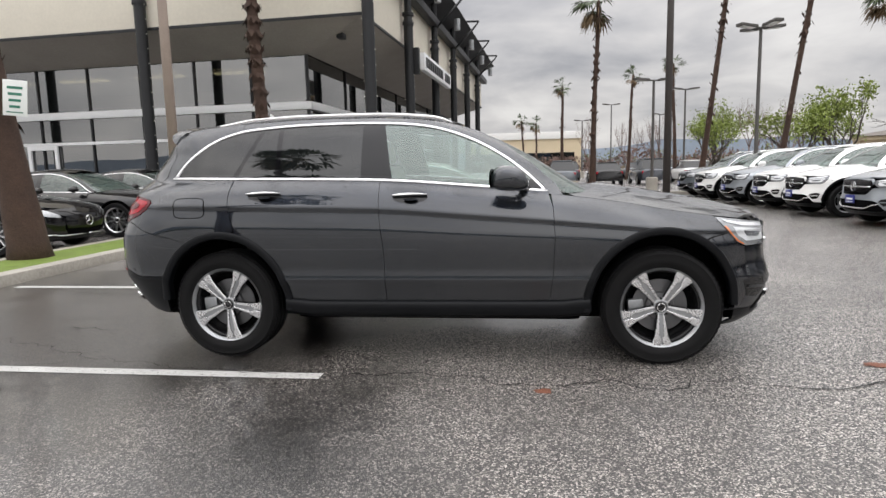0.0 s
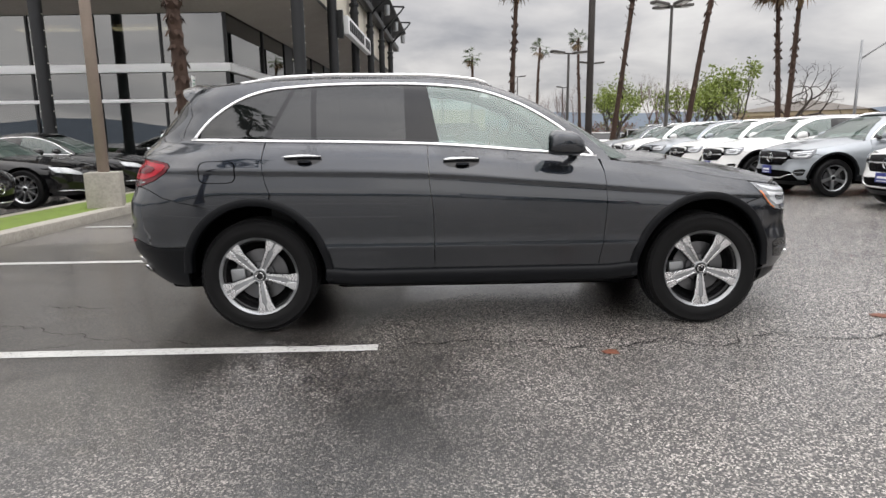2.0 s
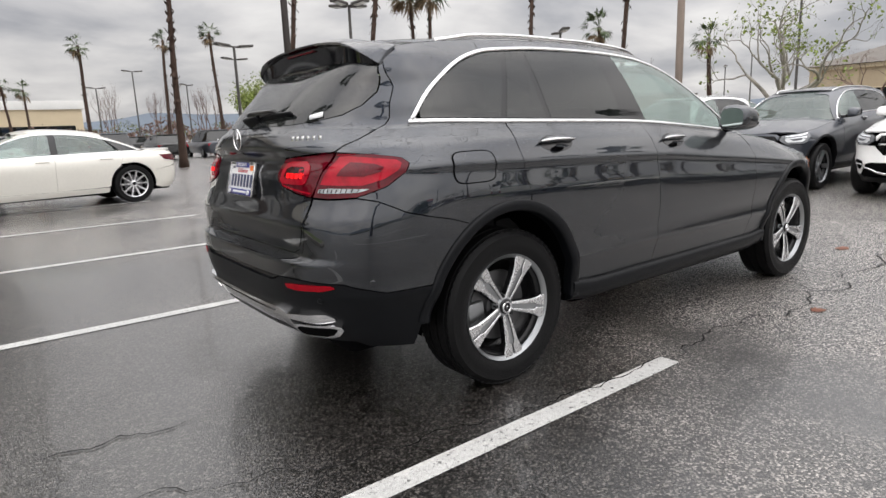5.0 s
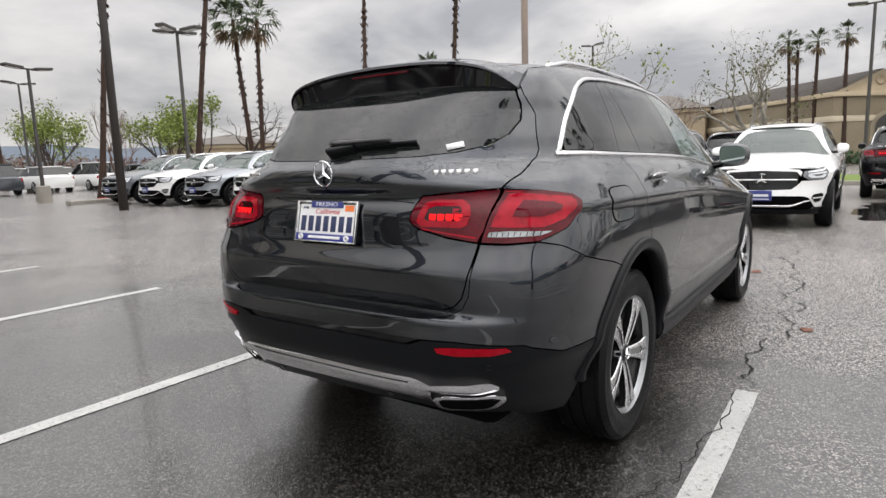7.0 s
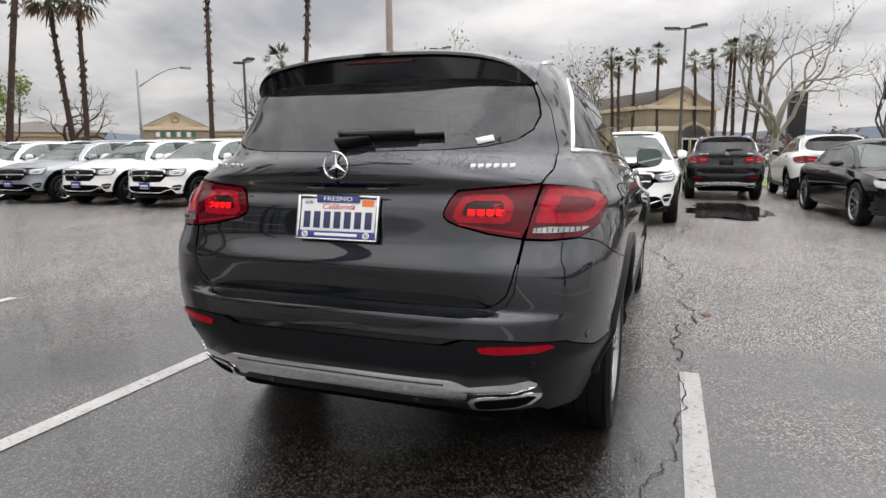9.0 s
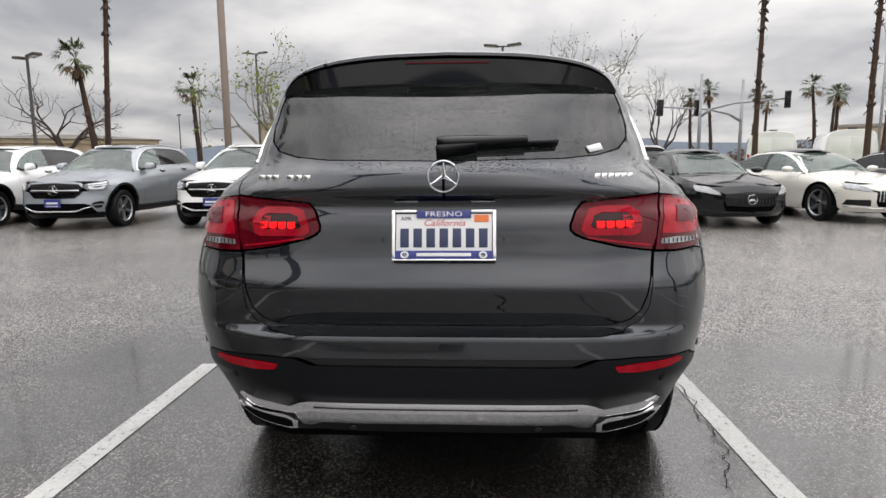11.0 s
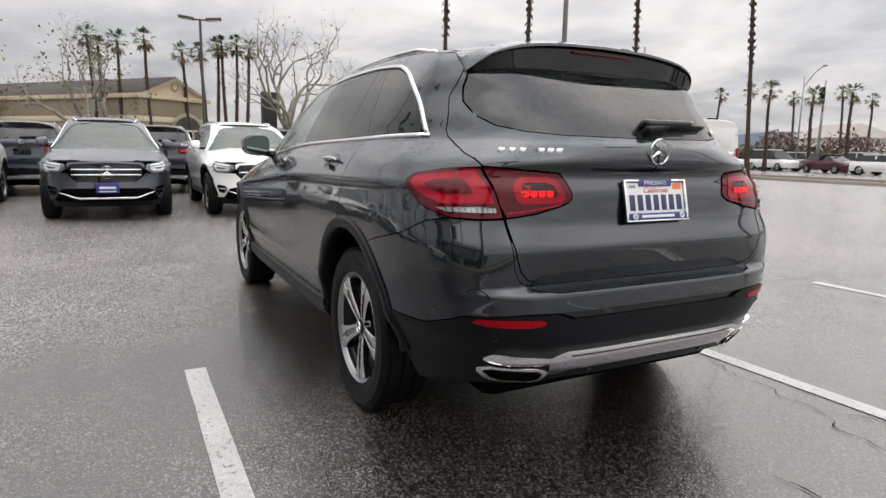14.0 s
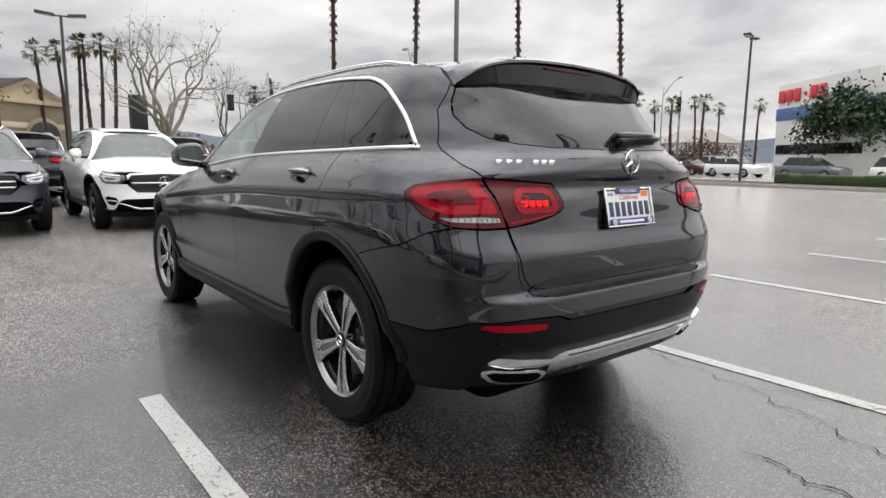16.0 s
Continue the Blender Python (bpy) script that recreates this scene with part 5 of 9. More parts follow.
far_palms += [(39.1, -23.7, 6.2), (39.6, -25.0, 5.6), (35.3, -28.6, 6.7), (34.8, -30.7, 6.9), (34.3, -32.4, 6.5), (33.7, -35.5, 7.5), (33.3, -37.3, 7.2), (32.8, -38.9, 6.8), (33.9, -33.2, 4.8), (35.5, -27.0, 5.3), (27.5, -44.0, 6.4), (25.5, -46.5, 6.0), (24.0, -49.0, 6.3), (42, -20.5, 6.0), (43, -18.2, 6.4), (45, -17.4, 6.0), (36, -38.5, 6.6), (47, -29, 6.4), (52, -26, 6.2), (50, -35, 7.5),
              (34, -66, 8.0), (38, -64, 7.6), (29, -70, 7.6), (33.5, -70, 7.4), (41, -60, 8.4), (44, -58, 8.0), (25, -72, 7.5)]
for i, (x, y, h) in enumerate(far_palms):
    palm(x, y, h, 0.15, 1.05 if i not in (2, 3) and not 18 < i < 25 else 1.35, (rnd.uniform(-0.5, 0.5), rnd.uniform(-0.5, 0.5)), "small far fan palm with green crown", 0.3, seed=100 + i, fronds=20, sides=7, group="far palms")

# sycamores, pollarded and nearly bare
tree(25.2, -5.3, 7.6, "bare pale sycamore with knotted limbs and few leaves", BARK_PALE, LEAF_DULL, 220, 0.06, 11, 0.165, 6, 5, 0.62, 0.26, "sycamore_tree", "sycamores", 0.26, 0.22, (2, 3), 0.66, 0.34, 0.5)
tree(27.5, 2.7, 6.6, "bare pale sycamore with a few dull leaves", BARK_PALE, LEAF_DULL, 500, 0.07, 12, 0.18, 6, 5, 0.62, 0.22, "sycamore_tree", "sycamores", 0.22, 0.22, (2, 3), 0.66, 0.34, 0.5)
tree(24.5, 9.6, 7.0, "half-bare pale sycamore with sparse green leaves", BARK_PALE, LEAF_SPRING, 900, 0.08, 14, 0.17, 6, 5, 0.65, 0.22, "sycamore_tree", "sycamores", 0.20, 0.2, (2, 3), 0.68, 0.34, 0.5)
tree(42.5, -14.2, 6.6, "bare grey tree with fine twigs", BARK_BROWN, None, 0, 0.05, 15, 0.16, 4, 5, 0.55, 0.3, "bare_tree", "bare trees", 0.25)
tree(27.5, 21.5, 5.6, "bare dark twisted tree", BARK_BROWN, None, 0, 0.05, 16, 0.16, 4, 4, 0.9, 0.1, "bare_tree", "bare trees", 0.35, 0.2, (2, 3), 0.7, 0.35)
tree(20.5, 30.0, 5.2, "bare dark twisted tree", BARK_BROWN, None, 0, 0.05, 17, 0.16, 4, 4, 0.9, 0.1, "bare_tree", "bare trees", 0.35, 0.2, (2, 3), 0.7, 0.35)
tree(36.0, 9.5, 5.4, "small bare reddish tree", TWIG_RED, None, 0, 0.05, 18, 0.10, 5, 5, 0.7, 0.2, "bare_tree", "bare trees", 0.2)
# spring-green trees behind the parked row
for i, (x, y, h, n) in enumerate(((17.5, 31.0, 4.9, 2600), (14.6, 29.5, 3.9, 1600), (15.5, 46.0, 5.3, 2000), (12.5, 38.0, 4.1, 1500), (19.5, 37.0, 4.4, 1500), (17.0, 52.0, 5.2, 1300))):
    tree(x, y, h, "young tree with bright spring-green leaves", BARK_BROWN, LEAF_SPRING, n, 0.085, 30 + i, 0.11, 5, 4, 0.5, 0.35, "leafy_tree", "spring trees", 0.22, 0.22, (2, 3), 0.72, 0.15)
for i, (x, y, h) in enumerate(((13.8, 33.5, 4.4), (10.5, 43.0, 4.6), (18.5, 42.0, 5.0), (9.5, 52.0, 4.8), (21.0, 46.0, 5.0), (7.0, 60.0, 5.4))):
    tree(x, y, h, "bare young tree with fine upright twigs", TWIG_RED, None, 0, 0.05, 60 + i, 0.08, 5, 5, 0.4, 0.5, "bare_tree", "bare trees", 0.2)
# broad dark evergreen by the street
tree(13.7, -56.8, 8.6, "broad evergreen street tree with dense dark leaves", BARK_BROWN, LEAF_DARK, 20000, 0.20, 70, 0.28, 9, 4, 0.6, 0.1, "evergreen_tree", "", 0.13, 0.55, (3, 3), 0.72, 0.15)
# belts of far scrub
def scrub(label, x0, y0, x1, y1, h, n, mat, seed):
    r = random.Random(seed)
    vs, fs = [], []
    for _ in range(n):
        q = r.random()
        c = Vector((x0 + (x1 - x0) * q + r.gauss(0, 1.2), y0 + (y1 - y0) * q + r.gauss(0, 1.2), 0))
        hh = h * (0.6 + 0.5 * noise.noise(Vector((c.x * 0.25, c.y * 0.25, seed)))) * r.uniform(0.3, 1.1)
        c.z = max(0.1, hh)
        a = Vector((r.uniform(-1, 1), r.uniform(-1, 1), r.uniform(-1, 1))).normalized()
        b = a.cross(Vector((r.uniform(-1, 1), r.uniform(-1, 1), r.uniform(-1, 1)))).normalized()
        s = r.uniform(0.10, 0.30)
        k = len(vs)
        vs += [tuple(c - a * s), tuple(c + b * s * 0.4), tuple(c + a * s), tuple(c - b * s * 0.4)]
        fs.append((k, k + 1, k + 2, k + 3))
    me = bpy.data.meshes.new("scrub")
    me.from_pydata(vs, [], fs)
    me.materials.append(mat)
    tagged(new("far_scrub", me), label, "shrubs", kind="stuff")


scrub("reddish bare shrubs beyond the lawn", 56, -8, 52, -34, 3.4, 5000, TWIG_RED, 1)
scrub("dull brown-green shrubs along the street", 46, -40, 30, -66, 4.6, 8000, TWIG_RED, 2)
scrub("dull green shrubs along the street", 44, -44, 32, -60, 2.6, 2500, LEAF_DARK, 3)
scrub("far bare trees beyond the lot", 0, 74, 40, 62, 3.6, 5000, TWIG_RED, 4)
scrub("far trees beyond the lot", -4, 110, 40, 95, 4.5, 4000, LEAF_DULL, 5)
scrub("low green hedge before the shops", 44, -8, 46.5, 12, 1.0, 2500, LEAF_DARK, 6)
scrub("far trees beyond the street", -40, -80, 25, -86, 5.5, 4000, LEAF_DARK, 7)
scrub("far trees behind the lot", -90, -40, -80, 60, 6.0, 4000, LEAF_DARK, 8)

# lamp posts
lamp_post(8.57, 18.0, 5.8, 4, label="bronze four-head car park lamp post", turn=20)
lamp_post(18.98, 16.94, 5.3, 2, turn=60, base=False)
lamp_post(24.9, -1.5, 6.5, 2, turn=80, base=False)
lamp_post(40, 15.4, 9.0, 2, turn=80, r=0.1, base=False)
lamp_post(6.3, 24.2, 5.0, 2, turn=10)
lamp_post(9.0, 58.3, 7.2, 2, turn=10)
lamp_post(6.5, 62, 6.0, 2, turn=10)
lamp_post(76, 36, 8.6, 1, turn=10, r=0.1, base=False)
lamp_post(64, 33, 6.6, 2, turn=30, base=False)
lamp_post(11.1, -29.2, 7.25, 2, turn=100, base=False)
lamp_post(10.8, 37, 6.0, 2, turn=10)
lamp_post(14, 60, 6.2, 2, turn=40)
# two heavy grey poles
for x, y, lab in ((11.5, 6.25, "tall heavy grey steel pole among parked cars"), (10.9, -10.0, "tall heavy grey steel pole behind parked coupes")):
    t = thing("steel_pole", lab, "pole", "steel poles", Matrix.Translation((x, y, 0)))
    bm = bmesh.new()
    tube(bm, [(0, 0, 0), (0, 0, 5), (0.02, 0, 11)], [0.095, 0.09, 0.08] if y > 0 else [0.078, 0.072, 0.062], 12)
    part("pole", bm, POLE_TAN if y > 0 else POLE_DUSTY, t)
    bm = bmesh.new()
    lathe(bm, [(0.3, -0.02), (0.3, 0.6), (0.001, 0.62)], 16, "Z")
    part("concrete_base", sharp(bm, 40), CONCRETE, t)
street_lamp(20.4, 24.7, 5.55, 2.3, -25)
street_lamp(38, -30, 7.0, 4.0, 100)
street_lamp(30, -52, 8.2, 4.2, 140)
street_lamp(22.5, -25, 7.2, 3.0, -20)
street_lamp(30, -22, 8, 0.5, 0)
traffic_signal(38.1, -15.4, 4.9, 5.2, -112, 1)
traffic_signal(27.5, -34.5, 5.0, 10.5, 126)
traffic_signal(39, -18.5, 4.6, 6, 100)
traffic_signal(30.5, -56, 6.2, 8, 120)

# ---- cars ----
class Skin:
    """Outer surface of a car body. Coordinates u (along the side and round the ends) and z."""
    K = 0.85

    def __init__(self, width, belt, x0r, xr, nr, x0f, xf, nf):
        self.width, self.belt, self.x0r, self.xr, self.nr, self.x0f, self.xf, self.nf = width, belt, x0r, xr, nr, x0f, xf, nf

    xs = None

    def half(self, x, z):
        return self.width(z - smoothstep(0.6, 1.0, z) * (self.belt(x) - 1.17))

    def pt(self, u, z):
        if u < self.x0r:
            a, n, x0, s = (self.x0r - u) / self.K, self.nr(z), self.x0r, -1
            # the ledge over the rear bumper fades out round the corner
            w = smoothstep(0.75, 1.2, a)
            ln = self.x0r - (self.xr(z) * w + (1 - w) * (self.xs(z) if self.xs else self.xr(z)))
        elif u > self.x0f:
            a, n, x0, s = (u - self.x0f) / self.K, self.nf(z), self.x0f, 1
            ln = self.xf(z) - self.x0f
        else:
            return (u, self.half(u, z), z)
        c, q = math.cos(a), math.sin(a)
        r = (abs(c) ** n + abs(q) ** n) ** (-1 / n)
        x = x0 + s * ln * r * q
        return (x, self.half(x, z) * r * c, z)

    def s(self, x, z):
        """u of the side point at x."""
        if x < self.x0r:
            n, t, sg, x0 = self.nr(z), (self.x0r - x) / (self.x0r - (self.xs or self.xr)(z)), -1, self.x0r
        elif x > self.x0f:
            n, t, sg, x0 = self.nf(z), (x - self.x0f) / (self.xf(z) - self.x0f), 1, self.x0f
        else:
            return x
        t = min(t, 0.9995)
        return x0 + sg * self.K * math.atan2(t, (1 - t ** n) ** (1 / n))

    def r(self, y, z, front=False):
        """u of the point of the rear (or front) at y."""
        n = self.nf(z) if front else self.nr(z)
        x = self.xf(z) if front else self.xr(z)
        for _ in range(6):
            q = min(1.0, abs(y) / self.half(x, z))
            t = (1 - q ** n) ** (1 / n)
            x = self.x0f + (self.xf(z) - self.x0f) * t if front else self.x0r - (self.x0r - self.xr(z)) * t
        a = math.atan2(t, q)
        return self.x0f + self.K * a if front else self.x0r - self.K * a

    def poly(self, pts):
        """Points ('s', x, z), ('r', y, z) or ('f', y, z) as u, z with edges cut fine."""
        out = []
        for a, b in zip(pts, pts[1:] + pts[:1]):
            if a[0] == b[0]:
                k = max(1, math.ceil(math.dist(a[1:], b[1:]) / 0.035))
                seq = [(a[0], a[1] + (b[1] - a[1]) * i / k, a[2] + (b[2] - a[2]) * i / k) for i in range(k)]
                out += [self.uz(q) for q in seq]
            else:
                p, q = self.uz(a), self.uz(b)
                k = max(1, math.ceil(math.dist(p, q) / 0.035))
                out += [(p[0] + (q[0] - p[0]) * i / k, p[1] + (q[1] - p[1]) * i / k) for i in range(k)]
        return out

    def uz(self, q):
        c, v, z = q
        return (self.s(v, z) if c == "s" else self.r(v, z, c == "f"), z)

    def line(self, pts, side, lift=0.0):
        """Points of the surface and its normals along a line."""
        ps, ns = [], []
        for u, z in pts:
            p = Vector(self.pt(u, z))
            n = (Vector(self.pt(u + 0.002, z)) - Vector(self.pt(u - 0.002, z))).cross(Vector(self.pt(u, z + 0.002)) - Vector(self.pt(u, z - 0.002))).normalized()
            if n.dot(p - Vector((p.x * 0.75, 0, 0.7))) < 0:
                n.negate()
            p = p + n * lift
            ps.append(Vector((p.x, p.y * side, p.z)))
            ns.append(Vector((n.x, n.y * side, n.z)))
        return ps, ns


def S(*pts):
    return [("s", x, z) for x, z in pts]


def R(*pts):
    return [("r", y, z) for y, z in pts]


def FR(*pts):
    return [("f", y, z) for y, z in pts]


def arch(cx, a0, a1, rx, rz, k=18, cz=0.365):
    return [(cx + rx * math.cos(radians(a0 + (a1 - a0) * i / k)), cz + rz * math.sin(radians(a0 + (a1 - a0) * i / k))) for i in range(k + 1)]


def star_badge(name, parent, m, r, mat=None):
    """A ring with three blades, facing local +Z."""
    mat = mat or CHROME
    bm = bmesh.new()
    prof = [(r + 0.0035 * math.cos(a), 0.004 + 0.0035 * math.sin(a)) for a in np.linspace(0, 2 * math.pi, 7)[:-1]]
    lathe(bm, prof + [prof[0]], 32, "Z")
    for k in range(3):
        a = math.pi / 2 + k * 2 * math.pi / 3
        d, s = Vector((math.cos(a), math.sin(a), 0)), Vector((-math.sin(a), math.cos(a), 0))
        w = r * 0.16
        vs = [bm.verts.new(p) for p in (d * r, s * w, -s * w, Vector((0, 0, 0.008)))]
        bm.faces.new((vs[0], vs[1], vs[3]))
        bm.faces.new((vs[0], vs[3], vs[2]))
    bmesh.ops.transform(bm, matrix=m, verts=bm.verts)
    bmesh.ops.remove_doubles(bm, verts=bm.verts, dist=1e-5)
    bmesh.ops.recalc_face_normals(bm, faces=bm.faces)
    return part(name, sharp(bm, 30), mat, parent)


def make_wheel(parent, x, y, out, r=0.368, rim_r=0.232, w=0.235, style="twin", hi=True, rim_mat=None, pocket=None, turn=0.0):
    """A wheel at its hub centre; out is the side that its face looks to."""
    rim_mat, pocket = rim_mat or RIM, pocket or RIM_DARK
    steps = 128 if hi else 32
    base = new("wheel")
    base.parent = parent
    base.matrix_basis = pose(x, y, r, 0, 0, 0) @ (Matrix.Identity(4) if out > 0 else pose(0, 0, 0, 0, 0, 180)) @ pose(0, 0, 0, 0, turn, 0)
    h = w / 2
    bm = bmesh.new()
    prof = [(rim_r - 0.004, -h + 0.02), (rim_r + 0.02, -h + 0.006), (r - 0.05, -h - 0.004), (r - 0.018, -h + 0.012), (r - 0.004, -h + 0.03), (r, -h * 0.6)]
    grooves = (-0.42, -0.14, 0.14, 0.42) if hi else ()
    for g in grooves:
        prof += [(r, g * 2 * h * 0.9 - 0.006), (r - 0.008, g * 2 * h * 0.9 - 0.005), (r - 0.008, g * 2 * h * 0.9 + 0.005), (r, g * 2 * h * 0.9 + 0.006)]
    prof += [(r, h * 0.6 if not hi else h * 0.86), (r - 0.006, h - 0.02), (r - 0.02, h - 0.004), (r - 0.028, h + 0.001), (r - 0.034, h - 0.001),
             (r - 0.06, h + 0.003), (r - 0.085, h + 0.001), (rim_r + 0.016, h - 0.008), (rim_r + 0.006, h - 0.012), (rim_r - 0.004, h - 0.02)]
    lathe(bm, prof, steps)
    if hi:
        # shoulder sipes: every other step of the outer edges is pressed in
        for v in bm.verts:
            rad = math.hypot(v.co.x, v.co.z)
            if rad > r - 0.021 and abs(v.co.y) > h * 0.8 and round(math.atan2(v.co.x, v.co.z) / (2 * math.pi) * steps) % 2:
                v.co.x *= (rad - 0.006) / rad
                v.co.z *= (rad - 0.006) / rad
    part("tyre", sharp(bm, 40), RUBBER, base)
    bm = bmesh.new()
    lathe(bm, [(rim_r - 0.014, h - 0.030), (rim_r - 0.011, h - 0.022), (rim_r - 0.003, h - 0.016), (rim_r + 0.004, h - 0.008), (rim_r + 0.006, h - 0.014)], steps)
    rim = part("rim", sharp(bm, 40), RIM_GREY if style == "twin" else rim_mat, base)
    bm = bmesh.new()
    lathe(bm, [(rim_r - 0.010, -h + 0.02), (rim_r - 0.0145, h - 0.031), (rim_r - 0.03, h - 0.06), (rim_r - 0.04, 0.0), (0.02, -0.01)], steps)
    part("barrel", bm, pocket, rim)
    bm = bmesh.new()
    lathe(bm, [(0.168, 0.015), (0.168, 0.025), (0.09, 0.028), (0.085, 0.045), (0.02, 0.05)], 40)
    part("brake_disc", sharp(bm, 30), STEEL, base)
    if hi:
        bm = bmesh.new()
        box(bm, (-0.055, 0.0, 0.10), (0.055, 0.05, 0.195), 0.012, 2)
        bmesh.ops.transform(bm, matrix=pose(0, 0, 0, 0, -95 - turn if out > 0 else 95 - turn, 0), verts=bm.verts)
        part("brake_caliper", sharp(bm, 40), RIM_GREY, base)
    face_y = h - 0.02
    spokes = 5 if style != "ten" else 10
    for k in range(spokes):
        ang = 360 / spokes * k
        if style == "twin":
            # a broad spoke: two machined lands with dark flanks and a grey channel sunk between them
            q = (0.036, 0.062, 0.10, 0.145, 0.178, 0.192, 0.212, rim_r - 0.006)
            half_w = lambda rr: 0.0205 + 0.021 * (rr - 0.036) / 0.15 + 0.012 * smoothstep(0.17, 0.235, rr)
            chan = lambda rr: (0.0075 + 0.008 * (rr - 0.036) / 0.15) * (1 - 0.75 * smoothstep(0.176, 0.194, rr))
            lift_ = lambda rr: face_y + 0.004 - 0.026 * (1 - rr / rim_r) + 0.007 * math.sin(math.pi * rr / rim_r)
            for sg in (-1, 1):
                bm = bmesh.new()
                sec = []
                for rr in q:
                    wi, wo, yy = chan(rr), half_w(rr), lift_(rr)
                    sec.append([bm.verts.new((sg * px, yy + dy, rr)) for px, dy in ((wi, -0.012), (wi + 0.001, -0.002), (wi + 0.003, 0.0), (wo - 0.005, -0.001), (wo - 0.001, -0.006), (wo + 0.002, -0.034))])
                for a, b in zip(sec, sec[1:]):
                    for j in range(5):
                        f = bm.faces.new((a[j], b[j], b[j + 1], a[j + 1]))
                        f.material_index = 1 if j in (0, 4) else 0
                bmesh.ops.recalc_face_normals(bm, faces=bm.faces)
                bmesh.ops.transform(bm, matrix=pose(0, 0, 0, 0, ang, 0), verts=bm.verts)
                sp_ = part("spoke", sharp(bm, 30), rim_mat, rim)
                sp_.data.materials.append(pocket)
            bm = bmesh.new()
            sec = [[bm.verts.new((sg * (chan(rr) + 0.002), lift_(rr) - 0.007, rr)) for sg in (-1, 1)] for rr in q]
            for a, b in zip(sec, sec[1:]):
                bm.faces.new((a[0], a[1], b[1], b[0]))
            bmesh.ops.recalc_face_normals(bm, faces=bm.faces)
            bmesh.ops.transform(bm, matrix=pose(0, 0, 0, 0, ang, 0), verts=bm.verts)
            part("channel", bm, RIM_GREY, rim)
        else:
            bm = bmesh.new()
            wd = 0.034 if style == "five" else 0.016
            sec = []
            for rr in (0.04, 0.10, 0.16, rim_r - 0.012):
                yy = face_y - 0.034 * (1 - rr / rim_r)
                ww = wd * (0.75 + 0.35 * rr / rim_r)
                sec.append([bm.verts.new((sx * ww, yy - dd, rr)) for sx, dd in ((-1, 0.03), (-0.8, 0.0), (0.8, 0.0), (1, 0.03))])
            for a, b in zip(sec, sec[1:]):
                for j in range(3):
                    bm.faces.new((a[j], b[j], b[j + 1], a[j + 1]))
            bmesh.ops.recalc_face_normals(bm, faces=bm.faces)
            bmesh.ops.transform(bm, matrix=pose(0, 0, 0, 0, ang, 0), verts=bm.verts)
            part("spoke", sharp(bm, 30), rim_mat, rim)
    bm = bmesh.new()
    hy = face_y - 0.022
    lathe(bm, [(0.062, hy - 0.02), (0.056, hy + 0.0), (0.040, hy + 0.008), (0.034, hy + 0.006)], 36)
    part("hub", sharp(bm, 30), RIM_GREY if style == "twin" else rim_mat, rim)
    bm = bmesh.new()
    lathe(bm, [(0.035, hy), (0.035, hy + 0.010), (0.030, hy + 0.014), (0.001, hy + 0.015)], 30)
    cap = part("centre_cap", sharp(bm, 40), GLOSS_BLACK, rim)
    if hi:
        star_badge("star", cap, pose(0, hy + 0.014, 0, -90, 0, 0), 0.024)
        for k in range(5):
            a = math.radians(36 + 72 * k)
            bm = bmesh.new()
            lathe(bm, [(0.009, hy - 0.015), (0.009, hy + 0.004), (0.006, hy + 0.007), (0.0005, hy + 0.007)], 10, m=Matrix.Translation((0.052 * math.sin(a), 0, 0.052 * math.cos(a))))
            part("lug_bolt", sharp(bm, 40), RIM_DARK, rim)
    return base


WIDTH = pchip([0.12, 0.2, 0.27, 0.33, 0.43, 0.5, 0.535, 0.546, 0.575, 0.61, 0.68, 0.76, 0.84, 0.865, 0.955, 0.97, 0.976, 0.998, 1.006, 1.03, 1.06, 1.1, 1.145, 1.165, 1.19, 1.25, 1.35, 1.45, 1.52, 1.56, 1.6, 1.64, 1.7],
              [0.80, 0.84, 0.866, 0.882, 0.905, 0.924, 0.9365, 0.94, 0.9375, 0.936, 0.942, 0.948, 0.9505, 0.95, 0.9385, 0.9365, 0.9366, 0.941, 0.9402, 0.929, 0.914, 0.89, 0.85, 0.828, 0.812, 0.785, 0.737, 0.682, 0.636, 0.602, 0.555, 0.48, 0.34])
SUV_BELT = pchip([-2.5, -1.83, -1.4, -0.36, 0.31, 0.73, 1.2, 1.54, 1.8, 2.3], [1.215, 1.22, 1.21, 1.182, 1.13, 1.09, 1.025, 0.962, 0.924, 0.862])
SUV_XR = pchip([0.12, 0.20, 0.27, 0.34, 0.42, 0.52, 0.62, 0.665, 0.682, 0.690, 0.707, 0.75, 0.815, 0.828, 0.834, 0.845, 0.87, 0.90, 0.93, 0.96, 1.03, 1.06, 1.085, 1.105, 1.125, 1.145, 1.19, 1.225, 1.30, 1.40, 1.50, 1.56, 1.64],
               [-2.00, -2.13, -2.24, -2.306, -2.350, -2.373, -2.374, -2.372, -2.371, -2.366, -2.300, -2.315, -2.335, -2.3385, -2.3395, -2.337, -2.327, -2.314, -2.304, -2.300, -2.293, -2.284, -2.274, -2.277, -2.297, -2.307, -2.300, -2.265, -2.195, -2.085, -1.965, -1.89, -1.80])
SUV_XS = lambda z: SUV_XR(z) if z < 0.60 or z > 0.86 else SUV_XR(0.60) + (SUV_XR(0.86) - SUV_XR(0.60)) * (z - 0.60) / 0.26
SUV_NR = pchip([0.2, 0.45, 0.57, 0.68, 0.8, 0.95, 1.1, 1.22, 1.31, 1.39, 1.47, 1.54, 1.7], [3.4, 3.9, 4.5, 5.1, 5.4, 5.0, 4.0, 2.9, 3.2, 3.6, 4.8, 6.0, 6.0])
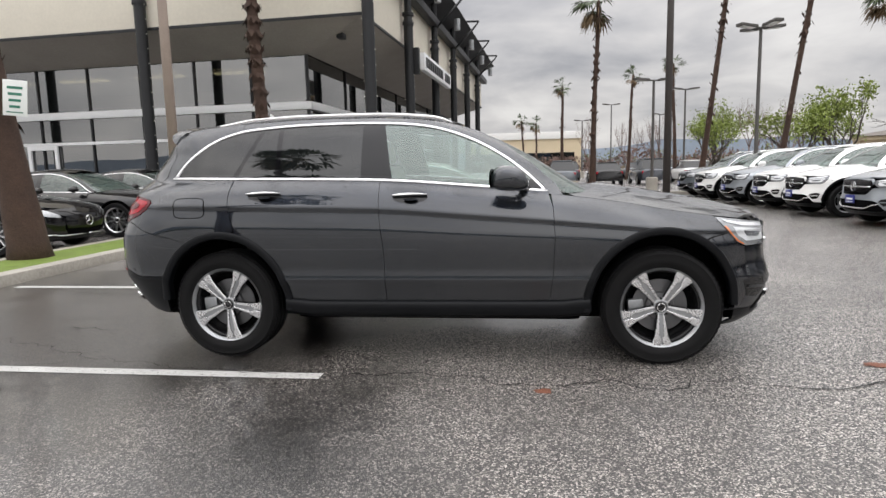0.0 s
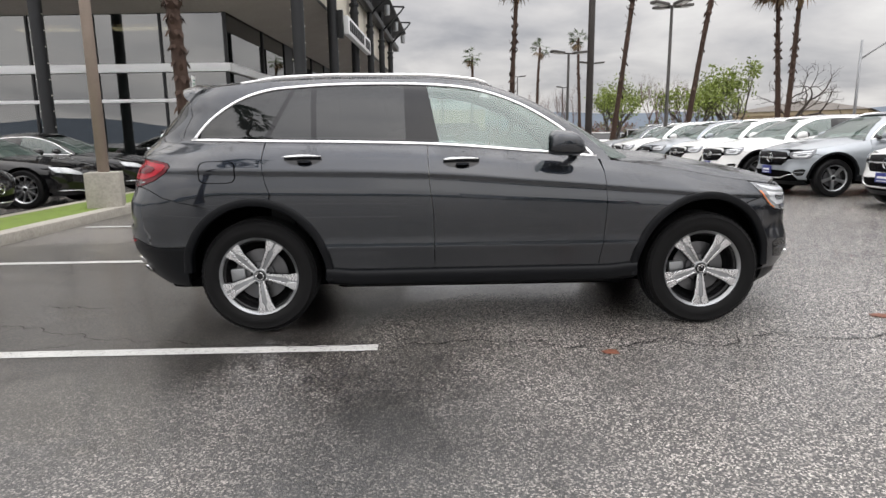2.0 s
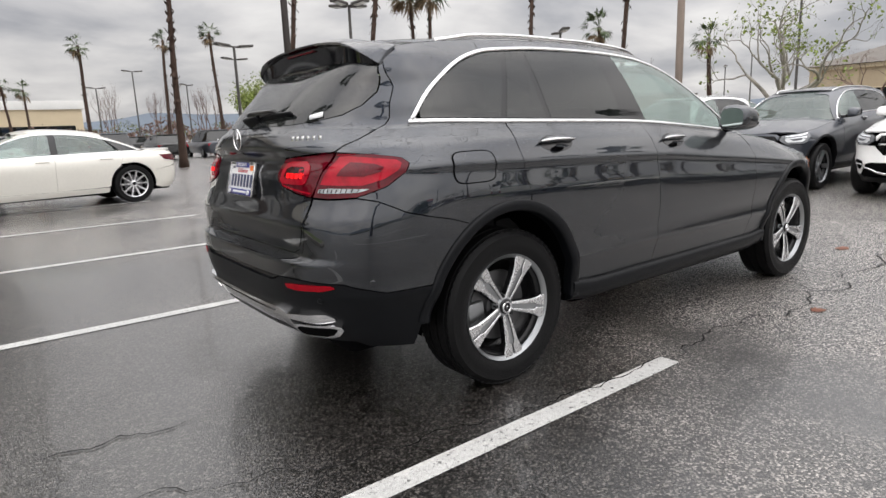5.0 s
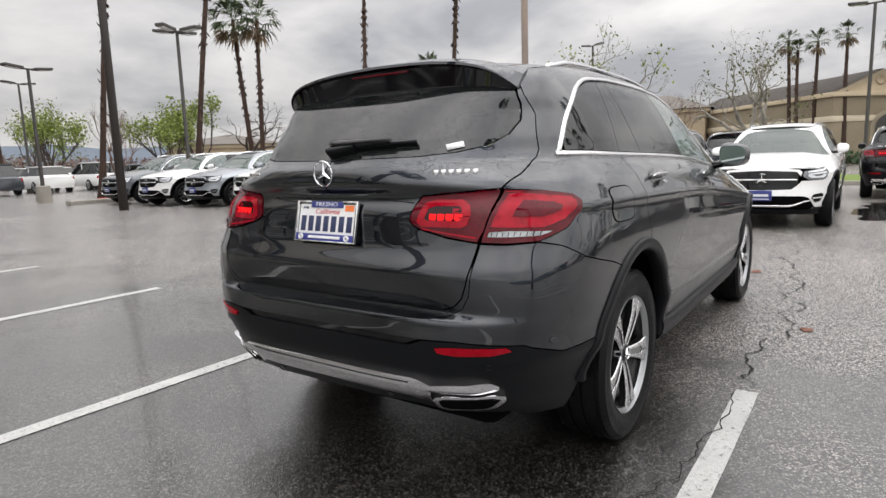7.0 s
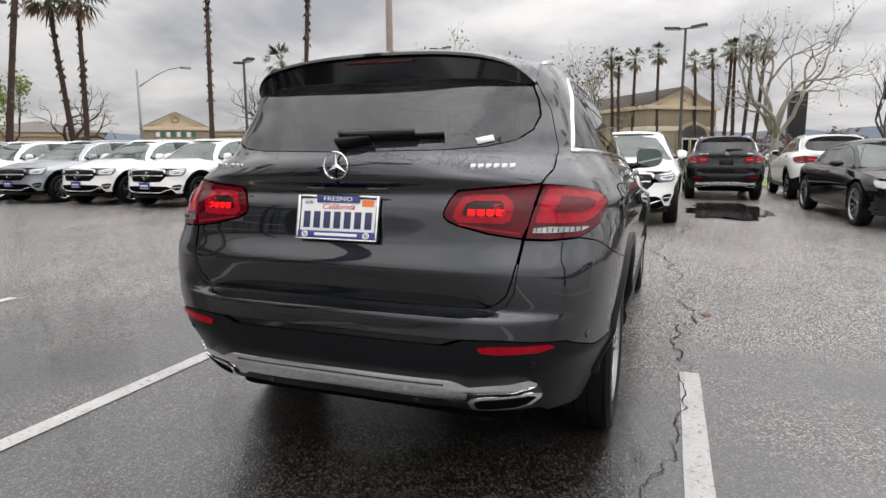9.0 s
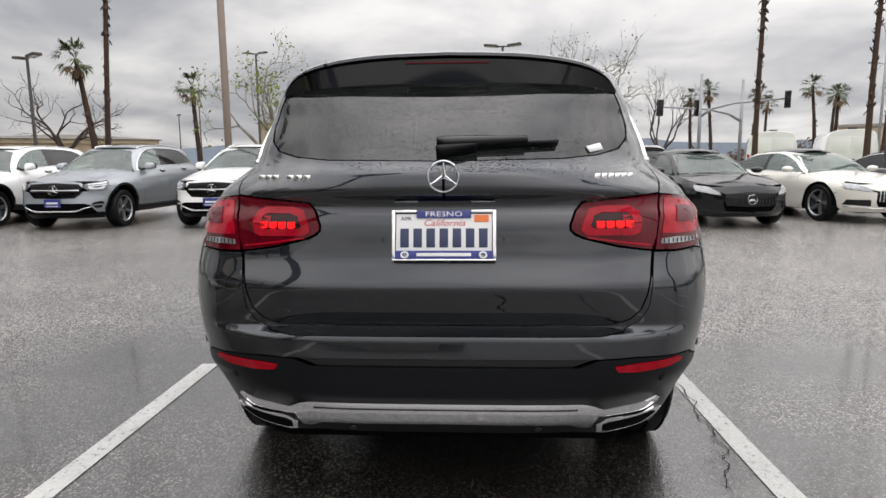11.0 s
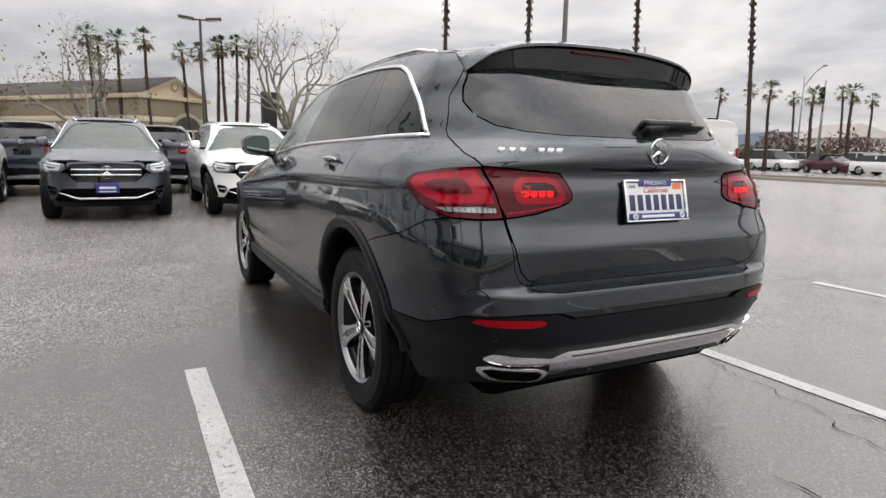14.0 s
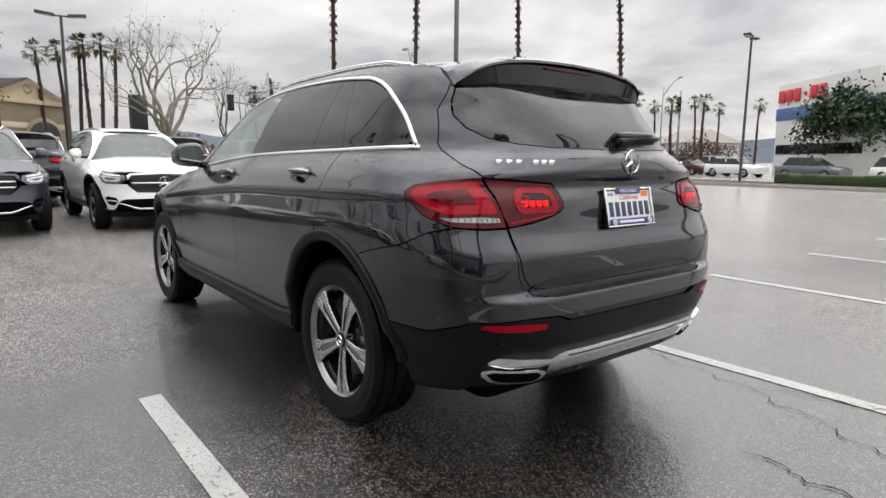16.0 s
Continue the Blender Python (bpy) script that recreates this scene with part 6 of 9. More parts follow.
SUV_XF = pchip([0.12, 0.2, 0.27, 0.36, 0.47, 0.56, 0.65, 0.75, 0.85, 0.92, 1.0, 1.2], [1.94, 2.07, 2.18, 2.245, 2.262, 2.240, 2.215, 2.205, 2.190, 2.155, 2.08, 1.95])
SUV_XW = pchip([1.0, 1.10, 1.20, 1.30, 1.40, 1.50, 1.57, 1.64], [1.18, 1.02, 0.86, 0.71, 0.54, 0.33, 0.13, -0.10])
SUV_NW = pchip([1.0, 1.1, 1.2, 1.4, 1.7], [10, 9, 7, 6, 6])
ROOF_EDGE = pchip([-2.05, -1.85, -1.6, -1.3, -0.9, -0.45, -0.05, 0.15, 0.3], [1.50, 1.548, 1.583, 1.606, 1.622, 1.620, 1.592, 1.555, 1.51])
ROOF_MID = pchip([-2.1, -1.9, -1.6, -1.2, -0.7, -0.3, 0.0, 0.2], [1.585, 1.612, 1.638, 1.660, 1.668, 1.655, 1.622, 1.575])
SUV_DLO = [(-1.83, 1.235), (-1.72, 1.36), (-1.55, 1.478), (-1.38, 1.54), (-1.2, 1.563), (-0.89, 1.58), (-0.41, 1.578), (-0.05, 1.545), (0.22, 1.462), (0.44, 1.345), (0.60, 1.225), (0.725, 1.105)]


def suv(name, label, coat, at, group="", cell=(0.04, 0.03), main=False, rims="twin", rim_mat=None, front_plate=True, rear=True, cabin=True, chrome=None, amber=True):
    body = Skin(WIDTH, SUV_BELT, -1.2, SUV_XR, SUV_NR, 1.0, SUV_XF, lambda z: 3.3)
    body.xs = SUV_XS
    green = Skin(WIDTH, SUV_BELT, -1.2, SUV_XR, SUV_NR, -0.3, SUV_XW, SUV_NW)
    chrome = chrome or CHROME
    car = thing(name, label, "car", group, at)
    top = smooth_line(SUV_DLO, 0.05)
    belt = lambda x: SUV_BELT(x) + 0.012
    A = 1.4365
    ra = lambda a0, a1, k=16: arch(-A, a0, a1, 0.475, 0.505, k)
    fa = lambda a0, a1, k=16: arch(A, a0, a1, 0.475, 0.505, k)
    dx = lambda x0, x1, n: [x0 + (x1 - x0) * i / n for i in range(n + 1)]
    top_at = lambda x: float(np.interp(x, [p[0] for p in top], [p[1] for p in top]))
    for sd in (-1, 1):
        def P(nm, pts, mat, sk=body, parent=car, **kw):
            lab = kw.pop("label", "")
            return part(nm, surf_panel(sk.poly(pts), sk.pt, side=sd, cell=cell, **kw), mat, parent, lab)
        # doors
        c_cut = [(-1.363, belt(-1.36)), (-1.372, 1.10), (-1.352, 0.97), (-1.325, 0.895)]
        b_cut = [(-0.345, belt(-0.34)), (-0.335, 0.96), (-0.31, 0.75), (-0.31, 0.392)]
        f_cut = [(0.745, 0.372), (0.772, 0.60), (0.782, 0.82), (0.772, 1.0), (0.742, belt(0.742))]
        fd = P("front_door", S(*b_cut, *f_cut, *[(x, belt(x)) for x in dx(0.73, -0.34, 10)]), coat)
        rdp = S(*[(x, belt(x)) for x in dx(-0.345, -1.36, 10)], *c_cut[1:], *ra(77, 12, 8), (-0.955, 0.408), *b_cut[::-1][:-1])
        rd = P("rear_door", rdp, coat)
        if cabin:
            P("door_card", S((-0.33, 0.5), (0.70, 0.5), (0.70, belt(0.7)), (-0.33, belt(-0.33))), SEAT if main else DASH, parent=fd, lift=-0.07, depth=0)
            P("door_card", S((-0.90, 0.6), (-0.36, 0.5), (-0.36, belt(-0.36)), (-1.3, belt(-1.3)), (-1.25, 0.98), (-0.95, 0.80)), DASH, parent=rd, lift=-0.07, depth=0)
        # handles: a bar over a flat black ellipse that paints the dish's shade
        for dr, hx, hz in ((fd, -0.135, 1.078), (rd, -1.115, 1.105)):
            P("handle_recess", S(*[(hx + 0.113 * math.cos(t), hz + 0.004 + 0.038 * math.sin(t)) for t in np.linspace(0, 2 * math.pi, 25)[:-1]]), GLOSS_BLACK, parent=dr, lift=0.001, depth=0.002, gap=0)
            P("handle_cup", S(*[(hx + 0.008 + 0.046 * math.cos(t), hz - 0.017 + 0.011 * math.sin(t)) for t in np.linspace(0, 2 * math.pi, 15)[:-1]]), coat, parent=dr, lift=lambda u, z, hz=hz: 0.020 - 1.0 * (z - hz + 0.017), depth=0.004, gap=0)
            span = np.linspace(-1, 1, 15)
            ps, ns = body.line([(hx + 0.112 * k, hz + 0.018 - 0.010 * k * k) for k in span], sd, 0.012)
            part("handle", sweep(bmesh.new(), ps, ns, [0.032 * math.sqrt(1.02 - k * k) for k in span], 0.012, 0.010), coat, dr)
            ps, ns = body.line([(hx + 0.114 * k, hz + 0.013 - 0.006 * k * k) for k in span], sd, 0.0245)
            part("handle_trim", sweep(bmesh.new(), ps, ns, [(0.0125 - 0.005 * k) * math.sqrt(1.03 - k * k) for k in span], 0.004, 0.005), chrome, dr)
        # fender
        P("front_fender", S(*f_cut[:-1], (0.76, SUV_BELT(0.76)), *[(x, SUV_BELT(x)) for x in dx(0.82, 1.755, 14)], (1.798, 0.868), (1.832, 0.830), (1.72, 0.804), *fa(58, 173, 16)), coat)
        # rear quarter
        lamp_tip = S((-2.16, 0.948), (-2.05, 0.985), (-1.97, 1.035), (-1.945, 1.07), (-1.965, 1.092), (-2.05, 1.108))
        seam = S((-1.785, 0.832), (-1.904, 0.858), (-1.99, 0.881), (-2.09, 0.930))
        quarter = S(*ra(78, 121, 9)) + seam + lamp_tip + R((0.6965, 1.122), (0.7195, 1.17), (0.7065, 1.25), (0.6685, 1.38), (0.6185, 1.475)) + \
            S(*[(x, ROOF_EDGE(x)) for x in dx(-1.84, -1.36, 6)]) + S((-1.36, top_at(-1.36)), *[p for p in top[::-1] if p[0] < -1.365]) + S((-1.83, 1.232), *[(x, belt(x)) for x in dx(-1.8, -1.363, 5)], *c_cut[1:])
        qp = P("rear_quarter", quarter, coat)
        P("spoiler_cheek", S((-1.84, 1.55)) + R((0.6175, 1.475), (0.53, 1.478), (0.51, 1.53), (0.50, 1.555)), coat, lift=-0.003, gap=0)
        if sd == -1:
            fuel = []
            for i in range(40):
                a = 2 * math.pi * i / 40
                fuel.append((-1.645 + 0.115 * math.copysign(abs(math.cos(a)) ** 0.45, math.cos(a)), 1.035 + 0.068 * math.copysign(abs(math.sin(a)) ** 0.45, math.sin(a))))
            P("fuel_flap_gap", S(*fuel), INNER, parent=qp, lift=0.0012, depth=0.001, gap=0)
            P("fuel_flap", S(*fuel), coat, parent=qp, lift=0.0022, depth=0.001, gap=0.005)
        # cant rail and windscreen pillar
        rail = [(-1.36, top_at(-1.36))] + [p for p in top if p[0] > -1.355]
        edge = [(x, ROOF_EDGE(x)) for x in dx(-1.36, 0.10, 14)] + [(0.25, 1.535), (0.48, 1.405), (0.66, 1.27), (0.80, 1.14), (0.84, 1.075)]
        P("cant_rail", S(*edge, (0.74, 1.085), *rail[::-1]), coat, green)
        # glass
        inset = 0.012
        win = [(x, z - inset) for x, z in top]
        wt = lambda x0, x1: [p for p in win if min(x0, x1) <= p[0] <= max(x0, x1)]
        clear = GLASS_CLEAR
        dark = GLASS_DARK
        wz = lambda x: top_at(x) - inset
        bz = lambda x: belt(x) + 0.012
        P("door_window", S((-0.272, bz(-0.272)), *[(x, bz(x)) for x in dx(-0.2, 0.70, 8)], *wt(-0.335, 0.70)[::-1], (-0.345, wz(-0.345))), clear, green, parent=fd, depth=0.004)
        P("door_window", S((-1.045, bz(-1.05)), *[(x, bz(x)) for x in dx(-0.9, -0.478, 4)], (-0.492, wz(-0.492)), *wt(-1.05, -0.495)[::-1], (-1.06, wz(-1.06))), dark, green, parent=rd, depth=0.004)
        P("vent_window", S((-1.345, bz(-1.345)), (-1.075, bz(-1.075)), (-1.09, wz(-1.09)), (-1.19, wz(-1.19))), dark, green, parent=rd, depth=0.004)
        P("quarter_window", S((-1.79, bz(-1.79)), *[(x, bz(x)) for x in dx(-1.7, -1.375, 4)], (-1.215, wz(-1.215)), *[p for p in win[::-1] if -1.79 < p[0] < -1.215]), dark, green, parent=qp, depth=0.004)
        # black pillar trims behind the glass edges
        P("pillar_trim", S((-0.482, bz(-0.482)), (-0.268, bz(-0.268)), (-0.34, wz(-0.34)), (-0.496, wz(-0.496))), PILLAR, green, parent=rd, depth=0.004, lift=-0.001, gap=0)
        P("window_seal", S((-1.38, bz(-1.38)), (-1.34, bz(-1.34)), (-1.185, wz(-1.185)), (-1.222, wz(-1.222))), GLOSS_BLACK, green, parent=rd, depth=0.004, lift=-0.001, gap=0)
        P("window_divider", S((-1.08, bz(-1.08)), (-1.04, bz(-1.04)), (-1.055, wz(-1.055)), (-1.095, wz(-1.095))), GLOSS_BLACK, green, parent=rd, depth=0.004, lift=-0.001, gap=0)
        P("mirror_triangle", S((0.55, bz(0.55)), (0.71, bz(0.71)), (0.60, 1.20)), GLOSS_BLACK, green, parent=fd, depth=0.004, lift=0.003, gap=0)
        # bright strips round the windows
        ps, ns = green.line([(green.s(x, z), z) for x, z in top], sd, 0.0)
        part("window_trim", sweep(bmesh.new(), ps, ns, 0.020, 0.008), chrome, qp)
        ps, ns = green.line([(green.s(x, belt(x)), belt(x)) for x in dx(-1.845, 0.74, 40)], sd, 0.0)
        part("belt_trim", sweep(bmesh.new(), ps, ns, 0.020, 0.008), chrome, fd)
        # cladding
        for sx in (-A, A):
            bm = bmesh.new()
            ends = [(-0.455, 0.41), (-0.455, 0.43)], [(0.452, 0.37), (0.452, 0.34)]
            if sx > 0:
                ends = [(-0.452, 0.34), (-0.452, 0.37)], [(0.456, 0.40), (0.456, 0.37)]
            mid = [(0.456 * math.cos(a), 0.365 + 0.486 * math.sin(a)) for a in np.linspace(math.pi - 0.06, 0.06, 46)]
            rows_ = []
            for dxa, z in ends[0] + mid + ends[1]:
                zc = max(0.43, z)
                d = Vector((dxa, 0, max(0.0, z - 0.365)))
                d = d.normalized() if z > 0.36 else Vector((math.copysign(1, dxa), 0, 0))
                row = []
                for off, up in ((0.026, -0.014), (0.0245, 0.009), (0.019, 0.0135), (-0.012, 0.0125), (-0.022, 0.006), (-0.026, -0.004), (-0.026, -0.05)):
                    q = Vector((sx + dxa, 0, z)) + d * off
                    y = body.pt(body.s(sx + dxa + d.x * 0.02, max(0.43, zc + d.z * 0.02)), max(0.43, zc + d.z * 0.02))[1]
                    row.append(bm.verts.new((q.x, sd * (y + up), q.z)))
                rows_.append(row)
            for r0, r1 in zip(rows_, rows_[1:]):
                for j in range(6):
                    bm.faces.new((r0[j], r1[j], r1[j + 1], r0[j + 1]))
            bmesh.ops.recalc_face_normals(bm, faces=bm.faces)
            part("wheel_arch_trim", sharp(bm, 60), PLASTIC, car)
        # rounded sill between the arches
        bm = bmesh.new()
        rows_ = []
        for x in dx(-1.0, 1.0, 24):
            y = body.pt(body.s(x, 0.42), 0.42)[1]
            zt = 0.398 + 0.010 * (x + 1) / 2 + 0.02 * smoothstep(0.82, 1.0, abs(x))
            rows_.append([bm.verts.new((x, sd * (y + dy), z)) for dy, z in ((-0.03, zt + 0.006), (0.004, zt + 0.003), (0.016, zt - 0.006), (0.022, zt - 0.022), (0.021, zt - 0.045), (0.012, zt - 0.075), (-0.006, zt - 0.100), (-0.05, zt - 0.118))])
        for r0, r1 in zip(rows_, rows_[1:]):
            for j in range(7):
                bm.faces.new((r0[j], r1[j], r1[j + 1], r0[j + 1]))
        for r0 in (rows_[0], rows_[-1]):
            bm.faces.new(r0)
        bmesh.ops.recalc_face_normals(bm, faces=bm.faces)
        part("side_sill", sharp(bm, 40), PLASTIC, car)
        # roof rail
        bm = bmesh.new()
        pts, nr_ = [], []
        for x in dx(-1.56, 0.10, 30):
            u = green.s(x, ROOF_EDGE(x))
            p = Vector(green.pt(u, ROOF_EDGE(x)))
            pts.append(Vector((p.x, (p.y - 0.040) * sd, p.z + 0.020 * min(1, smoothstep(-1.56, -1.3, x)) * (1 - smoothstep(0.0, 0.11, x)) + 0.004)))
            nr_.append(Vector((0, 0.45 * sd, 0.9)))
        sweep(bm, pts, nr_, 0.020, 0.013, 0.012)
        part("roof_rail", bm, SATIN if not main else chrome, car)
        # mirror
        bm = bmesh.new()
        bmesh.ops.create_uvsphere(bm, u_segments=20, v_segments=14, radius=1)
        for v in bm.verts:
            q = v.co
            k = 3.2
            nn = (abs(q.x) ** k + abs(q.y) ** k + abs(q.z) ** k) ** (1 / k)
            q = q / nn
            v.co = Vector((0.500 + q.x * 0.112 * (1.0 - 0.22 * q.z) + 0.012 * q.y, sd * (0.958 + q.y * 0.088), 1.190 + q.z * 0.076 * (1 - 0.14 * q.y) - 0.008 * q.x))
        bmesh.ops.bisect_plane(bm, geom=bm.verts[:] + bm.edges[:] + bm.faces[:], plane_co=(0.402, sd * 0.958, 0), plane_no=(-1, sd * -0.22, 0), clear_outer=True)
        if sd < 0:
            bmesh.ops.recalc_face_normals(bm, faces=bm.faces)
        mir = part("wing_mirror", sharp(bm, 50), coat if main or rims != "twin" else GLOSS_BLACK, car)
        bm = bmesh.new()
        vs = []
        for i in range(28):
            a = 2 * math.pi * i / 28
            yy = 0.958 + 0.081 * math.copysign(abs(math.cos(a)) ** 0.7, math.cos(a))
            zz = 1.190 + 0.060 * math.copysign(abs(math.sin(a)) ** 0.7, math.sin(a))
            vs.append(bm.verts.new((0.400 - 0.22 * (yy - 0.958), sd * yy, zz)))
        bm.faces.new(vs)
        part("mirror_glass", bm, GLOSS_BLACK if not main else material("mirror_glass", (0.30, 0.34, 0.33), 0.03, 1.0), mir)
        bm = bmesh.new()
        tube(bm, [(0.61, sd * 0.80, 1.122), (0.58, sd * 0.85, 1.126), (0.53, sd * 0.91, 1.135)], [0.026, 0.024, 0.022], 10)
        part("mirror_foot", bm, GLOSS_BLACK, mir)
        # tail lamp, outer piece
        if rear:
            lo = lamp_tip + R((0.70, 1.120), (0.690, 1.07), (0.672, 0.99), (0.664, 0.948), (0.74, 0.944))
            tl = P("tail_lamp", lo, LAMP_DEEP, depth=0.02, lift=0.004, label="deep red tail lamp lens")
            P("lamp_band", S((-2.13, 0.992), (-2.05, 1.014), (-1.99, 1.05), (-1.975, 1.07), (-1.99, 1.082), (-2.06, 1.092)) + R((0.74, 1.104), (0.715, 1.102), (0.703, 1.06), (0.69, 0.998), (0.74, 0.995)), LAMP_RED, parent=tl, depth=0.003, lift=0.006, gap=0, label="bright red lamp band")
            P("lamp_pocket", S((-2.12, 1.026), (-2.06, 1.042), (-2.045, 1.056), (-2.07, 1.068)) + R((0.76, 1.078), (0.75, 1.05), (0.745, 1.030)), LAMP_DEEP, parent=tl, depth=0.002, lift=0.009, gap=0, label="dark red lamp pocket")
            for k in range(9):
                P("lens_rib", R((0.694 + 0.016 * k, 0.967), (0.696 + 0.016 * k, 0.967), (0.697 + 0.016 * k, 0.980), (0.695 + 0.016 * k, 0.980)), LAMP_SMOKE, parent=tl, depth=0.002, lift=0.008, gap=0)
            P("lamp_line", S((-2.13, 1.110)) + R((0.76, 1.112), (0.705, 1.113), (0.704, 1.109), (0.76, 1.107)), LAMP_RED, parent=tl, depth=0.002, lift=0.007, gap=0)
            P("reversing_lens", S((-2.15, 0.966), (-2.11, 0.978)) + R((0.74, 0.984), (0.688, 0.981), (0.684, 0.966), (0.74, 0.965)), LAMP_CLEAR, parent=tl, depth=0.003, lift=0.006, gap=0, label="clear ribbed reversing lens")
        # headlamp
        hl = P("headlamp", S((1.76, 0.923), (1.80, 0.868), (1.84, 0.820), (1.888, 0.768), (1.945, 0.742)) + FR((0.62, 0.735), (0.53, 0.80), (0.55, 0.868), (0.68, 0.890)) + S((1.90, 0.904)), LAMP_CLEAR if main else LAMP_HEAD, depth=0.02, lift=0.002)
        P("headlamp_bar", S((1.80, 0.905), (1.90, 0.885)) + FR((0.70, 0.876), (0.60, 0.862), (0.60, 0.845)) + S((1.93, 0.862), (1.83, 0.885)), LAMP_BRIGHT, parent=hl, depth=0.004, lift=0.006, gap=0)
        P("headlamp_bowl", S((1.865, 0.860), (1.895, 0.805), (1.95, 0.772)) + FR((0.64, 0.768), (0.60, 0.80), (0.61, 0.832)) + S((1.93, 0.850)), LAMP_BRIGHT, parent=hl, depth=0.004, lift=0.004, gap=0)
        P("headlamp_pocket", S((1.935, 0.835), (1.955, 0.80)) + FR((0.70, 0.79), (0.65, 0.815)), LAMP_HEAD, parent=hl, depth=0.003, lift=0.008, gap=0)
        if amber:
            P("side_marker", S((1.806, 0.866), (1.84, 0.826), (1.888, 0.774), (1.93, 0.752), (1.93, 0.758), (1.893, 0.780), (1.850, 0.826), (1.820, 0.866)), LAMP_AMBER, parent=hl, depth=0.003, lift=0.005, gap=0)
    B = lambda nm, pts, mat, sk=body, parent=car, **kw: part(nm, surf_panel(sk.poly(pts), sk.pt, both=True, **{"cell": cell, **{k: v for k, v in kw.items() if k != "label"}}), mat, parent, kw.get("label", ""))
    # roof, bonnet, windscreen
    edge_y = lambda x: green.pt(green.s(x, ROOF_EDGE(x)), ROOF_EDGE(x))[1]
    roof_pt = lambda x, y: (x, y, ROOF_MID(x) - (ROOF_MID(x) - ROOF_EDGE(x)) * (max(0, y) / edge_y(x)) ** 2.5)
    rp = [(x, edge_y(x) - 0.001) for x in dx(-1.86, 0.06, 24)] + [(0.10, 0.45), (0.125, 0.2), (0.13, 0.0), (-1.88, 0.0)]
    part("roof", surf_panel(dense(rp, 0.05), roof_pt, cell=(0.05, 0.05), both=True, depth=0.012), coat, car)
    hood_w = lambda x: body.pt(body.s(x, SUV_BELT(x)), SUV_BELT(x))[1] - 0.002
    rise = pchip([0.8, 1.0, 1.4, 1.8, 2.0, 2.1, 2.2], [0.072, 0.084, 0.103, 0.092, 0.066, 0.045, 0.012])
    hood_pt = lambda x, y: (x, y, SUV_BELT(x) + rise(x) * (1 - (max(0, y) / hood_w(min(x, 1.9))) ** 3.0) + 0.008 * math.exp(-((y - 0.42) / 0.05) ** 2))
    hp = [(0.93, 0.0), (0.91, 0.4), (0.84, 0.74)] + [(x, hood_w(x)) for x in dx(0.90, 1.80, 10)] + [(1.93, 0.71), (2.065, 0.54), (2.14, 0.32), (2.16, 0.0)]
    part("bonnet", surf_panel(dense(hp, 0.05), hood_pt, cell=(0.05, 0.05), both=True, depth=0.02), coat, car)
    bm = bmesh.new()
    box(bm, (0.86, -0.62, 1.00), (1.02, 0.62, 1.105), 0.02)
    part("scuttle", bm, PLASTIC, car)
    B("windscreen", FR((0, 1.10), (0.45, 1.10), (0.79, 1.09), (0.755, 1.17), (0.70, 1.27), (0.62, 1.44), (0.55, 1.545), (0, 1.578)), GLASS_SCREEN, green, depth=0.005, lift=-0.006)
    # front end
    B("front_bumper", S((1.832, 0.828), (1.72, 0.802), *arch(A, 57, 12, 0.475, 0.505, 10), (1.897, 0.345)) + FR((0.84, 0.337), (0.70, 0.337), (0.63, 0.475), (0.56, 0.502), (0.0, 0.512), (0.0, 0.592), (0.40, 0.605), (0.50, 0.69), (0.525, 0.728), (0.62, 0.731)) + S((1.945, 0.738), (1.885, 0.765), (1.838, 0.818)), coat)
    gr = B("grille", FR((0, 0.585), (0.40, 0.60), (0.49, 0.70), (0.49, 0.80), (0.46, 0.865), (0.0, 0.885)), GLOSS_BLACK, lift=-0.03, depth=0.03)
    B("grille_frame", FR((0, 0.885), (0.46, 0.865), (0.515, 0.79), (0.53, 0.86), (0.48, 0.895), (0, 0.918)), coat, depth=0.02)
    for zz in ((0.705, 0.785) if coat is PAINT_DARK else (0.745,)):
        ps, ns = body.line([(body.r(y, zz, True), zz) for y in dx(0.47, 0.0, 10)], 1, 0.0)
        pm, nm_ = body.line([(body.r(y, zz, True), zz) for y in dx(0.0, 0.47, 10)], -1, 0.0)
        part("grille_bar", sweep(bmesh.new(), ps + pm[1:], ns + nm_[1:], 0.026, 0.014), SATIN, gr)
    for k in range(26):
        yy = -0.45 + 0.036 * k
        p = Vector(body.pt(body.r(abs(yy), 0.74, True), 0.74))
        part("grille_pin", box(bmesh.new(), (p.x - 0.02, yy - 0.004, 0.605), (p.x - 0.006, yy + 0.004, 0.865)), RIM_DARK, gr)
    star_badge("front_star", gr, Matrix.Translation((SUV_XF(0.745) + 0.012, 0, 0.745)) @ Matrix(((0, 0, 1, 0), (1, 0, 0, 0), (0, 1, 0, 0), (0, 0, 0, 1))), 0.092)
    B("lower_intake", FR((0, 0.30), (0.66, 0.30), (0.705, 0.335), (0.635, 0.47), (0.56, 0.497), (0.0, 0.507)), INNER, lift=-0.02, depth=0.0)
    for sd in (-1, 1):
        part("side_intake", surf_panel(body.poly(FR((0.655, 0.475), (0.70, 0.405), (0.76, 0.42), (0.80, 0.52), (0.775, 0.545), (0.68, 0.525))), body.pt, side=sd, lift=0.003, gap=0, cell=cell), GLOSS_BLACK, car)
        part("intake_blade", surf_panel(body.poly(FR((0.672, 0.468), (0.775, 0.478), (0.778, 0.490), (0.672, 0.480))), body.pt, side=sd, lift=0.012, gap=0, cell=cell), coat, car)
    skid = lambda y: 0.355 + 0.085 * smoothstep(0.36, 0.66, y)
    ps, ns = body.line([(body.r(y, skid(y), True), skid(y)) for y in dx(0.66, 0.0, 16)], 1, 0.002)
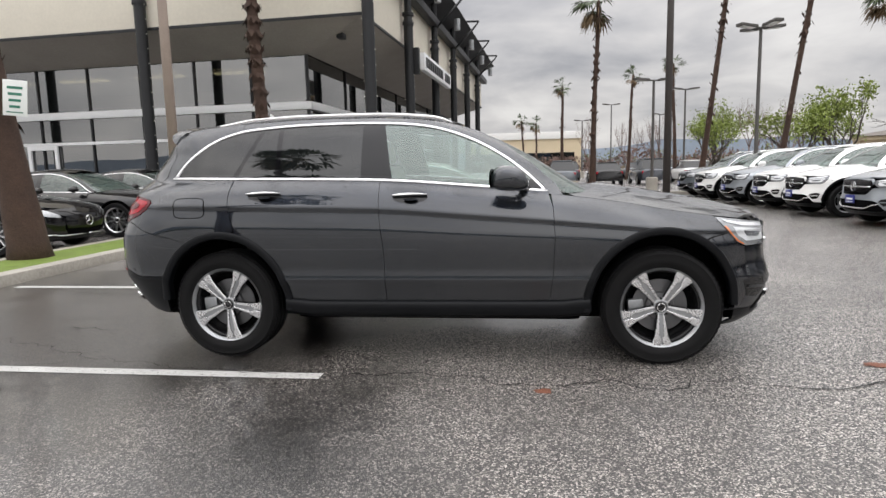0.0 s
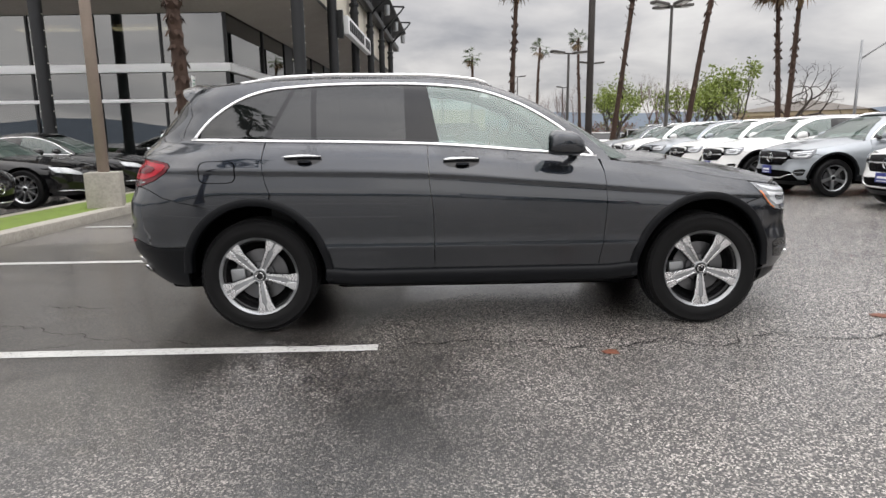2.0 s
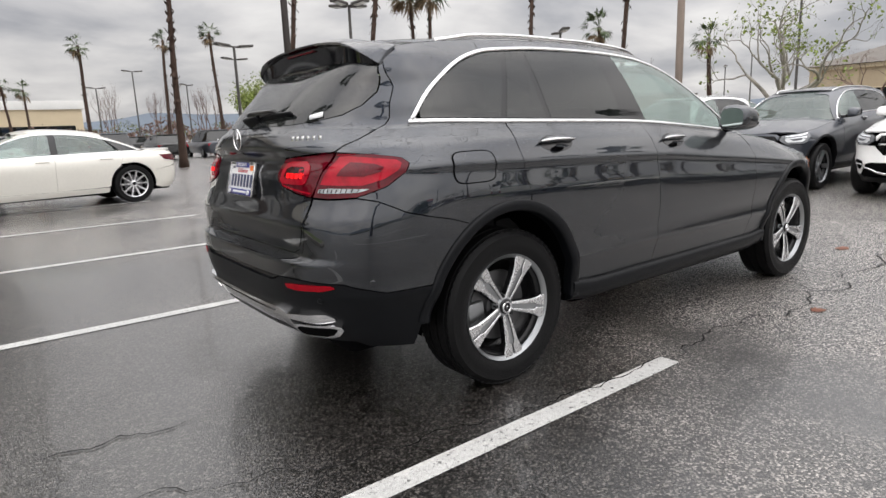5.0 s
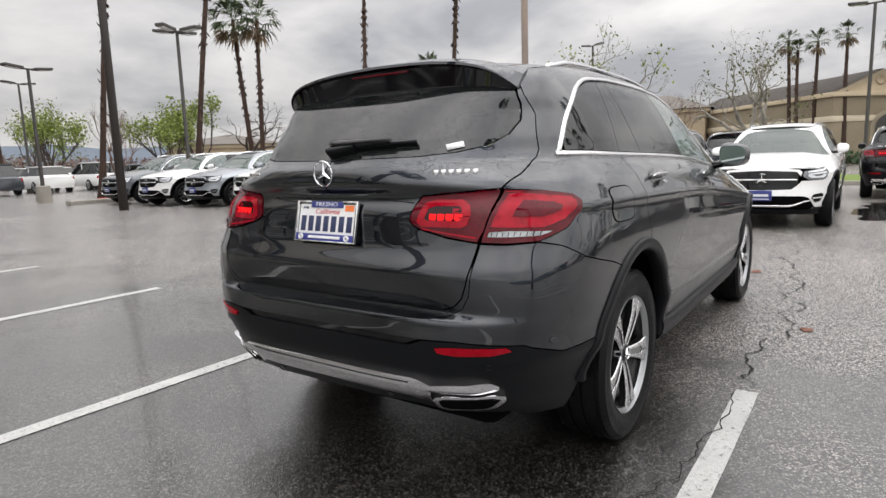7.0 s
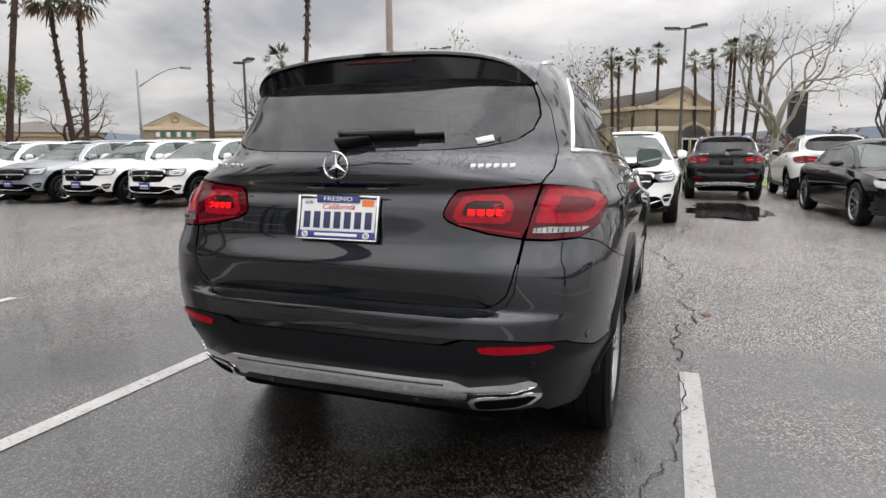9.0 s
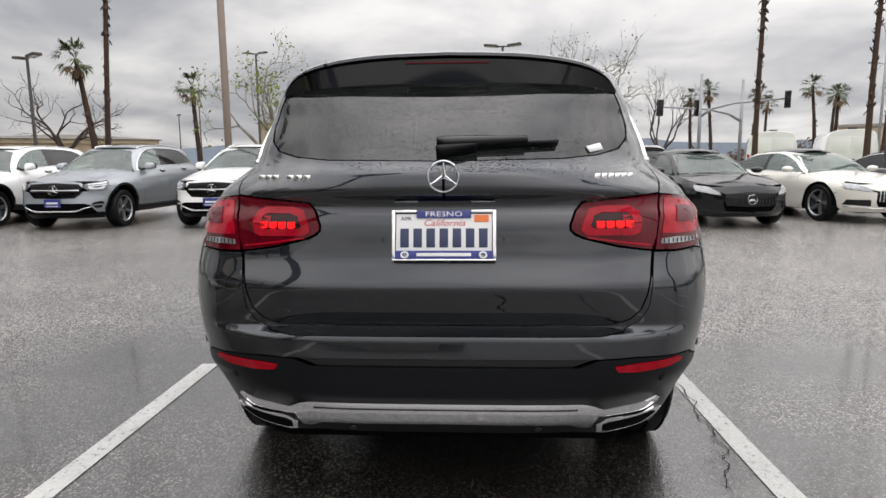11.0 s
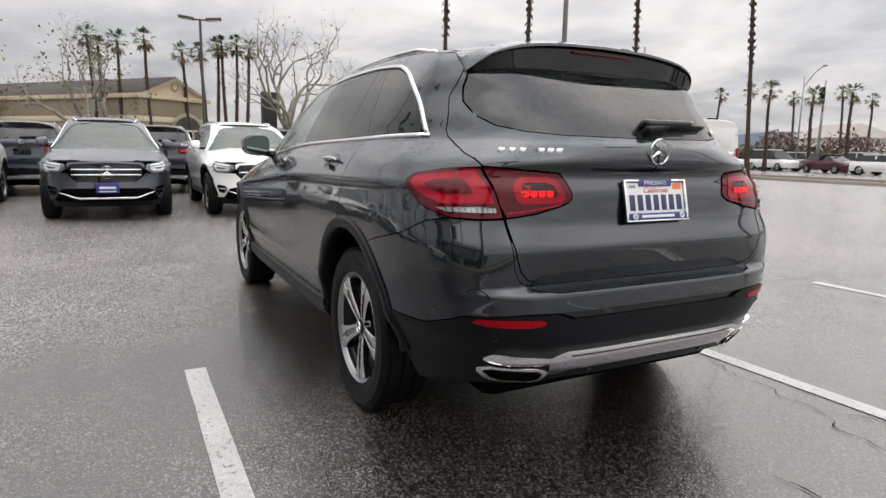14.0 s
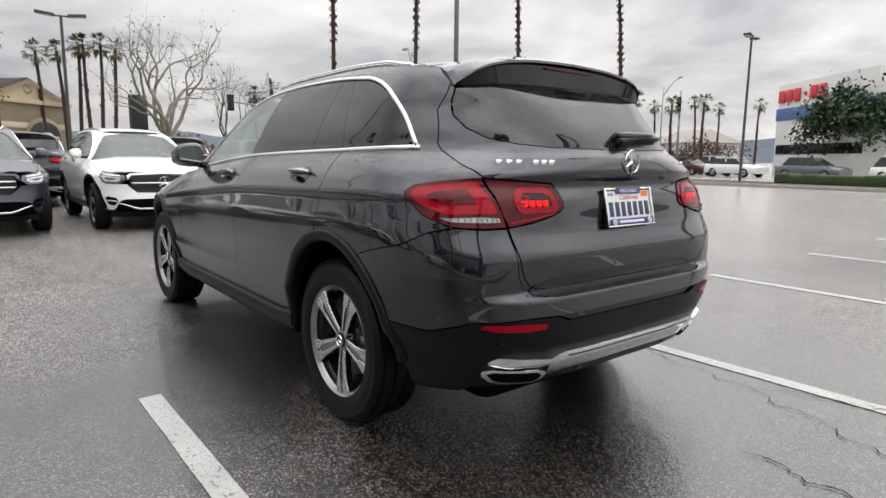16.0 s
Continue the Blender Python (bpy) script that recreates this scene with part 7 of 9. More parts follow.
    pm, nm_ = body.line([(body.r(y, skid(y), True), skid(y)) for y in dx(0.0, 0.66, 16)], -1, 0.002)
    part("skid_trim", sweep(bmesh.new(), ps + pm[1:], ns + nm_[1:], [0.032 - 0.026 * abs(k / 16 - 1) ** 5 for k in range(33)], 0.012), chrome, car)
    B("front_apron", S((1.897, 0.343), (1.90, 0.262)) + FR((0.74, 0.22), (0.0, 0.22), (0.0, 0.295), (0.66, 0.295), (0.70, 0.334), (0.84, 0.334)), PLASTIC)
    if front_plate:
        fp = box_part("dealer_plate", (SUV_XF(0.5) + 0.0, -0.155, 0.435), (SUV_XF(0.5) + 0.02, 0.155, 0.59), PLATE_BLUE, car, 0.006, "blue dealer plate with pale lettering")
        box_part("plate_lettering", (SUV_XF(0.5) + 0.018, -0.11, 0.50), (SUV_XF(0.5) + 0.022, 0.11, 0.535), PAPER, fp, 0)
        box_part("plate_lettering", (SUV_XF(0.5) + 0.018, -0.12, 0.455), (SUV_XF(0.5) + 0.022, 0.12, 0.468), PAPER, fp, 0)
    # rear end
    bump = S((-1.785, 0.831), (-1.904, 0.857), (-1.99, 0.880), (-2.09, 0.929), (-2.16, 0.945)) + R((0.74, 0.940), (0.662, 0.943), (0.652, 0.87), (0.641, 0.775), (0.613, 0.727), (0.561, 0.699), (0.48, 0.691), (0.0, 0.690), (0.0, 0.618), (0.45, 0.618), (0.60, 0.622), (0.80, 0.61)) + \
        S((-2.20, 0.598), (-2.08, 0.563), (-1.905, 0.568), *arch(-A, 156, 121, 0.475, 0.505, 8))
    rb = B("rear_bumper", bump, coat)
    part("bumper_step", sharp(surf_panel(body.poly(R((0, 0.6905), (0.48, 0.6915), (0.56, 0.6995), (0.612, 0.7275), (0.640, 0.775), (0.651, 0.869), (0.648, 0.868), (0.635, 0.81), (0.618, 0.764), (0.586, 0.7325), (0.535, 0.7145), (0.47, 0.7100), (0, 0.708))), body.pt, cell=(0.05, 0.006), both=True, gap=0, depth=0.006), 20), coat, rb)
    B("bumper_groove", R((0, 0.590), (0.40, 0.590), (0.47, 0.616), (0, 0.616)), GLOSS_BLACK, parent=rb, lift=-0.012, depth=0)
    low = S((-1.88, 0.566), (-1.905, 0.566), (-2.08, 0.561), (-2.20, 0.596)) + R((0.80, 0.608), (0.60, 0.62), (0.48, 0.616), (0.42, 0.592), (0, 0.592), (0, 0.352), (0.42, 0.350), (0.50, 0.335), (0.70, 0.325)) + S((-2.08, 0.295), (-1.91, 0.285))
    lb = B("lower_bumper", low, PLASTIC)
    GLASS_EDGE = [(0.0, 1.232), (0.38, 1.238), (0.50, 1.249), (0.585, 1.270), (0.628, 1.308), (0.641, 1.36), (0.627, 1.42), (0.603, 1.475)]
    gate_pts = (R((0, 0.7095), (0.47, 0.7115), (0.533, 0.716), (0.583, 0.734), (0.615, 0.765), (0.632, 0.81), (0.645, 0.87), (0.656, 0.945), (0.545, 0.960), (0.437, 0.986), (0.409, 0.998), (0.394, 1.012), (0.393, 1.032), (0.408, 1.070), (0.433, 1.102), (0.695, 1.124), (0.719, 1.17), (0.706, 1.25), (0.668, 1.38),
                 (0.618, 1.475)) + [("r", y + 0.003, z - 0.002) for y, z in GLASS_EDGE[::-1]])
    gate = B("tailgate", gate_pts, coat, cell=(cell[0], min(cell[1], 0.011)) if main else cell)
    B("rear_window", R(*GLASS_EDGE, (0.45, 1.50), (0, 1.51)), GLASS_DARK, parent=gate, depth=0.006, lift=-0.003)
    if rear:
        for sd in (-1, 1):
            il = part("tail_lamp", surf_panel(body.poly(R((0.654, 0.948), (0.545, 0.964), (0.439, 0.990), (0.412, 1.001), (0.397, 1.014), (0.396, 1.031), (0.411, 1.068), (0.435, 1.099), (0.693, 1.120), (0.672, 0.99))), body.pt, side=sd, depth=0.02, lift=0.004, cell=cell), LAMP_DEEP, gate, "deep red tail lamp lens")
            band = [(0.622, 1.033), (0.612, 1.066), (0.582, 1.087), (0.488, 1.088), (0.451, 1.075), (0.435, 1.04), (0.427, 1.013), (0.444, 0.997), (0.596, 0.995), (0.615, 1.005), (0.622, 1.031),
                    (0.591, 1.031), (0.590, 1.024), (0.583, 1.017), (0.467, 1.018), (0.456, 1.026), (0.468, 1.056), (0.494, 1.065), (0.576, 1.064), (0.589, 1.056), (0.591, 1.033)]
            part("lamp_floor", surf_panel(body.poly(R((0.583, 1.017), (0.467, 1.018), (0.457, 1.027), (0.468, 1.055), (0.494, 1.064), (0.576, 1.063), (0.588, 1.055), (0.590, 1.024))), body.pt, side=sd, depth=0.002, lift=0.0055, gap=0, cell=cell), LAMP_SMOKE, il, "smoked lamp floor")
            part("lamp_line", surf_panel(body.poly(R((0.648, 0.966), (0.546, 0.979), (0.446, 0.993), (0.446, 0.988), (0.546, 0.973), (0.647, 0.960))), body.pt, side=sd, depth=0.002, lift=0.0065, gap=0, cell=cell), LAMP_RED, il)
            part("lamp_band", surf_panel(body.poly(R(*band)), body.pt, side=sd, depth=0.003, lift=0.007, gap=0, cell=cell), LAMP_RED, il)
            for k in range(4):
                y0 = 0.476 + 0.031 * k
                part("diode", surf_panel(body.poly(R((y0, 1.022), (y0 + 0.006, 1.0185), (y0 + 0.019, 1.0185), (y0 + 0.025, 1.022), (y0 + 0.025, 1.039), (y0, 1.040))), body.pt, side=sd, depth=0.004, lift=0.007, gap=0, cell=cell), LED_RED, il, "lit red diode block")
            part("reflector", surf_panel(body.poly(R((0.54, 0.577), (0.60, 0.573), (0.72, 0.579), (0.768, 0.592), (0.755, 0.603), (0.60, 0.600), (0.53, 0.594))), body.pt, side=sd, depth=0.01, lift=0.005, gap=0, cell=cell), REFLECTOR, lb, "red bumper reflector")
            for py, pz in ((0.70, 0.535), (0.86, 0.60)):
                q = R((py, pz))[0] if py < 0.8 else ("s", -2.13, 0.61)
                u, z = body.uz(q)
                p = Vector(body.pt(u, z))
                ps, ns = body.line([(u, z)], sd)
                bm = bmesh.new()
                lathe(bm, [(0.0125, 0.0), (0.0125, 0.003), (0.009, 0.004), (0.0005, 0.002)], 16, "Z", Matrix.Translation(ps[0]) @ ns[0].to_track_quat("Z", "Y").to_matrix().to_4x4())
                bmesh.ops.recalc_face_normals(bm, faces=bm.faces)
                part("parking_sensor", bm, PLASTIC if py < 0.8 else coat, lb)
        # bright bar under the bumper and the tail pipes
        bulge = lambda c, r, k: (lambda u, z: (0.006 + k * math.sqrt(max(0.0, 1 - ((z - c) / r) ** 2))) * (1 - 0.8 * smoothstep(0.62, 0.70, body.pt(u, z)[1])))
        bar = R((0, 0.480), (0.43, 0.480), (0.46, 0.475), (0.497, 0.460), (0.56, 0.468), (0.65, 0.474), (0.685, 0.470), (0.706, 0.453), (0.703, 0.438), (0.685, 0.431), (0.52, 0.418), (0.488, 0.425), (0.455, 0.440), (0.42, 0.447), (0, 0.447))
        part("chrome_bar", sharp(surf_panel(body.poly(bar), body.pt, cell=(0.02, 0.006), both=True, lift=bulge(0.456, 0.034, 0.014), gap=0, depth=0.035), 40), chrome, lb, "polished chrome bumper bar")
        # thin raised dark line along the middle of the bar
        ps, ns = body.line([(body.r(y, 0.463), 0.463) for y in dx(0.415, 0.0, 10)], 1, 0.0215)
        pm, nm_ = body.line([(body.r(y, 0.463), 0.463) for y in dx(0.0, 0.415, 10)], -1, 0.0215)
        part("bar_dark_line", sweep(bmesh.new(), ps + pm[1:], ns + nm_[1:], 0.004, 0.0015, 0.002), RIM_DARK, lb)
        low_face = R((0, 0.4465), (0.42, 0.4465), (0.455, 0.4395), (0.488, 0.4245), (0.480, 0.40), (0.474, 0.368), (0.44, 0.368), (0.40, 0.392), (0, 0.398))
        # the bar's ground reflection is put into this darker chrome
        part("lower_trim", sharp(surf_panel(body.poly(low_face), body.pt, cell=(0.03, 0.01), both=True, lift=lambda u, z: 0.016 - 0.20 * max(0.0, 0.446 - z), gap=0, depth=0.03), 25), CHROME_GROUND, lb, "lower face of the bumper bar, darker chrome for reflected ground")
        for sd in (-1, 1):
            ring_o = [(0.484, 0.392), (0.50, 0.408), (0.53, 0.413), (0.69, 0.425), (0.713, 0.418), (0.708, 0.396), (0.676, 0.365), (0.64, 0.352), (0.52, 0.345), (0.492, 0.354)]
            ring_i = [(0.505, 0.390), (0.522, 0.399), (0.676, 0.410), (0.693, 0.402), (0.664, 0.374), (0.632, 0.363), (0.527, 0.357), (0.508, 0.364)]
            tp = part("tail_pipe", sharp(surf_panel(body.poly(R(*ring_o)), body.pt, side=sd, depth=0.05, lift=lambda u, z: 0.009 + 0.10 * (z - 0.345), gap=0, cell=(0.02, 0.01)), 40), chrome, lb, "chrome tail pipe finisher")
            part("pipe_opening", surf_panel(body.poly(R(*ring_i)), body.pt, side=sd, depth=0.004, lift=lambda u, z: 0.0115 + 0.10 * (z - 0.345), gap=0, cell=(0.02, 0.01)), INNER, tp)
            for yy in (0.30,):
                ps, ns = body.line([(body.r(yy, 0.372), 0.372)], sd, 0.0)
                bm = bmesh.new()
                lathe(bm, [(0.0125, 0.0), (0.0125, 0.004), (0.009, 0.005), (0.0005, 0.003)], 16, "Z", Matrix.Translation(ps[0]) @ ns[0].to_track_quat("Z", "Y").to_matrix().to_4x4())
                part("parking_sensor", bm, GLOSS_BLACK, lb)
        rear_details(car, gate, body, coat, main)
    # roof spoiler
    sp = bmesh.new()
    rows = []
    sp_top = pchip([0, 0.2, 0.36, 0.46, 0.52, 0.565, 0.595, 0.612], [1.611, 1.606, 1.592, 1.573, 1.553, 1.527, 1.500, 1.480])
    for i in range(33):
        y = 0.612 * math.sin(math.pi * (i / 32 - 0.5))
        q = abs(y) / 0.612
        xa = -1.80
        za = roof_pt(xa, min(abs(y), edge_y(xa)))[2]
        zt = sp_top(abs(y))
        zg = 1.503 - 0.033 * q ** 3
        xg = body.pt(body.r(abs(y), zg), zg)[0] + 0.004
        xt = -1.972 * (1 - q ** 4) + (xg - 0.010) * q ** 4
        xm, zm = (xa + xt) / 2, (za + zt) / 2 + 0.012
        rows.append([sp.verts.new(p) for p in ((xa, y, za + 0.002), (xm, y, zm + 0.002), (xt, y, zt), (xt - 0.002, y, zt - 0.010 * (1 - q ** 8)), (xt + 0.022 * (1 - q ** 6), y, zt - 0.018 * (1 - q ** 8)), (xg + 0.012 * (1 - q ** 6), y, zg + 0.006 * (1 - q ** 8)), (xg - 0.002, y, zg), (-1.86, y, zg + 0.01))])
    for a, b in zip(rows, rows[1:]):
        for j in range(7):
            f = sp.faces.new((a[j], b[j], b[j + 1], a[j + 1]))
            f.material_index = 1 if j > 2 else 0
    for r_, rev in ((rows[0], False), (rows[-1], True)):
        sp.faces.new(r_ if rev else r_[::-1])
    bmesh.ops.recalc_face_normals(sp, faces=sp.faces)
    ob = part("roof_spoiler", sharp(sp, 28), coat, car)
    ob.data.materials.append(GLOSS_BLACK)
    # underside, arch liners
    bm = bmesh.new()
    box(bm, (-2.12, -0.62, 0.23), (2.0, 0.62, 0.62), 0.05)
    box(bm, (-0.95, -0.86, 0.27), (0.95, 0.86, 0.40), 0.04)
    box(bm, (-2.22, -0.70, 0.60), (-1.92, 0.70, 1.05), 0.04)
    box(bm, (1.0, -0.62, 0.62), (2.0, 0.62, 0.93), 0.04)
    part("underbody", bm, INNER, car)
    for sx in (-A, A):
        for sd in (-1, 1):
            bm = bmesh.new()
            ring = arch(sx, -5, 185, 0.455, 0.475, 20)
            a = [bm.verts.new((x, sd * 0.60, z)) for x, z in ring]
            b = [bm.verts.new((x, sd * (body.pt(body.s(x, max(z, 0.40)), max(z, 0.40))[1] - 0.025), z)) for x, z in ring]
            for i in range(20):
                bm.faces.new((a[i], a[i + 1], b[i + 1], b[i]))
            bm.faces.new(a)
            part("arch_liner", bm, INNER, car)
            make_wheel(car, sx, sd * 0.795, sd, style=rims, hi=main, rim_mat=rim_mat, turn=(44 if sx < 0 else 37.5) if main else random.uniform(0, 70), rim_r=0.248)
    if cabin:
        cabin_parts(car, main, 0.0, SEAT if main else DASH)
    return car


def cabin_parts(car, main, dz=0.0, seat_mat=None):
    seat_mat = seat_mat or SEAT
    for sd in (-1, 1):
        box_part("front_seat", (-0.42, sd * 0.38 - 0.25, 0.55 + dz), (0.15, sd * 0.38 + 0.25, 0.74 + dz), seat_mat, car, 0.05)
        bm = bmesh.new()
        box(bm, (-0.09, -0.24, 0.0), (0.07, 0.24, 0.60), 0.06, 3)
        bmesh.ops.transform(bm, matrix=pose(-0.40, sd * 0.38, 0.70 + dz, 0, -14, 0), verts=bm.verts)
        part("seat_back", bm, seat_mat, car)
        bm = bmesh.new()
        box(bm, (-0.05, -0.14, 0.0), (0.06, 0.14, 0.19), 0.045, 3)
        bmesh.ops.transform(bm, matrix=pose(-0.565, sd * 0.38, 1.31 + dz, 0, -8, 0), verts=bm.verts)
        part("headrest", bm, seat_mat, car)
    box_part("rear_bench", (-1.25, -0.62, 0.52 + dz), (-0.72, 0.62, 0.74 + dz), DASH, car, 0.06)
    box_part("bench_back", (-1.42, -0.62, 0.62 + dz), (-1.24, 0.62, 1.27 + dz), DASH, car, 0.06)
    box_part("dashboard", (0.42, -0.70, 0.66 + dz), (0.92, 0.70, 1.02 + dz), DASH, car, 0.06)
    bm = bmesh.new()
    mx = pose(0.28, 0.38, 0.93 + dz, 0, -66, 0)
    prof = [(0.185 + 0.016 * math.cos(a), 0.016 * math.sin(a)) for a in np.linspace(0, 2 * math.pi, 9)]
    lathe(bm, prof, 28, "Z", mx)
    lathe(bm, [(0.07, -0.02), (0.075, 0.0), (0.05, 0.02), (0.001, 0.025)], 20, "Z", mx)
    part("steering_wheel", bm, DASH, car)


def rear_details(car, gate, body, coat, main):
    """Badges, number plate and wiper of the tailgate."""
    face = Matrix(((0, 0, -1, 0), (-1, 0, 0, 0), (0, 1, 0, 0), (0, 0, 0, 1)))
    star_badge("tailgate_star", gate, Matrix.Translation((SUV_XR(1.183) - 0.006, 0, 1.183)) @ face, 0.047)
    # model badges as small slanted bars
    for y0, n, w, gapk in ((0.632, 7, 0.027, 3), (-0.470, 6, 0.021, None)):
        yy = y0
        for k in range(n):
            if k == gapk:
                yy -= 0.028
                continue
            p = Vector(body.pt(body.r(abs(yy - w / 2), 1.178), 1.178))
            bm = bmesh.new()
            box(bm, (-w * 0.44, -0.011, 0.0), (w * 0.44, 0.011, 0.004), 0.0015, 1)
            for v in bm.verts:
                v.co.x += 0.25 * v.co.y
            ang = 14 if y0 > 0 else -14
            bmesh.ops.transform(bm, matrix=Matrix.Translation((p.x - 0.002, yy - w / 2, 1.178)) @ pose(0, 0, 0, 0, 0, -ang) @ face, verts=bm.verts)
            part("badge_letter", bm, CHROME, gate)
            yy -= w * 1.12
    x = -2.322
    pl = box_part("plate_holder", (x - 0.006, -0.158, 0.905), (x + 0.06, 0.158, 1.080), GLOSS_BLACK, gate, 0.006)
    if main:
        x -= 0.006
        box_part("number_plate", (x - 0.004, -0.150, 0.915), (x, 0.150, 1.070), PLATE_WHITE, pl, 0.001, "white number plate")
        for lo, hi in (((-0.160, 0.902), (0.160, 0.934)), ((-0.085, 1.054), (0.085, 1.082))):
            box_part("plate_frame", (x - 0.009, lo[0], lo[1]), (x - 0.003, hi[0], hi[1]), PLATE_BLUE, pl, 0.002, "dark blue plate frame strip")
        for lo, hi in (((-0.163, 0.900), (-0.152, 1.084)), ((0.152, 0.900), (0.163, 1.084)), ((0.085, 1.074), (0.152, 1.084)), ((-0.152, 1.074), (-0.085, 1.084)), ((-0.163, 0.896), (0.163, 0.903))):
            box_part("plate_rim", (x - 0.012, lo[0], lo[1]), (x - 0.002, hi[0], hi[1]), CHROME, pl, 0.003)
        m = lambda y, z, dd=0.0095: Matrix.Translation((x - dd, y, z)) @ face
        lettering("frame_word", "FRESNO", 0.026, PLATE_WHITE, pl, m(0, 1.068), 0.0006, sx=1.25)
        lettering("plate_word", "California", 0.034, PLATE_RED, pl, m(0.0, 1.036, 0.005), 0.0004, 0.35)
        lettering("plate_word", "APR", 0.019, PLATE_INK, pl, m(0.118, 1.052, 0.005), 0.0004)
        box_part("sticker", (x - 0.006, -0.140, 1.040), (x - 0.0035, -0.095, 1.066), STICKER, pl, 0, "orange registration sticker")
        for k in range(7):
            yc = 0.123 - 0.041 * k
            box_part("plate_figure", (x - 0.0055, yc - 0.0135, 0.946), (x - 0.0035, yc + 0.0135, 1.016), PLATE_INK, pl, 0.0007)
        box_part("frame_bar", (x - 0.0105, -0.085, 0.913), (x - 0.0085, 0.085, 0.925), PLATE_WHITE, pl, 0.0004)
        for yc in (-0.122, 0.122):
            star_badge("frame_emblem", pl, m(yc, 0.918), 0.010, PLATE_WHITE)
        pl.matrix_local = Matrix.Translation((-2.300, 0, 0.998)) @ Matrix.Rotation(math.radians(13), 4, "Y") @ Matrix.Diagonal((1, 1, 0.85, 1)) @ Matrix.Translation((2.322, 0, -0.990))
        # paper label inside the rear window
        bm = bmesh.new()
        box(bm, (-0.032, -0.012, 0), (0.032, 0.012, 0.001))
        u, z = body.uz(("r", 0.492, 1.270))
        ps, ns = body.line([(u, z)], -1)
        bmesh.ops.transform(bm, matrix=Matrix.Translation(ps[0] + ns[0] * 0.001) @ ns[0].to_track_quat("Z", "Y").to_matrix().to_4x4() @ pose(0, 0, 0, 0, 0, 12), verts=bm.verts)
        part("paper_label", bm, PAPER, gate, "small white paper label on the rear window")
    # wiper: a fat rounded arm cover that tapers to a thin blade
    def on_glass(y, z, lift):
        p_, n_ = body.line([(body.r(abs(y), z), z)], 1 if y > 0 else -1)
        return p_[0] + n_[0] * lift, n_[0]
    blade = [on_glass(0.015 - 0.375 * i / 13, 1.266 + 0.014 * i / 13, 0.010) for i in range(14)]
    wp = part("wiper_blade", sweep(bmesh.new(), [p for p, n in blade], [n for p, n in blade], 0.014, 0.012, 0.01), PLASTIC, gate)
    cover = [on_glass(0.024 - 0.285 * i / 13, 1.276 + 0.004 * i / 13, 0.016) for i in range(14)]
    part("wiper_arm", sweep(bmesh.new(), [p for p, n in cover], [n for p, n in cover], [0.020 if i == 0 else 0.036 - 0.016 * (i / 13) ** 2 for i in range(14)], 0.022, 0.02), GLOSS_BLACK, wp)
    hub = [on_glass(0.026 - 0.130 * i / 9, 1.252 + 0.010 * i / 9, 0.014) for i in range(10)]
    part("wiper_hub", sweep(bmesh.new(), [p for p, n in hub], [n for p, n in hub], [0.022 if i == 0 else 0.034 - 0.024 * (i / 9) ** 1.5 for i in range(10)], 0.020, 0.02), PLASTIC, wp)
    # high brake lamp under the spoiler edge
    box_part("brake_lamp", (-1.962, -0.15, 1.574), (-1.945, 0.15, 1.582), LAMP_DEEP, gate, 0.002)


SED_W = pchip([0.12, 0.2, 0.3, 0.42, 0.55, 0.68, 0.78, 0.86, 0.915, 0.95, 0.985, 1.08, 1.18, 1.28, 1.36, 1.44, 1.5],
              [0.80, 0.86, 0.905, 0.925, 0.94, 0.95, 0.945, 0.92, 0.875, 0.835, 0.81, 0.765, 0.71, 0.645, 0.58, 0.48, 0.36])
SED_BELT = pchip([-2.6, -1.6, -0.5, 0.5, 0.95, 1.6, 2.1, 2.6], [0.975, 0.985, 0.97, 0.945, 0.925, 0.865, 0.785, 0.66])
SED_XR = pchip([0.12, 0.25, 0.4, 0.6, 0.8, 0.92, 1.0, 1.1], [-2.2, -2.42, -2.52, -2.55, -2.545, -2.515, -2.46, -2.36])
SED_XF = pchip([0.12, 0.22, 0.35, 0.5, 0.62, 0.72, 0.8, 0.95], [2.25, 2.42, 2.52, 2.55, 2.54, 2.48, 2.40, 2.2])
SED_XB = pchip([0.9, 1.0, 1.1, 1.2, 1.3, 1.38, 1.46], [-2.14, -1.95, -1.74, -1.50, -1.21, -0.93, -0.55])
SED_XW = pchip([0.88, 1.0, 1.1, 1.2, 1.3, 1.38, 1.46], [1.22, 1.02, 0.84, 0.63, 0.38, 0.12, -0.25])
SED_RE = pchip([-1.4, -1.1, -0.7, -0.3, 0.0, 0.25, 0.45], [1.24, 1.315, 1.375, 1.40, 1.39, 1.345, 1.27])
SED_RM = pchip([-1.3, -1.1, -0.7, -0.3, 0.0, 0.25, 0.4], [1.345, 1.395, 1.445, 1.468, 1.455, 1.405, 1.35])
SED_DLO = [(-1.78, 1.0), (-1.55, 1.11), (-1.2, 1.235), (-0.8, 1.325), (-0.3, 1.355), (0.0, 1.34), (0.3, 1.27), (0.6, 1.14), (0.82, 1.0), (0.93, 0.945)]


class SedanSkin(Skin):
    def half(self, x, z):
        return self.width(z - smoothstep(0.5, 0.85, z) * (self.belt(x) - 0.95))


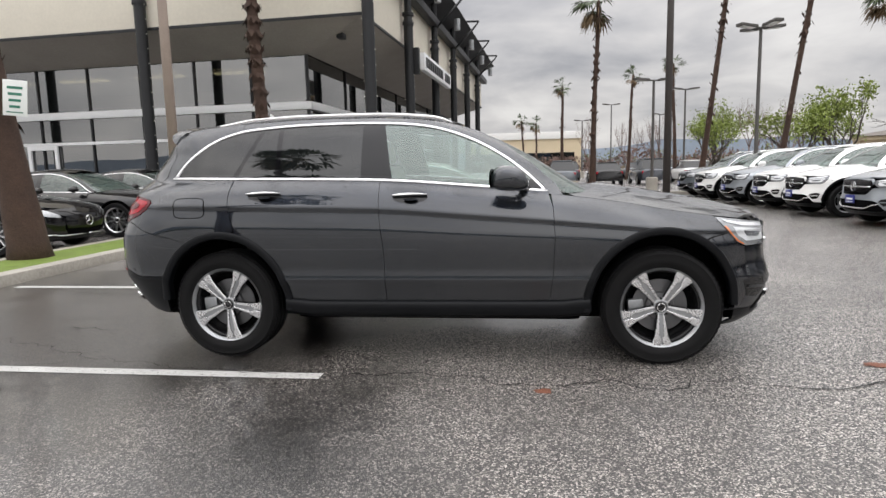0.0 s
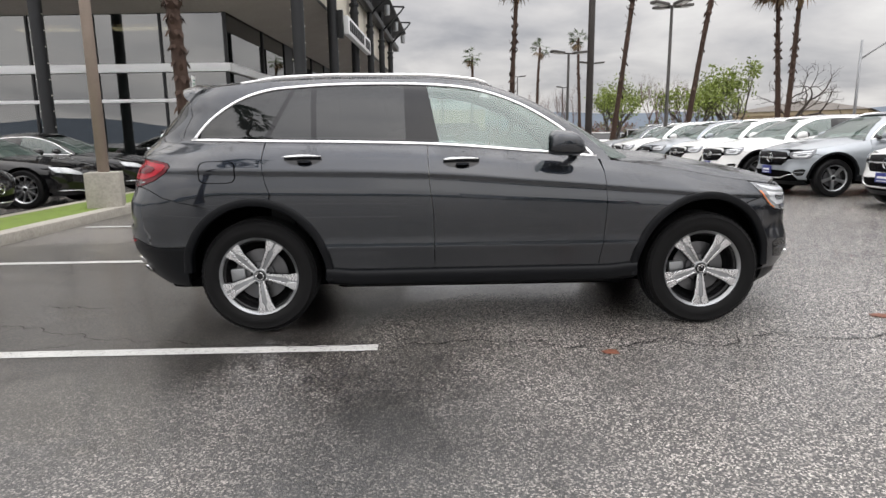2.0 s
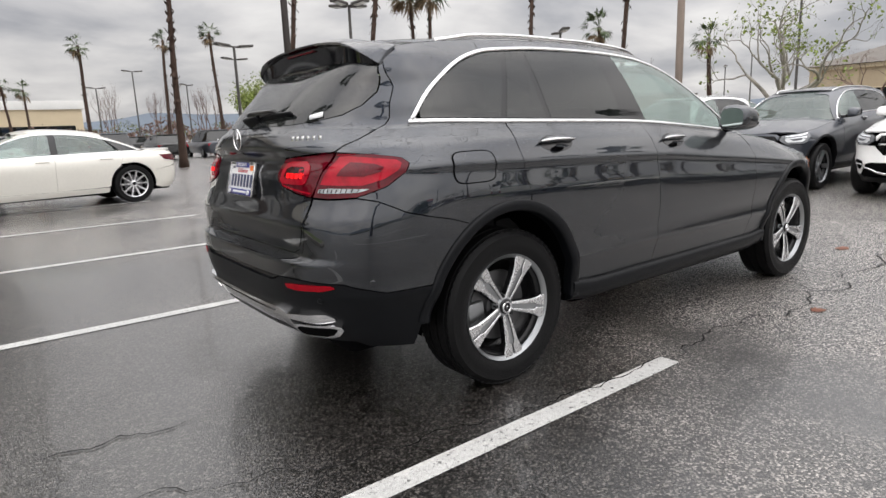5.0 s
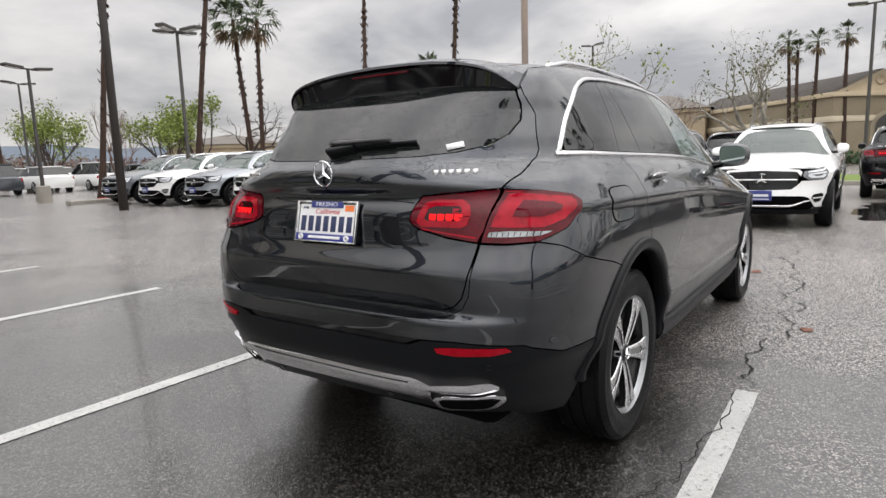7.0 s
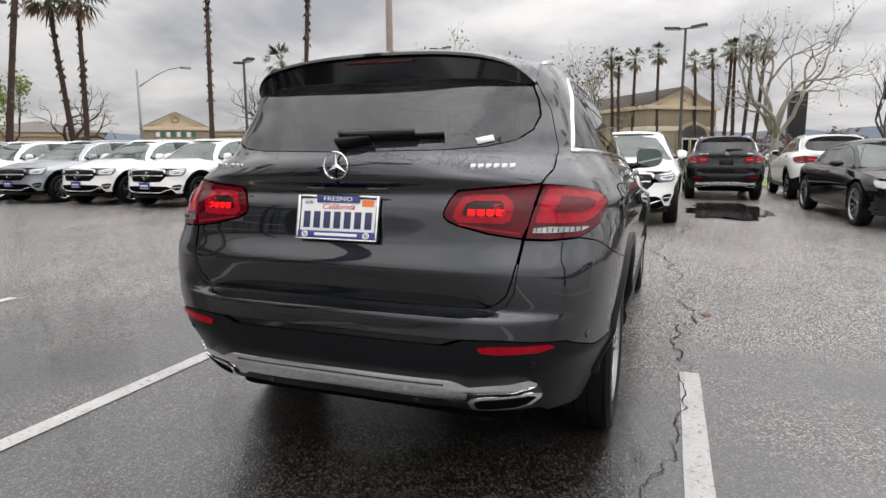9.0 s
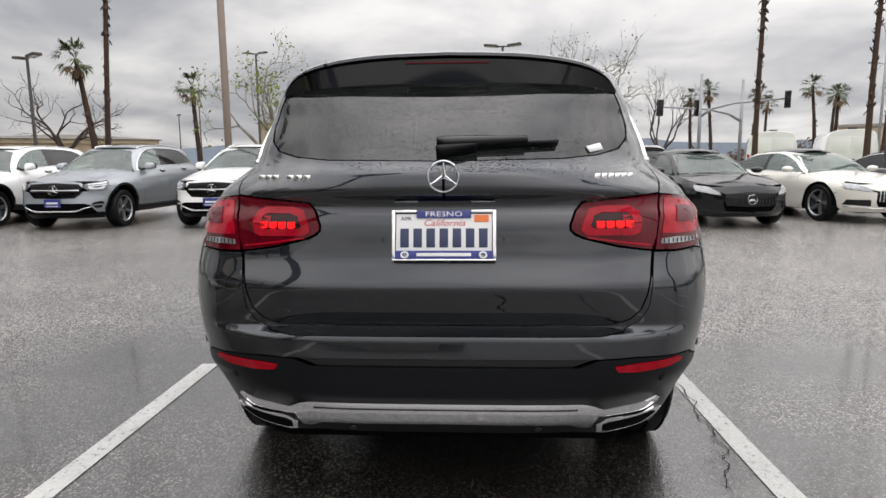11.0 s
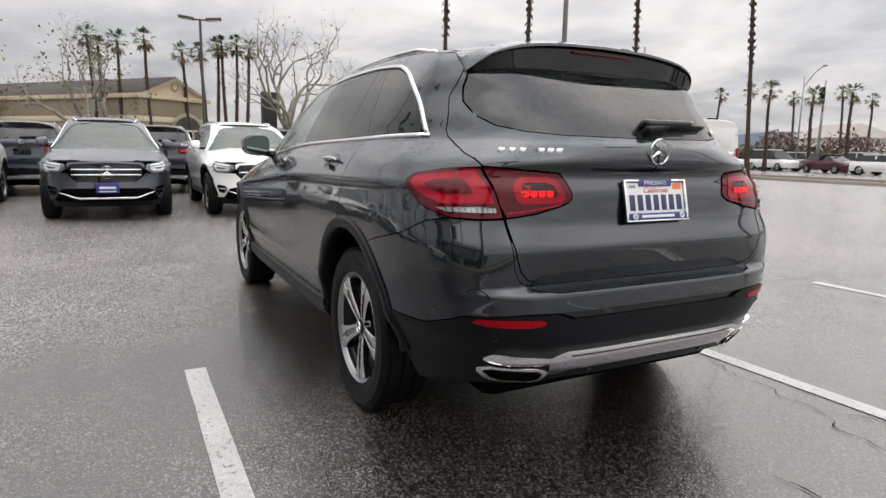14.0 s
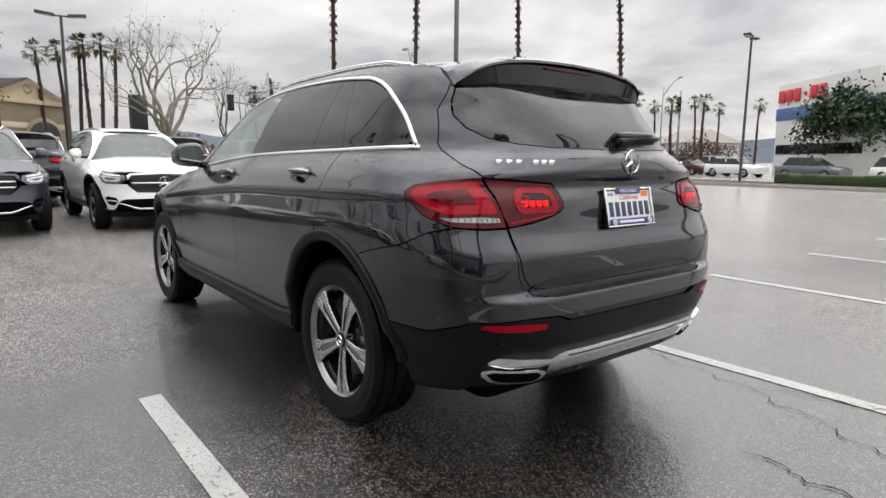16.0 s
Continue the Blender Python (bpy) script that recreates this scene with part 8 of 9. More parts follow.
def sedan(name, label, coat, at, group="", cell=(0.08, 0.06), rims="ten", rim_mat=None, face="panel", chrome=None):
    body = SedanSkin(SED_W, SED_BELT, -1.5, SED_XR, lambda z: 3.6, 1.3, SED_XF, lambda z: 2.8)
    green = SedanSkin(SED_W, SED_BELT, -0.7, SED_XB, lambda z: 5.0, -0.3, SED_XW, lambda z: 6.5)
    chrome = chrome or CHROME
    car = thing(name, label, "car", group, at)
    A, rr = 1.56, 0.365
    top = smooth_line(SED_DLO, 0.06)
    belt = lambda x: SED_BELT(x) + 0.01
    dx = lambda x0, x1, n: [x0 + (x1 - x0) * i / n for i in range(n + 1)]
    ra = lambda a0, a1, k=12: arch(-A, a0, a1, 0.415, 0.42, k, rr)
    fa = lambda a0, a1, k=12: arch(A, a0, a1, 0.415, 0.42, k, rr)
    top_at = lambda x: float(np.interp(x, [p[0] for p in top], [p[1] for p in top]))
    for sd in (-1, 1):
        def P(nm, pts, mat, sk=body, parent=car, **kw):
            return part(nm, surf_panel(sk.poly(pts), sk.pt, side=sd, cell=cell, centre=(0, 0, 0.6), **kw), mat, parent)
        c_cut = [(-1.40, belt(-1.4)), (-1.42, 0.90), (-1.36, 0.76)]
        b_cut = [(-0.28, belt(-0.28)), (-0.26, 0.7), (-0.25, 0.33)]
        f_cut = [(0.90, 0.33), (0.95, 0.6), (0.94, 0.8), (0.90, belt(0.9))]
        fd = P("front_door", S(*b_cut, *f_cut, *[(x, belt(x)) for x in dx(0.88, -0.28, 8)]), coat)
        rd = P("rear_door", S(*[(x, belt(x)) for x in dx(-0.28, -1.40, 8)], *c_cut[1:], *ra(62, 0, 8), (-1.10, 0.34), *b_cut[::-1][:-1]), coat)
        P("front_fender", S(*f_cut[:-1], (0.93, SED_BELT(0.93)), *[(x, SED_BELT(x)) for x in dx(1.0, 2.02, 10)], (2.05, 0.72), (2.0, 0.6), *fa(28, 172, 14), (1.10, 0.33)), coat)
        q = S(*ra(95, 165, 10), (-2.0, 0.62), (-2.3, 0.66)) + R((0.78, 0.68), (0.70, 0.70), (0.70, 0.94)) + S(*[(x, belt(x)) for x in dx(-2.3, -1.40, 6)], *c_cut[1:])
        qp = P("rear_quarter", q, coat)
        P("side_sill", S((-1.12, 0.33), (-1.10, 0.24), (1.08, 0.22), (1.10, 0.33)), coat, lift=0.008)
        P("tail_lamp", S((-2.10, 0.90), (-2.2, 0.80)) + R((0.70, 0.76), (0.45, 0.77), (0.42, 0.82), (0.70, 0.90)), LAMP_DEEP, lift=0.006)
        hl = P("headlamp", S((1.98, 0.775), (2.12, 0.67)) + FR((0.62, 0.62), (0.50, 0.60), (0.52, 0.65), (0.66, 0.75)), LAMP_CLEAR, lift=0.004)
        rail = [p for p in top if p[0] > -1.78]
        edge = [(-1.86, 1.02), (-1.6, 1.16), (-1.35, 1.25)] + [(x, SED_RE(x)) for x in dx(-1.2, 0.25, 12)] + [(0.50, 1.245), (0.75, 1.11), (0.95, 0.985), (0.98, 0.935)]
        P("cant_rail", S(*edge, (0.93, 0.94), *rail[::-1], (-1.78, 0.995)), coat, green)
        win = [(x, z - 0.01) for x, z in top]
        wz = lambda x: top_at(x) - 0.01
        bz = lambda x: belt(x) + 0.01
        P("door_window", S(*[(x, bz(x)) for x in dx(-0.25, 0.84, 6)], *[p for p in win[::-1] if -0.27 < p[0] < 0.8], (-0.27, wz(-0.27))), GLASS_CLEAR if coat is not PAINT_BLACK else GLASS_SCREEN, green, parent=fd, depth=0.004)
        P("door_window", S(*[(x, bz(x)) for x in dx(-1.36, -0.36, 6)], (-0.38, wz(-0.38)), *[p for p in win[::-1] if -1.15 < p[0] < -0.38], (-1.16, wz(-1.16))), GLASS_DARK if coat is PAINT_BLACK else GLASS_SCREEN, green, parent=rd, depth=0.004)
        P("quarter_window", S((-1.72, bz(-1.72)), (-1.41, bz(-1.41)), (-1.21, wz(-1.21)), (-1.5, wz(-1.5))), GLASS_DARK, green, parent=qp, depth=0.004)
        P("pillar_trim", S((-0.36, bz(-0.36)), (-0.25, bz(-0.25)), (-0.27, wz(-0.27)), (-0.38, wz(-0.38))), GLOSS_BLACK, green, parent=rd, depth=0.004, gap=0)
        ps, ns = green.line([(green.s(x, z), z) for x, z in top], sd)
        part("window_trim", sweep(bmesh.new(), ps, ns, 0.02, 0.008), chrome, fd)
        ps, ns = green.line([(green.s(x, belt(x)), belt(x)) for x in dx(-1.76, 0.90, 24)], sd)
        part("belt_trim", sweep(bmesh.new(), ps, ns, 0.018, 0.008), chrome, fd)
        for dr, hx in ((fd, -0.08), (rd, -1.12)):
            ps, ns = body.line([(hx + k, 0.87) for k in np.linspace(-0.11, 0.11, 6)], sd, 0.004)
            part("handle", sweep(bmesh.new(), ps, ns, 0.024, 0.014), coat, dr)
        bm = bmesh.new()
        bmesh.ops.create_uvsphere(bm, u_segments=14, v_segments=10, radius=1)
        for v in bm.verts:
            v.co = Vector((0.72 + v.co.x * 0.09, sd * (1.0 + v.co.y * 0.12), 1.02 + v.co.z * 0.065))
        bmesh.ops.recalc_face_normals(bm, faces=bm.faces)
        part("wing_mirror", bm, coat, car)
    B = lambda nm, pts, mat, sk=body, parent=car, **kw: part(nm, surf_panel(sk.poly(pts), sk.pt, cell=cell, both=True, centre=(0, 0, 0.6), **kw), mat, parent)
    ey = lambda x: green.pt(green.s(x, SED_RE(x)), SED_RE(x))[1]
    rpt = lambda x, y: (x, y, SED_RM(x) - (SED_RM(x) - SED_RE(x)) * (max(0, y) / ey(x)) ** 2.4)
    part("roof", surf_panel(dense([(x, ey(x)) for x in dx(-1.2, 0.22, 16)] + [(0.21, 0.3), (0.21, 0.0), (-1.24, 0.0)], 0.08), rpt, cell=(0.09, 0.09), both=True), GLOSS_BLACK if face == "bars" else coat, car)
    hw = lambda x: body.pt(body.s(x, SED_BELT(x)), SED_BELT(x))[1]
    hpt = lambda x, y: (x, y, SED_BELT(x) + (0.075 * (1 - (max(0, y) / hw(min(x, 2.0))) ** 2.2)) * (1 - smoothstep(2.1, 2.6, x) * 0.7))
    part("bonnet", surf_panel(dense([(1.10, 0.0), (1.06, 0.4), (0.98, 0.78)] + [(x, hw(x) - 0.004) for x in dx(1.05, 2.02, 9)] + [(2.2, 0.66), (2.38, 0.4), (2.44, 0.0)], 0.08), hpt, cell=(0.09, 0.09), both=True), coat, car)
    tpt = lambda x, y: (x, y, SED_BELT(x) + 0.05 * (1 - (max(0, y) / 0.85) ** 2.4))
    tw = lambda x: body.pt(body.s(x, 0.965), 0.965)[1]
    part("boot_lid", surf_panel(dense([(-2.0, 0.0), (-1.9, 0.7), (-1.84, 0.80)] + [(x, min(0.82, tw(x) - 0.01)) for x in dx(-1.9, -2.44, 6)] + [(-2.47, 0.4), (-2.48, 0.0)], 0.08), tpt, cell=(0.09, 0.09), both=True), coat, car)
    B("windscreen", FR((0, 0.975), (0.5, 0.965), (0.70, 0.95), (0.66, 1.1), (0.56, 1.33), (0, 1.385)), GLASS_SCREEN, green, depth=0.004)
    B("rear_window", R((0, 1.0), (0.60, 0.99), (0.66, 1.02), (0.58, 1.22), (0.50, 1.33), (0, 1.37)), GLASS_DARK, green, depth=0.004)
    B("front_bumper", S((2.0, 0.6), *arch(A, 26, -8, 0.415, 0.42, 6, rr), (2.02, 0.26)) + FR((0.80, 0.22), (0, 0.22), (0, 0.30), (0.40, 0.32), (0.46, 0.42), (0.46, 0.60), (0.60, 0.615)) + S((2.12, 0.66), (2.05, 0.715)), coat)
    gm = B("grille", FR((0, 0.40), (0.42, 0.42), (0.46, 0.52), (0.44, 0.62), (0, 0.66)), GLOSS_BLACK, lift=0.002)
    B("nose", FR((0, 0.66), (0.44, 0.622), (0.50, 0.645), (0.62, 0.70), (0.655, 0.74), (0, 0.775)), coat)
    B("lower_intake", FR((0, 0.30), (0.40, 0.32), (0.42, 0.40), (0, 0.38)), INNER, lift=-0.01)
    for sd in (-1, 1):
        part("side_intake", surf_panel(body.poly(FR((0.52, 0.34), (0.82, 0.36), (0.80, 0.46), (0.54, 0.46))), body.pt, side=sd, lift=0.004, gap=0, cell=cell, centre=(0, 0, 0.6)), GLOSS_BLACK, car)
        ps, ns = body.line([(body.r(y, 0.30 + 0.02 * (y > 0.5), True), 0.30 + 0.02 * (y > 0.5)) for y in dx(0.05, 0.80, 10)], sd)
        part("splitter_trim", sweep(bmesh.new(), ps, ns, 0.022, 0.012), chrome, car)
    if face == "bars":
        for k in range(15):
            yy = -0.42 + 0.06 * k
            p = Vector(body.pt(body.r(abs(yy), 0.53, True), 0.53))
            box_part("grille_bar", (p.x - 0.012, yy - 0.008, 0.43), (p.x + 0.016, yy + 0.008, 0.625), chrome, gm, 0.003)
    star_badge("front_star", gm, Matrix.Translation((SED_XF(0.53) + 0.018, 0, 0.53)) @ Matrix(((0, 0, 1, 0), (1, 0, 0, 0), (0, 1, 0, 0), (0, 0, 0, 1))), 0.085)
    B("rear_bumper", S((-2.0, 0.62), *arch(-A, 164, 190, 0.415, 0.42, 5, rr), (-2.1, 0.25)) + R((0.75, 0.24), (0, 0.24), (0, 0.66), (0.70, 0.68)) + S((-2.3, 0.655)), coat)
    B("boot_face", R((0, 0.66), (0.68, 0.69), (0.69, 0.96), (0, 0.985)), coat)
    bm = bmesh.new()
    box(bm, (-2.35, -0.60, 0.20), (2.3, 0.60, 0.60), 0.05)
    box(bm, (-1.10, -0.84, 0.20), (1.10, 0.84, 0.34), 0.04)
    part("underbody", bm, INNER, car)
    for sx in (-A, A):
        for sd in (-1, 1):
            bm = bmesh.new()
            ring = arch(sx, -5, 185, 0.405, 0.41, 16, rr)
            a = [bm.verts.new((x, sd * 0.58, z)) for x, z in ring]
            b = [bm.verts.new((x, sd * 0.93, z)) for x, z in ring]
            for i in range(16):
                bm.faces.new((a[i], a[i + 1], b[i + 1], b[i]))
            bm.faces.new(a)
            part("arch_liner", bm, INNER, car)
            make_wheel(car, sx, sd * 0.82, sd, r=rr, rim_r=0.255, style=rims, hi=False, rim_mat=rim_mat, turn=random.uniform(0, 70))
    cabin_parts(car, False, -0.18, DASH)
    return car


def van(label, at, group):
    """A tall white panel van, seen from behind; it points to local +x."""
    car = thing("panel_van", label, "van", group, at)
    bm = bmesh.new()
    prof = [(-0.98, 0.42), (-1.0, 0.6), (-1.0, 1.2), (-0.96, 1.75), (-0.88, 2.2), (-0.78, 2.35), (-0.5, 2.44), (0, 2.47)]
    prof = prof + [(-y, z) for y, z in prof[-2::-1]]
    secs = []
    for x, ky, kz in ((-2.9, 0.985, 0.99), (-2.88, 1, 1), (-1, 1.0, 1.005), (1.2, 1.0, 1.0), (1.7, 0.96, 0.96), (2.2, 0.93, 0.72), (2.75, 0.88, 0.50), (2.9, 0.8, 0.42)):
        secs.append([bm.verts.new((x, y * ky, 0.42 + (z - 0.42) * kz)) for y, z in prof])
    for a, b in zip(secs, secs[1:]):
        for i in range(len(prof) - 1):
            bm.faces.new((a[i], a[i + 1], b[i + 1], b[i]))
    bm.faces.new(secs[0])
    bm.faces.new(secs[-1][::-1])
    bmesh.ops.recalc_face_normals(bm, faces=bm.faces)
    part("body", sharp(bm, 40), PAINT_WHITE, car)
    for sd in (-1, 1):
        d = box_part("rear_door", (-2.925, min(0.01 * sd, 0.84 * sd), 0.62), (-2.885, max(0.01 * sd, 0.84 * sd), 2.16), PAINT_WHITE, car, 0.012)
        box_part("door_panel", (-2.932, min(0.10 * sd, 0.74 * sd), 1.45), (-2.920, max(0.10 * sd, 0.74 * sd), 2.05), PAINT_WHITE, d, 0.01)
        box_part("handle", (-2.945, min(0.06 * sd, 0.16 * sd), 1.18), (-2.92, max(0.06 * sd, 0.16 * sd), 1.22), PLASTIC, d, 0.006)
        for zz in (0.85, 1.4, 1.95):
            box_part("hinge", (-2.94, min(0.84 * sd, 0.90 * sd), zz), (-2.89, max(0.84 * sd, 0.90 * sd), zz + 0.08), PAINT_WHITE, d, 0.006)
        box_part("tail_lamp", (-2.93, min(0.88 * sd, 0.985 * sd), 0.75), (-2.86, max(0.88 * sd, 0.985 * sd), 1.45), LAMP_RED, car, 0.02)
        box_part("side_moulding", (-2.6, min(0.99 * sd, 1.02 * sd), 0.62), (1.5, max(0.99 * sd, 1.02 * sd), 0.74), PLASTIC, car, 0.01)
        for x in (-1.75, 1.9):
            make_wheel(car, x, sd * 0.84, sd, r=0.35, rim_r=0.21, style="five", hi=False, rim_mat=RIM_GREY)
    box_part("rear_bumper", (-3.02, -0.96, 0.40), (-2.86, 0.96, 0.60), PLASTIC, car, 0.03)
    box_part("number_plate", (-2.93, -0.16, 0.66), (-2.92, 0.16, 0.80), PLATE_INK, car, 0)
    box_part("roof_lamp", (-2.88, -0.16, 2.42), (-2.72, 0.16, 2.52), PLASTIC, car, 0.02)
    bm = bmesh.new()
    box(bm, (-2.7, -0.7, 0.28), (2.6, 0.7, 0.5), 0.03)
    part("underbody", bm, INNER, car)
    return car


def small_car(label, coat, at, group="", tall=1.5, name="parked_car"):
    """A car far off: lofted body, glasshouse, lamps and wheels."""
    car = thing(name, label, "car", group, at)
    bm = bmesh.new()
    prof = [(-0.86, 0.28), (-0.92, 0.45), (-0.92, 0.75), (-0.84, 0.92), (-0.5, 0.98)]
    prof = prof + [(-y, z) for y, z in prof[::-1]]
    secs = []
    for x, ky, kz in ((-2.25, 0.82, 0.85), (-2.15, 0.93, 0.98), (-1.2, 1, 1.02), (0.8, 1, 1.0), (1.6, 0.98, 0.90), (2.1, 0.9, 0.78), (2.25, 0.78, 0.68)):
        secs.append([bm.verts.new((x, y * ky, 0.28 + (z - 0.28) * kz)) for y, z in prof])
    for a, b in zip(secs, secs[1:]):
        for i in range(len(prof)):
            j = (i + 1) % len(prof)
            bm.faces.new((a[i], a[j], b[j], b[i]))
    bm.faces.new(secs[0])
    bm.faces.new(secs[-1])
    bmesh.ops.recalc_face_normals(bm, faces=bm.faces)
    part("body", sharp(bm, 45), coat, car)

    def dome(nm, inset, z0, z1, mat, x0, x1, x2, x3):
        bm = bmesh.new()
        lo = [(x0, 0.80 - inset), (x3, 0.80 - inset)]
        ring0 = [bm.verts.new(p) for p in ((x0, -0.80 + inset, z0), (x3, -0.80 + inset, z0), (x3, 0.80 - inset, z0), (x0, 0.80 - inset, z0))]
        ring1 = [bm.verts.new(p) for p in ((x1, -0.62 + inset, z1), (x2, -0.62 + inset, z1), (x2, 0.62 - inset, z1), (x1, 0.62 - inset, z1))]
        for i in range(4):
            j = (i + 1) % 4
            bm.faces.new((ring0[i], ring0[j], ring1[j], ring1[i]))
        bm.faces.new(ring1)
        bmesh.ops.bevel(bm, geom=[ed for ed in bm.edges if len(ed.link_faces) == 2], offset=0.05, segments=2, affect="EDGES")
        return part(nm, sharp(bm, 40), mat, car)
    back = -2.05 if tall > 1.55 else -1.75
    dome("glasshouse", 0.0, 0.95, tall - 0.05, GLASS_DARK, back, back + 0.35, 0.25, 1.05)
    box_part("roof", (back + 0.33, -0.60, tall - 0.075), (0.27, 0.60, tall), coat, car, 0.03)
    for sd in (-1, 1):
        box_part("pillar", (-0.4, min(0.70 * sd, 0.735 * sd), 0.95), (-0.3, max(0.70 * sd, 0.735 * sd), tall - 0.1), coat, car, 0.01)
        box_part("headlamp", (2.12, min(0.45 * sd, 0.78 * sd), 0.60), (2.19, max(0.45 * sd, 0.78 * sd), 0.72), LAMP_CLEAR, car, 0.02)
        box_part("tail_lamp", (-2.24, min(0.50 * sd, 0.80 * sd), 0.70), (-2.12, max(0.50 * sd, 0.80 * sd), 0.86), LAMP_RED, car, 0.02)
        for x in (-1.35, 1.35):
            bm = bmesh.new()
            lathe(bm, [(0.2, -0.1), (0.32, -0.1), (0.33, 0.08), (0.24, 0.1), (0.22, 0.07), (0.001, 0.06)], 20, m=pose(x, sd * 0.83, 0.33, 0, 0, 0 if sd > 0 else 180))
            part("wheel", sharp(bm, 40), RUBBER, car)
            bm = bmesh.new()
            lathe(bm, [(0.215, 0.085), (0.15, 0.075), (0.05, 0.085), (0.001, 0.085)], 14, m=pose(x, sd * 0.83, 0.33, 0, 0, 0 if sd > 0 else 180))
            part("rim", bm, RIM_GREY, car)
    box_part("grille", (2.17, -0.40, 0.48), (2.22, 0.40, 0.68), GLOSS_BLACK, car, 0.02)
    return car

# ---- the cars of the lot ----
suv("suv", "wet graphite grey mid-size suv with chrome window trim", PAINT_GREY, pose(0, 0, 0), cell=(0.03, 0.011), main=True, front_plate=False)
LOW = (0.08, 0.06)
ROW = "suv row facing the aisle"
for lab, coat, x, y, rims, rm, turn in (("white suv with black alloys and a blue dealer plate", PAINT_WHITE, 8.6, -0.36, "five", RIM_GREY, 0),
                                        ("dark blue-grey suv with chrome skid trim and dealer plate", PAINT_DARK, 8.75, 2.02, "five", RIM_GREY, 0),
                                        ("white suv with black alloys and a blue dealer plate", PAINT_WHITE, 9.2, 4.80, "five", RIM_GREY, 0),
                                        ("silver suv with black alloys, parked between white ones", PAINT_SILVER, 8.95, 7.7, "five", RIM_GREY, 0),
                                        ("white suv with grey alloys in the parked row", PAINT_WHITE, 8.9, 10.3, "five", RIM_GREY, 0),
                                        ("white suv with grey alloys in the parked row", PAINT_WHITE, 8.95, 12.55, "five", RIM_GREY, 0),
                                        ("large silver suv with bright alloys in the parked row", PAINT_SILVER, 8.8, 14.75, "ten", RIM, 0),
                                        ("large white suv with bright alloys in the parked row", PAINT_WHITE, 8.6, 17.0, "ten", RIM, 0),
                                        ("large steel grey suv at the end of the row", PAINT_STEEL, 8.6, 19.4, "ten", RIM, 0)):
    suv("suv", lab, coat, pose(x, y, 0, 0, 0, 180 + turn), ROW, LOW, rims=rims, rim_mat=rm, rear=False, cabin=True, amber=False)
BACK = "suv row seen from behind"
for lab, coat, x, y in (("black suv seen from behind, wet", PAINT_BLACK, 15.0, -2.45), ("white suv with dark rear glass", PAINT_WHITE, 15.2, -4.9), ("dark grey suv with red lamp band", PAINT_DARK, 14.2, 1.0),
                        ("black suv behind the front row", PAINT_BLACK, 14.4, 6.3), ("dark grey suv behind the front row", PAINT_DARK, 14.2, 3.7)):
    suv("suv", lab, coat, pose(x, y, 0), BACK, LOW, rims="five", rim_mat=RIM_GREY, front_plate=False, cabin=False)
sedan("sedan", "black executive sedan with bright ten-spoke wheels", PAINT_BLACK, pose(-9.45, 7.75, 0), "black sedans by the lawn", rim_mat=RIM)
sedan("sedan", "black executive sedan nosed up to the lawn kerb", PAINT_BLACK, pose(-9.55, 4.9, 0), "black sedans by the lawn", rim_mat=RIM)
sedan("sedan", "black executive sedan close to the showroom", PAINT_BLACK, pose(-9.5, 10.5, 0), "black sedans by the lawn", rim_mat=RIM)
sedan("sedan", "pearl white limousine with multi-spoke wheels", PAINT_PEARL, pose(-2.55, 10.95, 0, 0, 0, 187), "", rim_mat=RIM)
sedan("sedan", "black four-door coupe with dark wheels", PAINT_BLACK, pose(9.2, -4.85, 0, 0, 0, 183), "coupes facing the aisle", rim_mat=RIM_GREY, face="bars", chrome=GLOSS_BLACK)
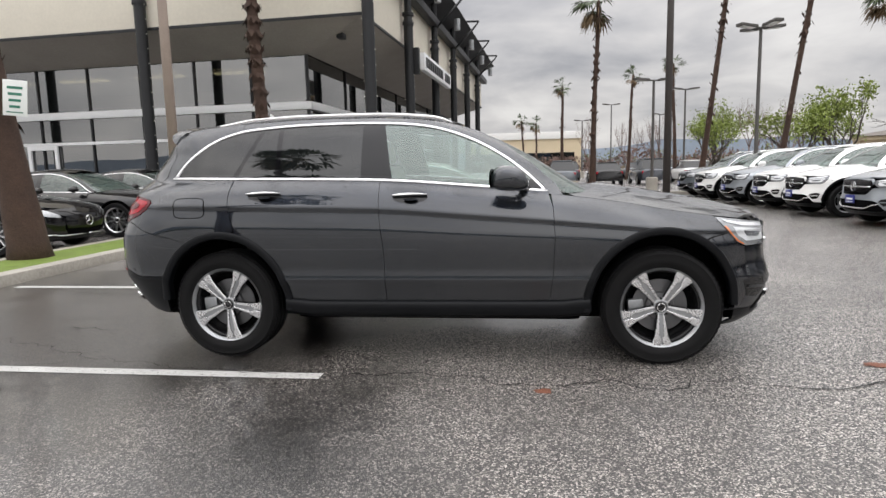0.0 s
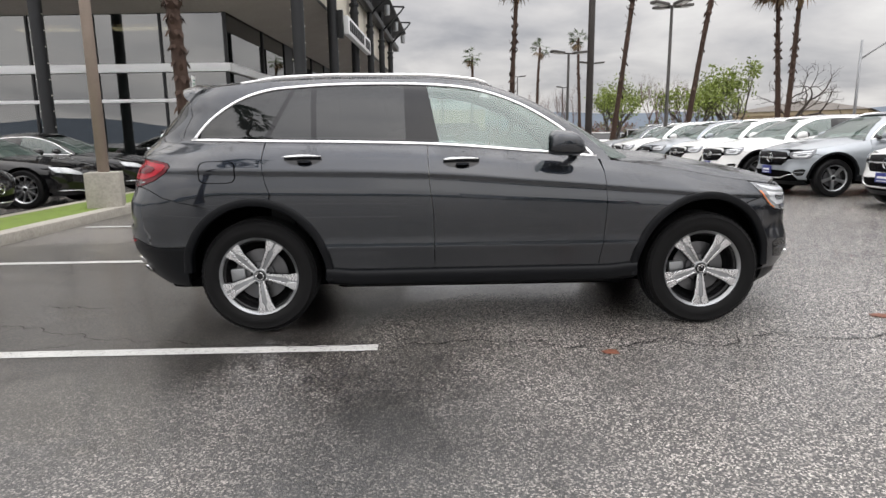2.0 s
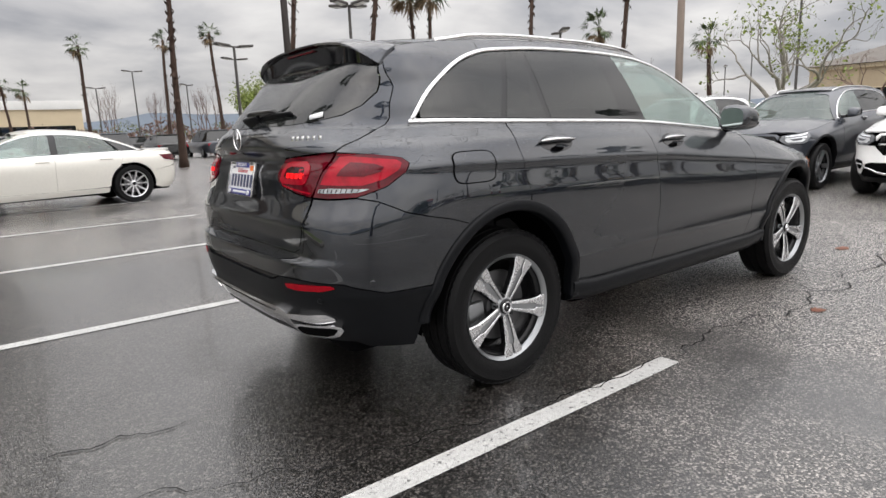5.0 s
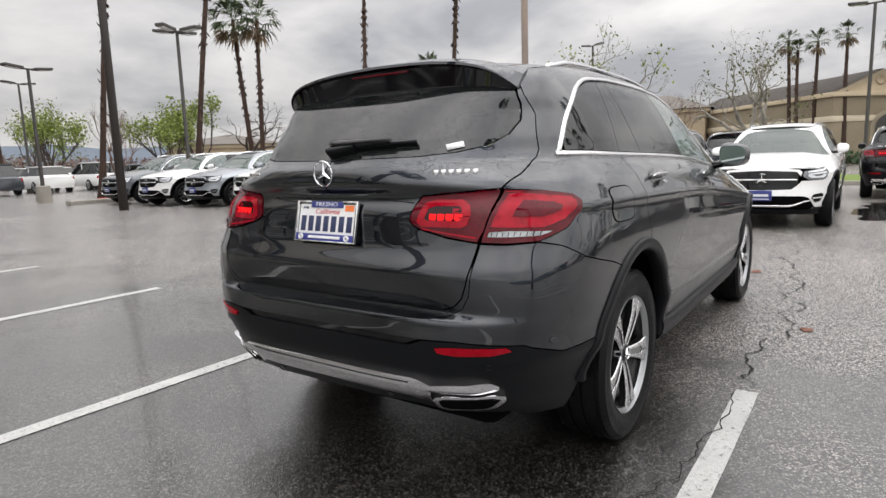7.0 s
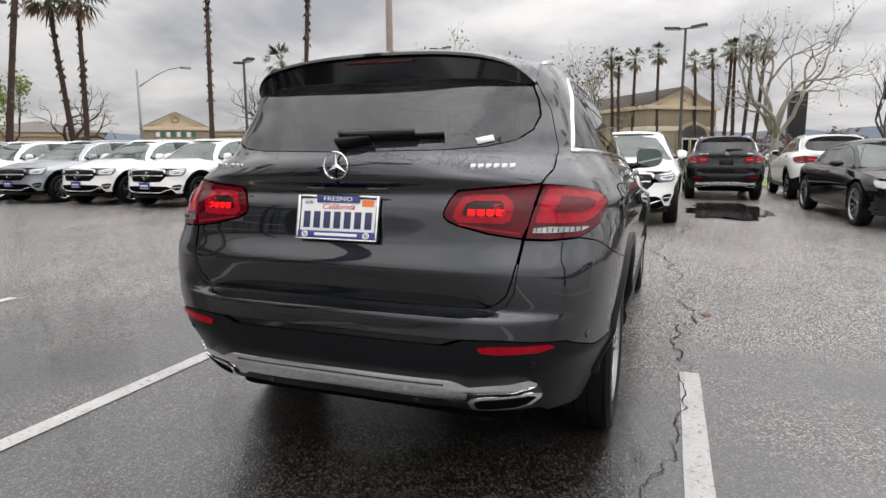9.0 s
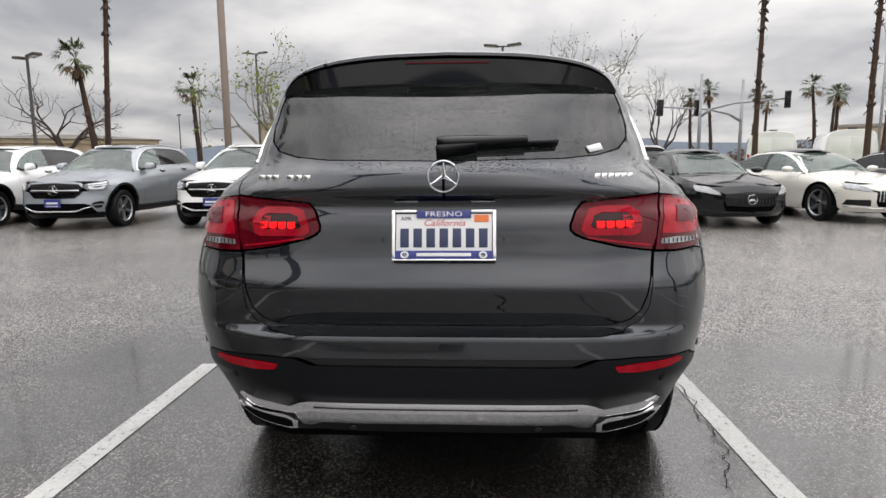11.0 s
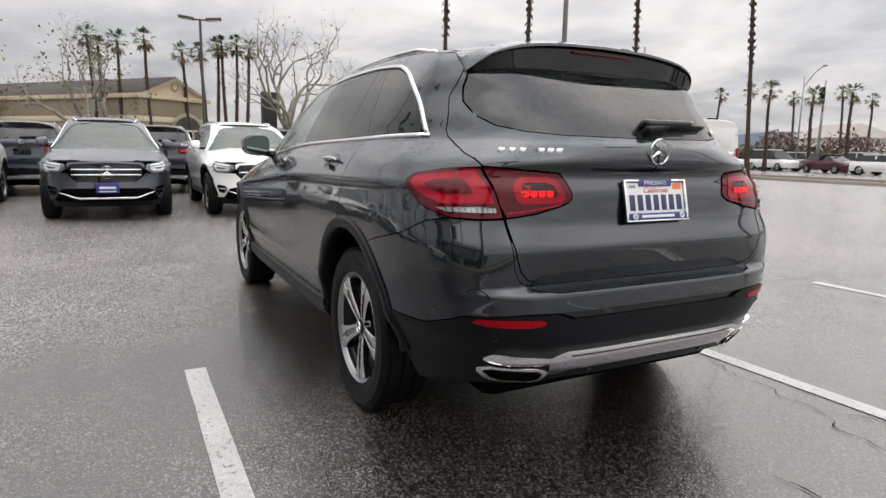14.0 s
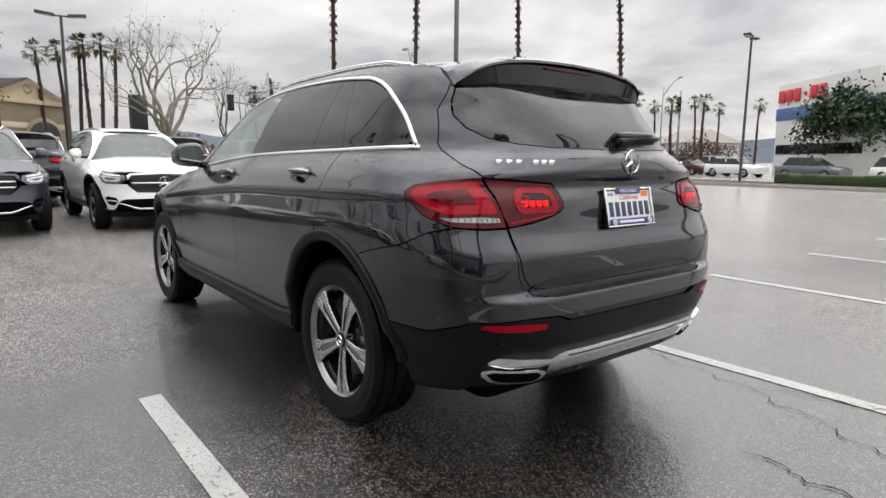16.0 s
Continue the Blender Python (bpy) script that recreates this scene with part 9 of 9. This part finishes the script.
sedan("sedan", "pearl white four-door coupe with black roof", PAINT_PEARL, pose(9.95, -7.62, 0, 0, 0, 190), "coupes facing the aisle", rims="five", rim_mat=RIM_GREY, face="bars")
sedan("sedan", "black four-door coupe with barred grille", PAINT_BLACK, pose(10.6, -10.73, 0, 0, 0, 190), "coupes facing the aisle", rims="five", rim_mat=RIM_DARK, face="bars")
for x, y, turn in ((26.4, -14.5, -22), (25.4, -17.3, -22), (20.48, -19.0, -40), (15.34, -17.66, -40), (13.75, -19.15, -37)):
    van("tall white panel van seen from behind", pose(x, y, 0, 0, 0, turn), "white panel vans")
rnd = random.Random(31)
coats = [PAINT_WHITE, PAINT_SILVER, PAINT_STEEL, PAINT_BLACK, PAINT_DARK, PAINT_WHITE]
for k in range(9):
    small_car("far parked car on the wet lot", coats[k % 6], pose(11.5 + 2.7 * k - 14, 36 + rnd.uniform(-0.3, 0.3), 0, 0, 0, 90 + rnd.uniform(-3, 3)), "far parked cars", 1.45 if k % 2 else 1.62)
for k in range(10):
    small_car("far parked car on the wet lot", coats[(k * 5 + 1) % 6], pose(-4 + 2.8 * k, 52 + rnd.uniform(-0.3, 0.3), 0, 0, 0, 90), "far parked cars", 1.45 if k % 3 else 1.65)
for x, y, coat, h in ((18.5, -44, PAINT_WHITE, 1.45), (13.0, -43.5, PAINT_STEEL, 1.5), (7.0, -42.5, PAINT_WHITE, 1.62), (23.2, -45.6, PAINT_MAROON, 1.42), (28.2, -46.2, PAINT_WHITE, 1.75), (23.5, -51, PAINT_WHITE, 1.62), (29, -48, PAINT_BLACK, 1.5), (31, -55, PAINT_WHITE, 1.62), (36, -50, PAINT_WHITE, 1.7), (41, -47, PAINT_DARK, 1.45)):
    small_car("car standing in the street beyond the median", coat, pose(x, y, 0, 0, 0, 165 + rnd.uniform(-4, 4)), "street cars", h)
small_car("white car parked beyond the dark suv", PAINT_WHITE, pose(22.5, 1.0, 0, 0, 0, 0), "far parked cars", 1.45)
small_car("black pickup-sized car before the shops", PAINT_BLACK, pose(30, 8.6, 0, 0, 0, 10), "far parked cars", 1.7)
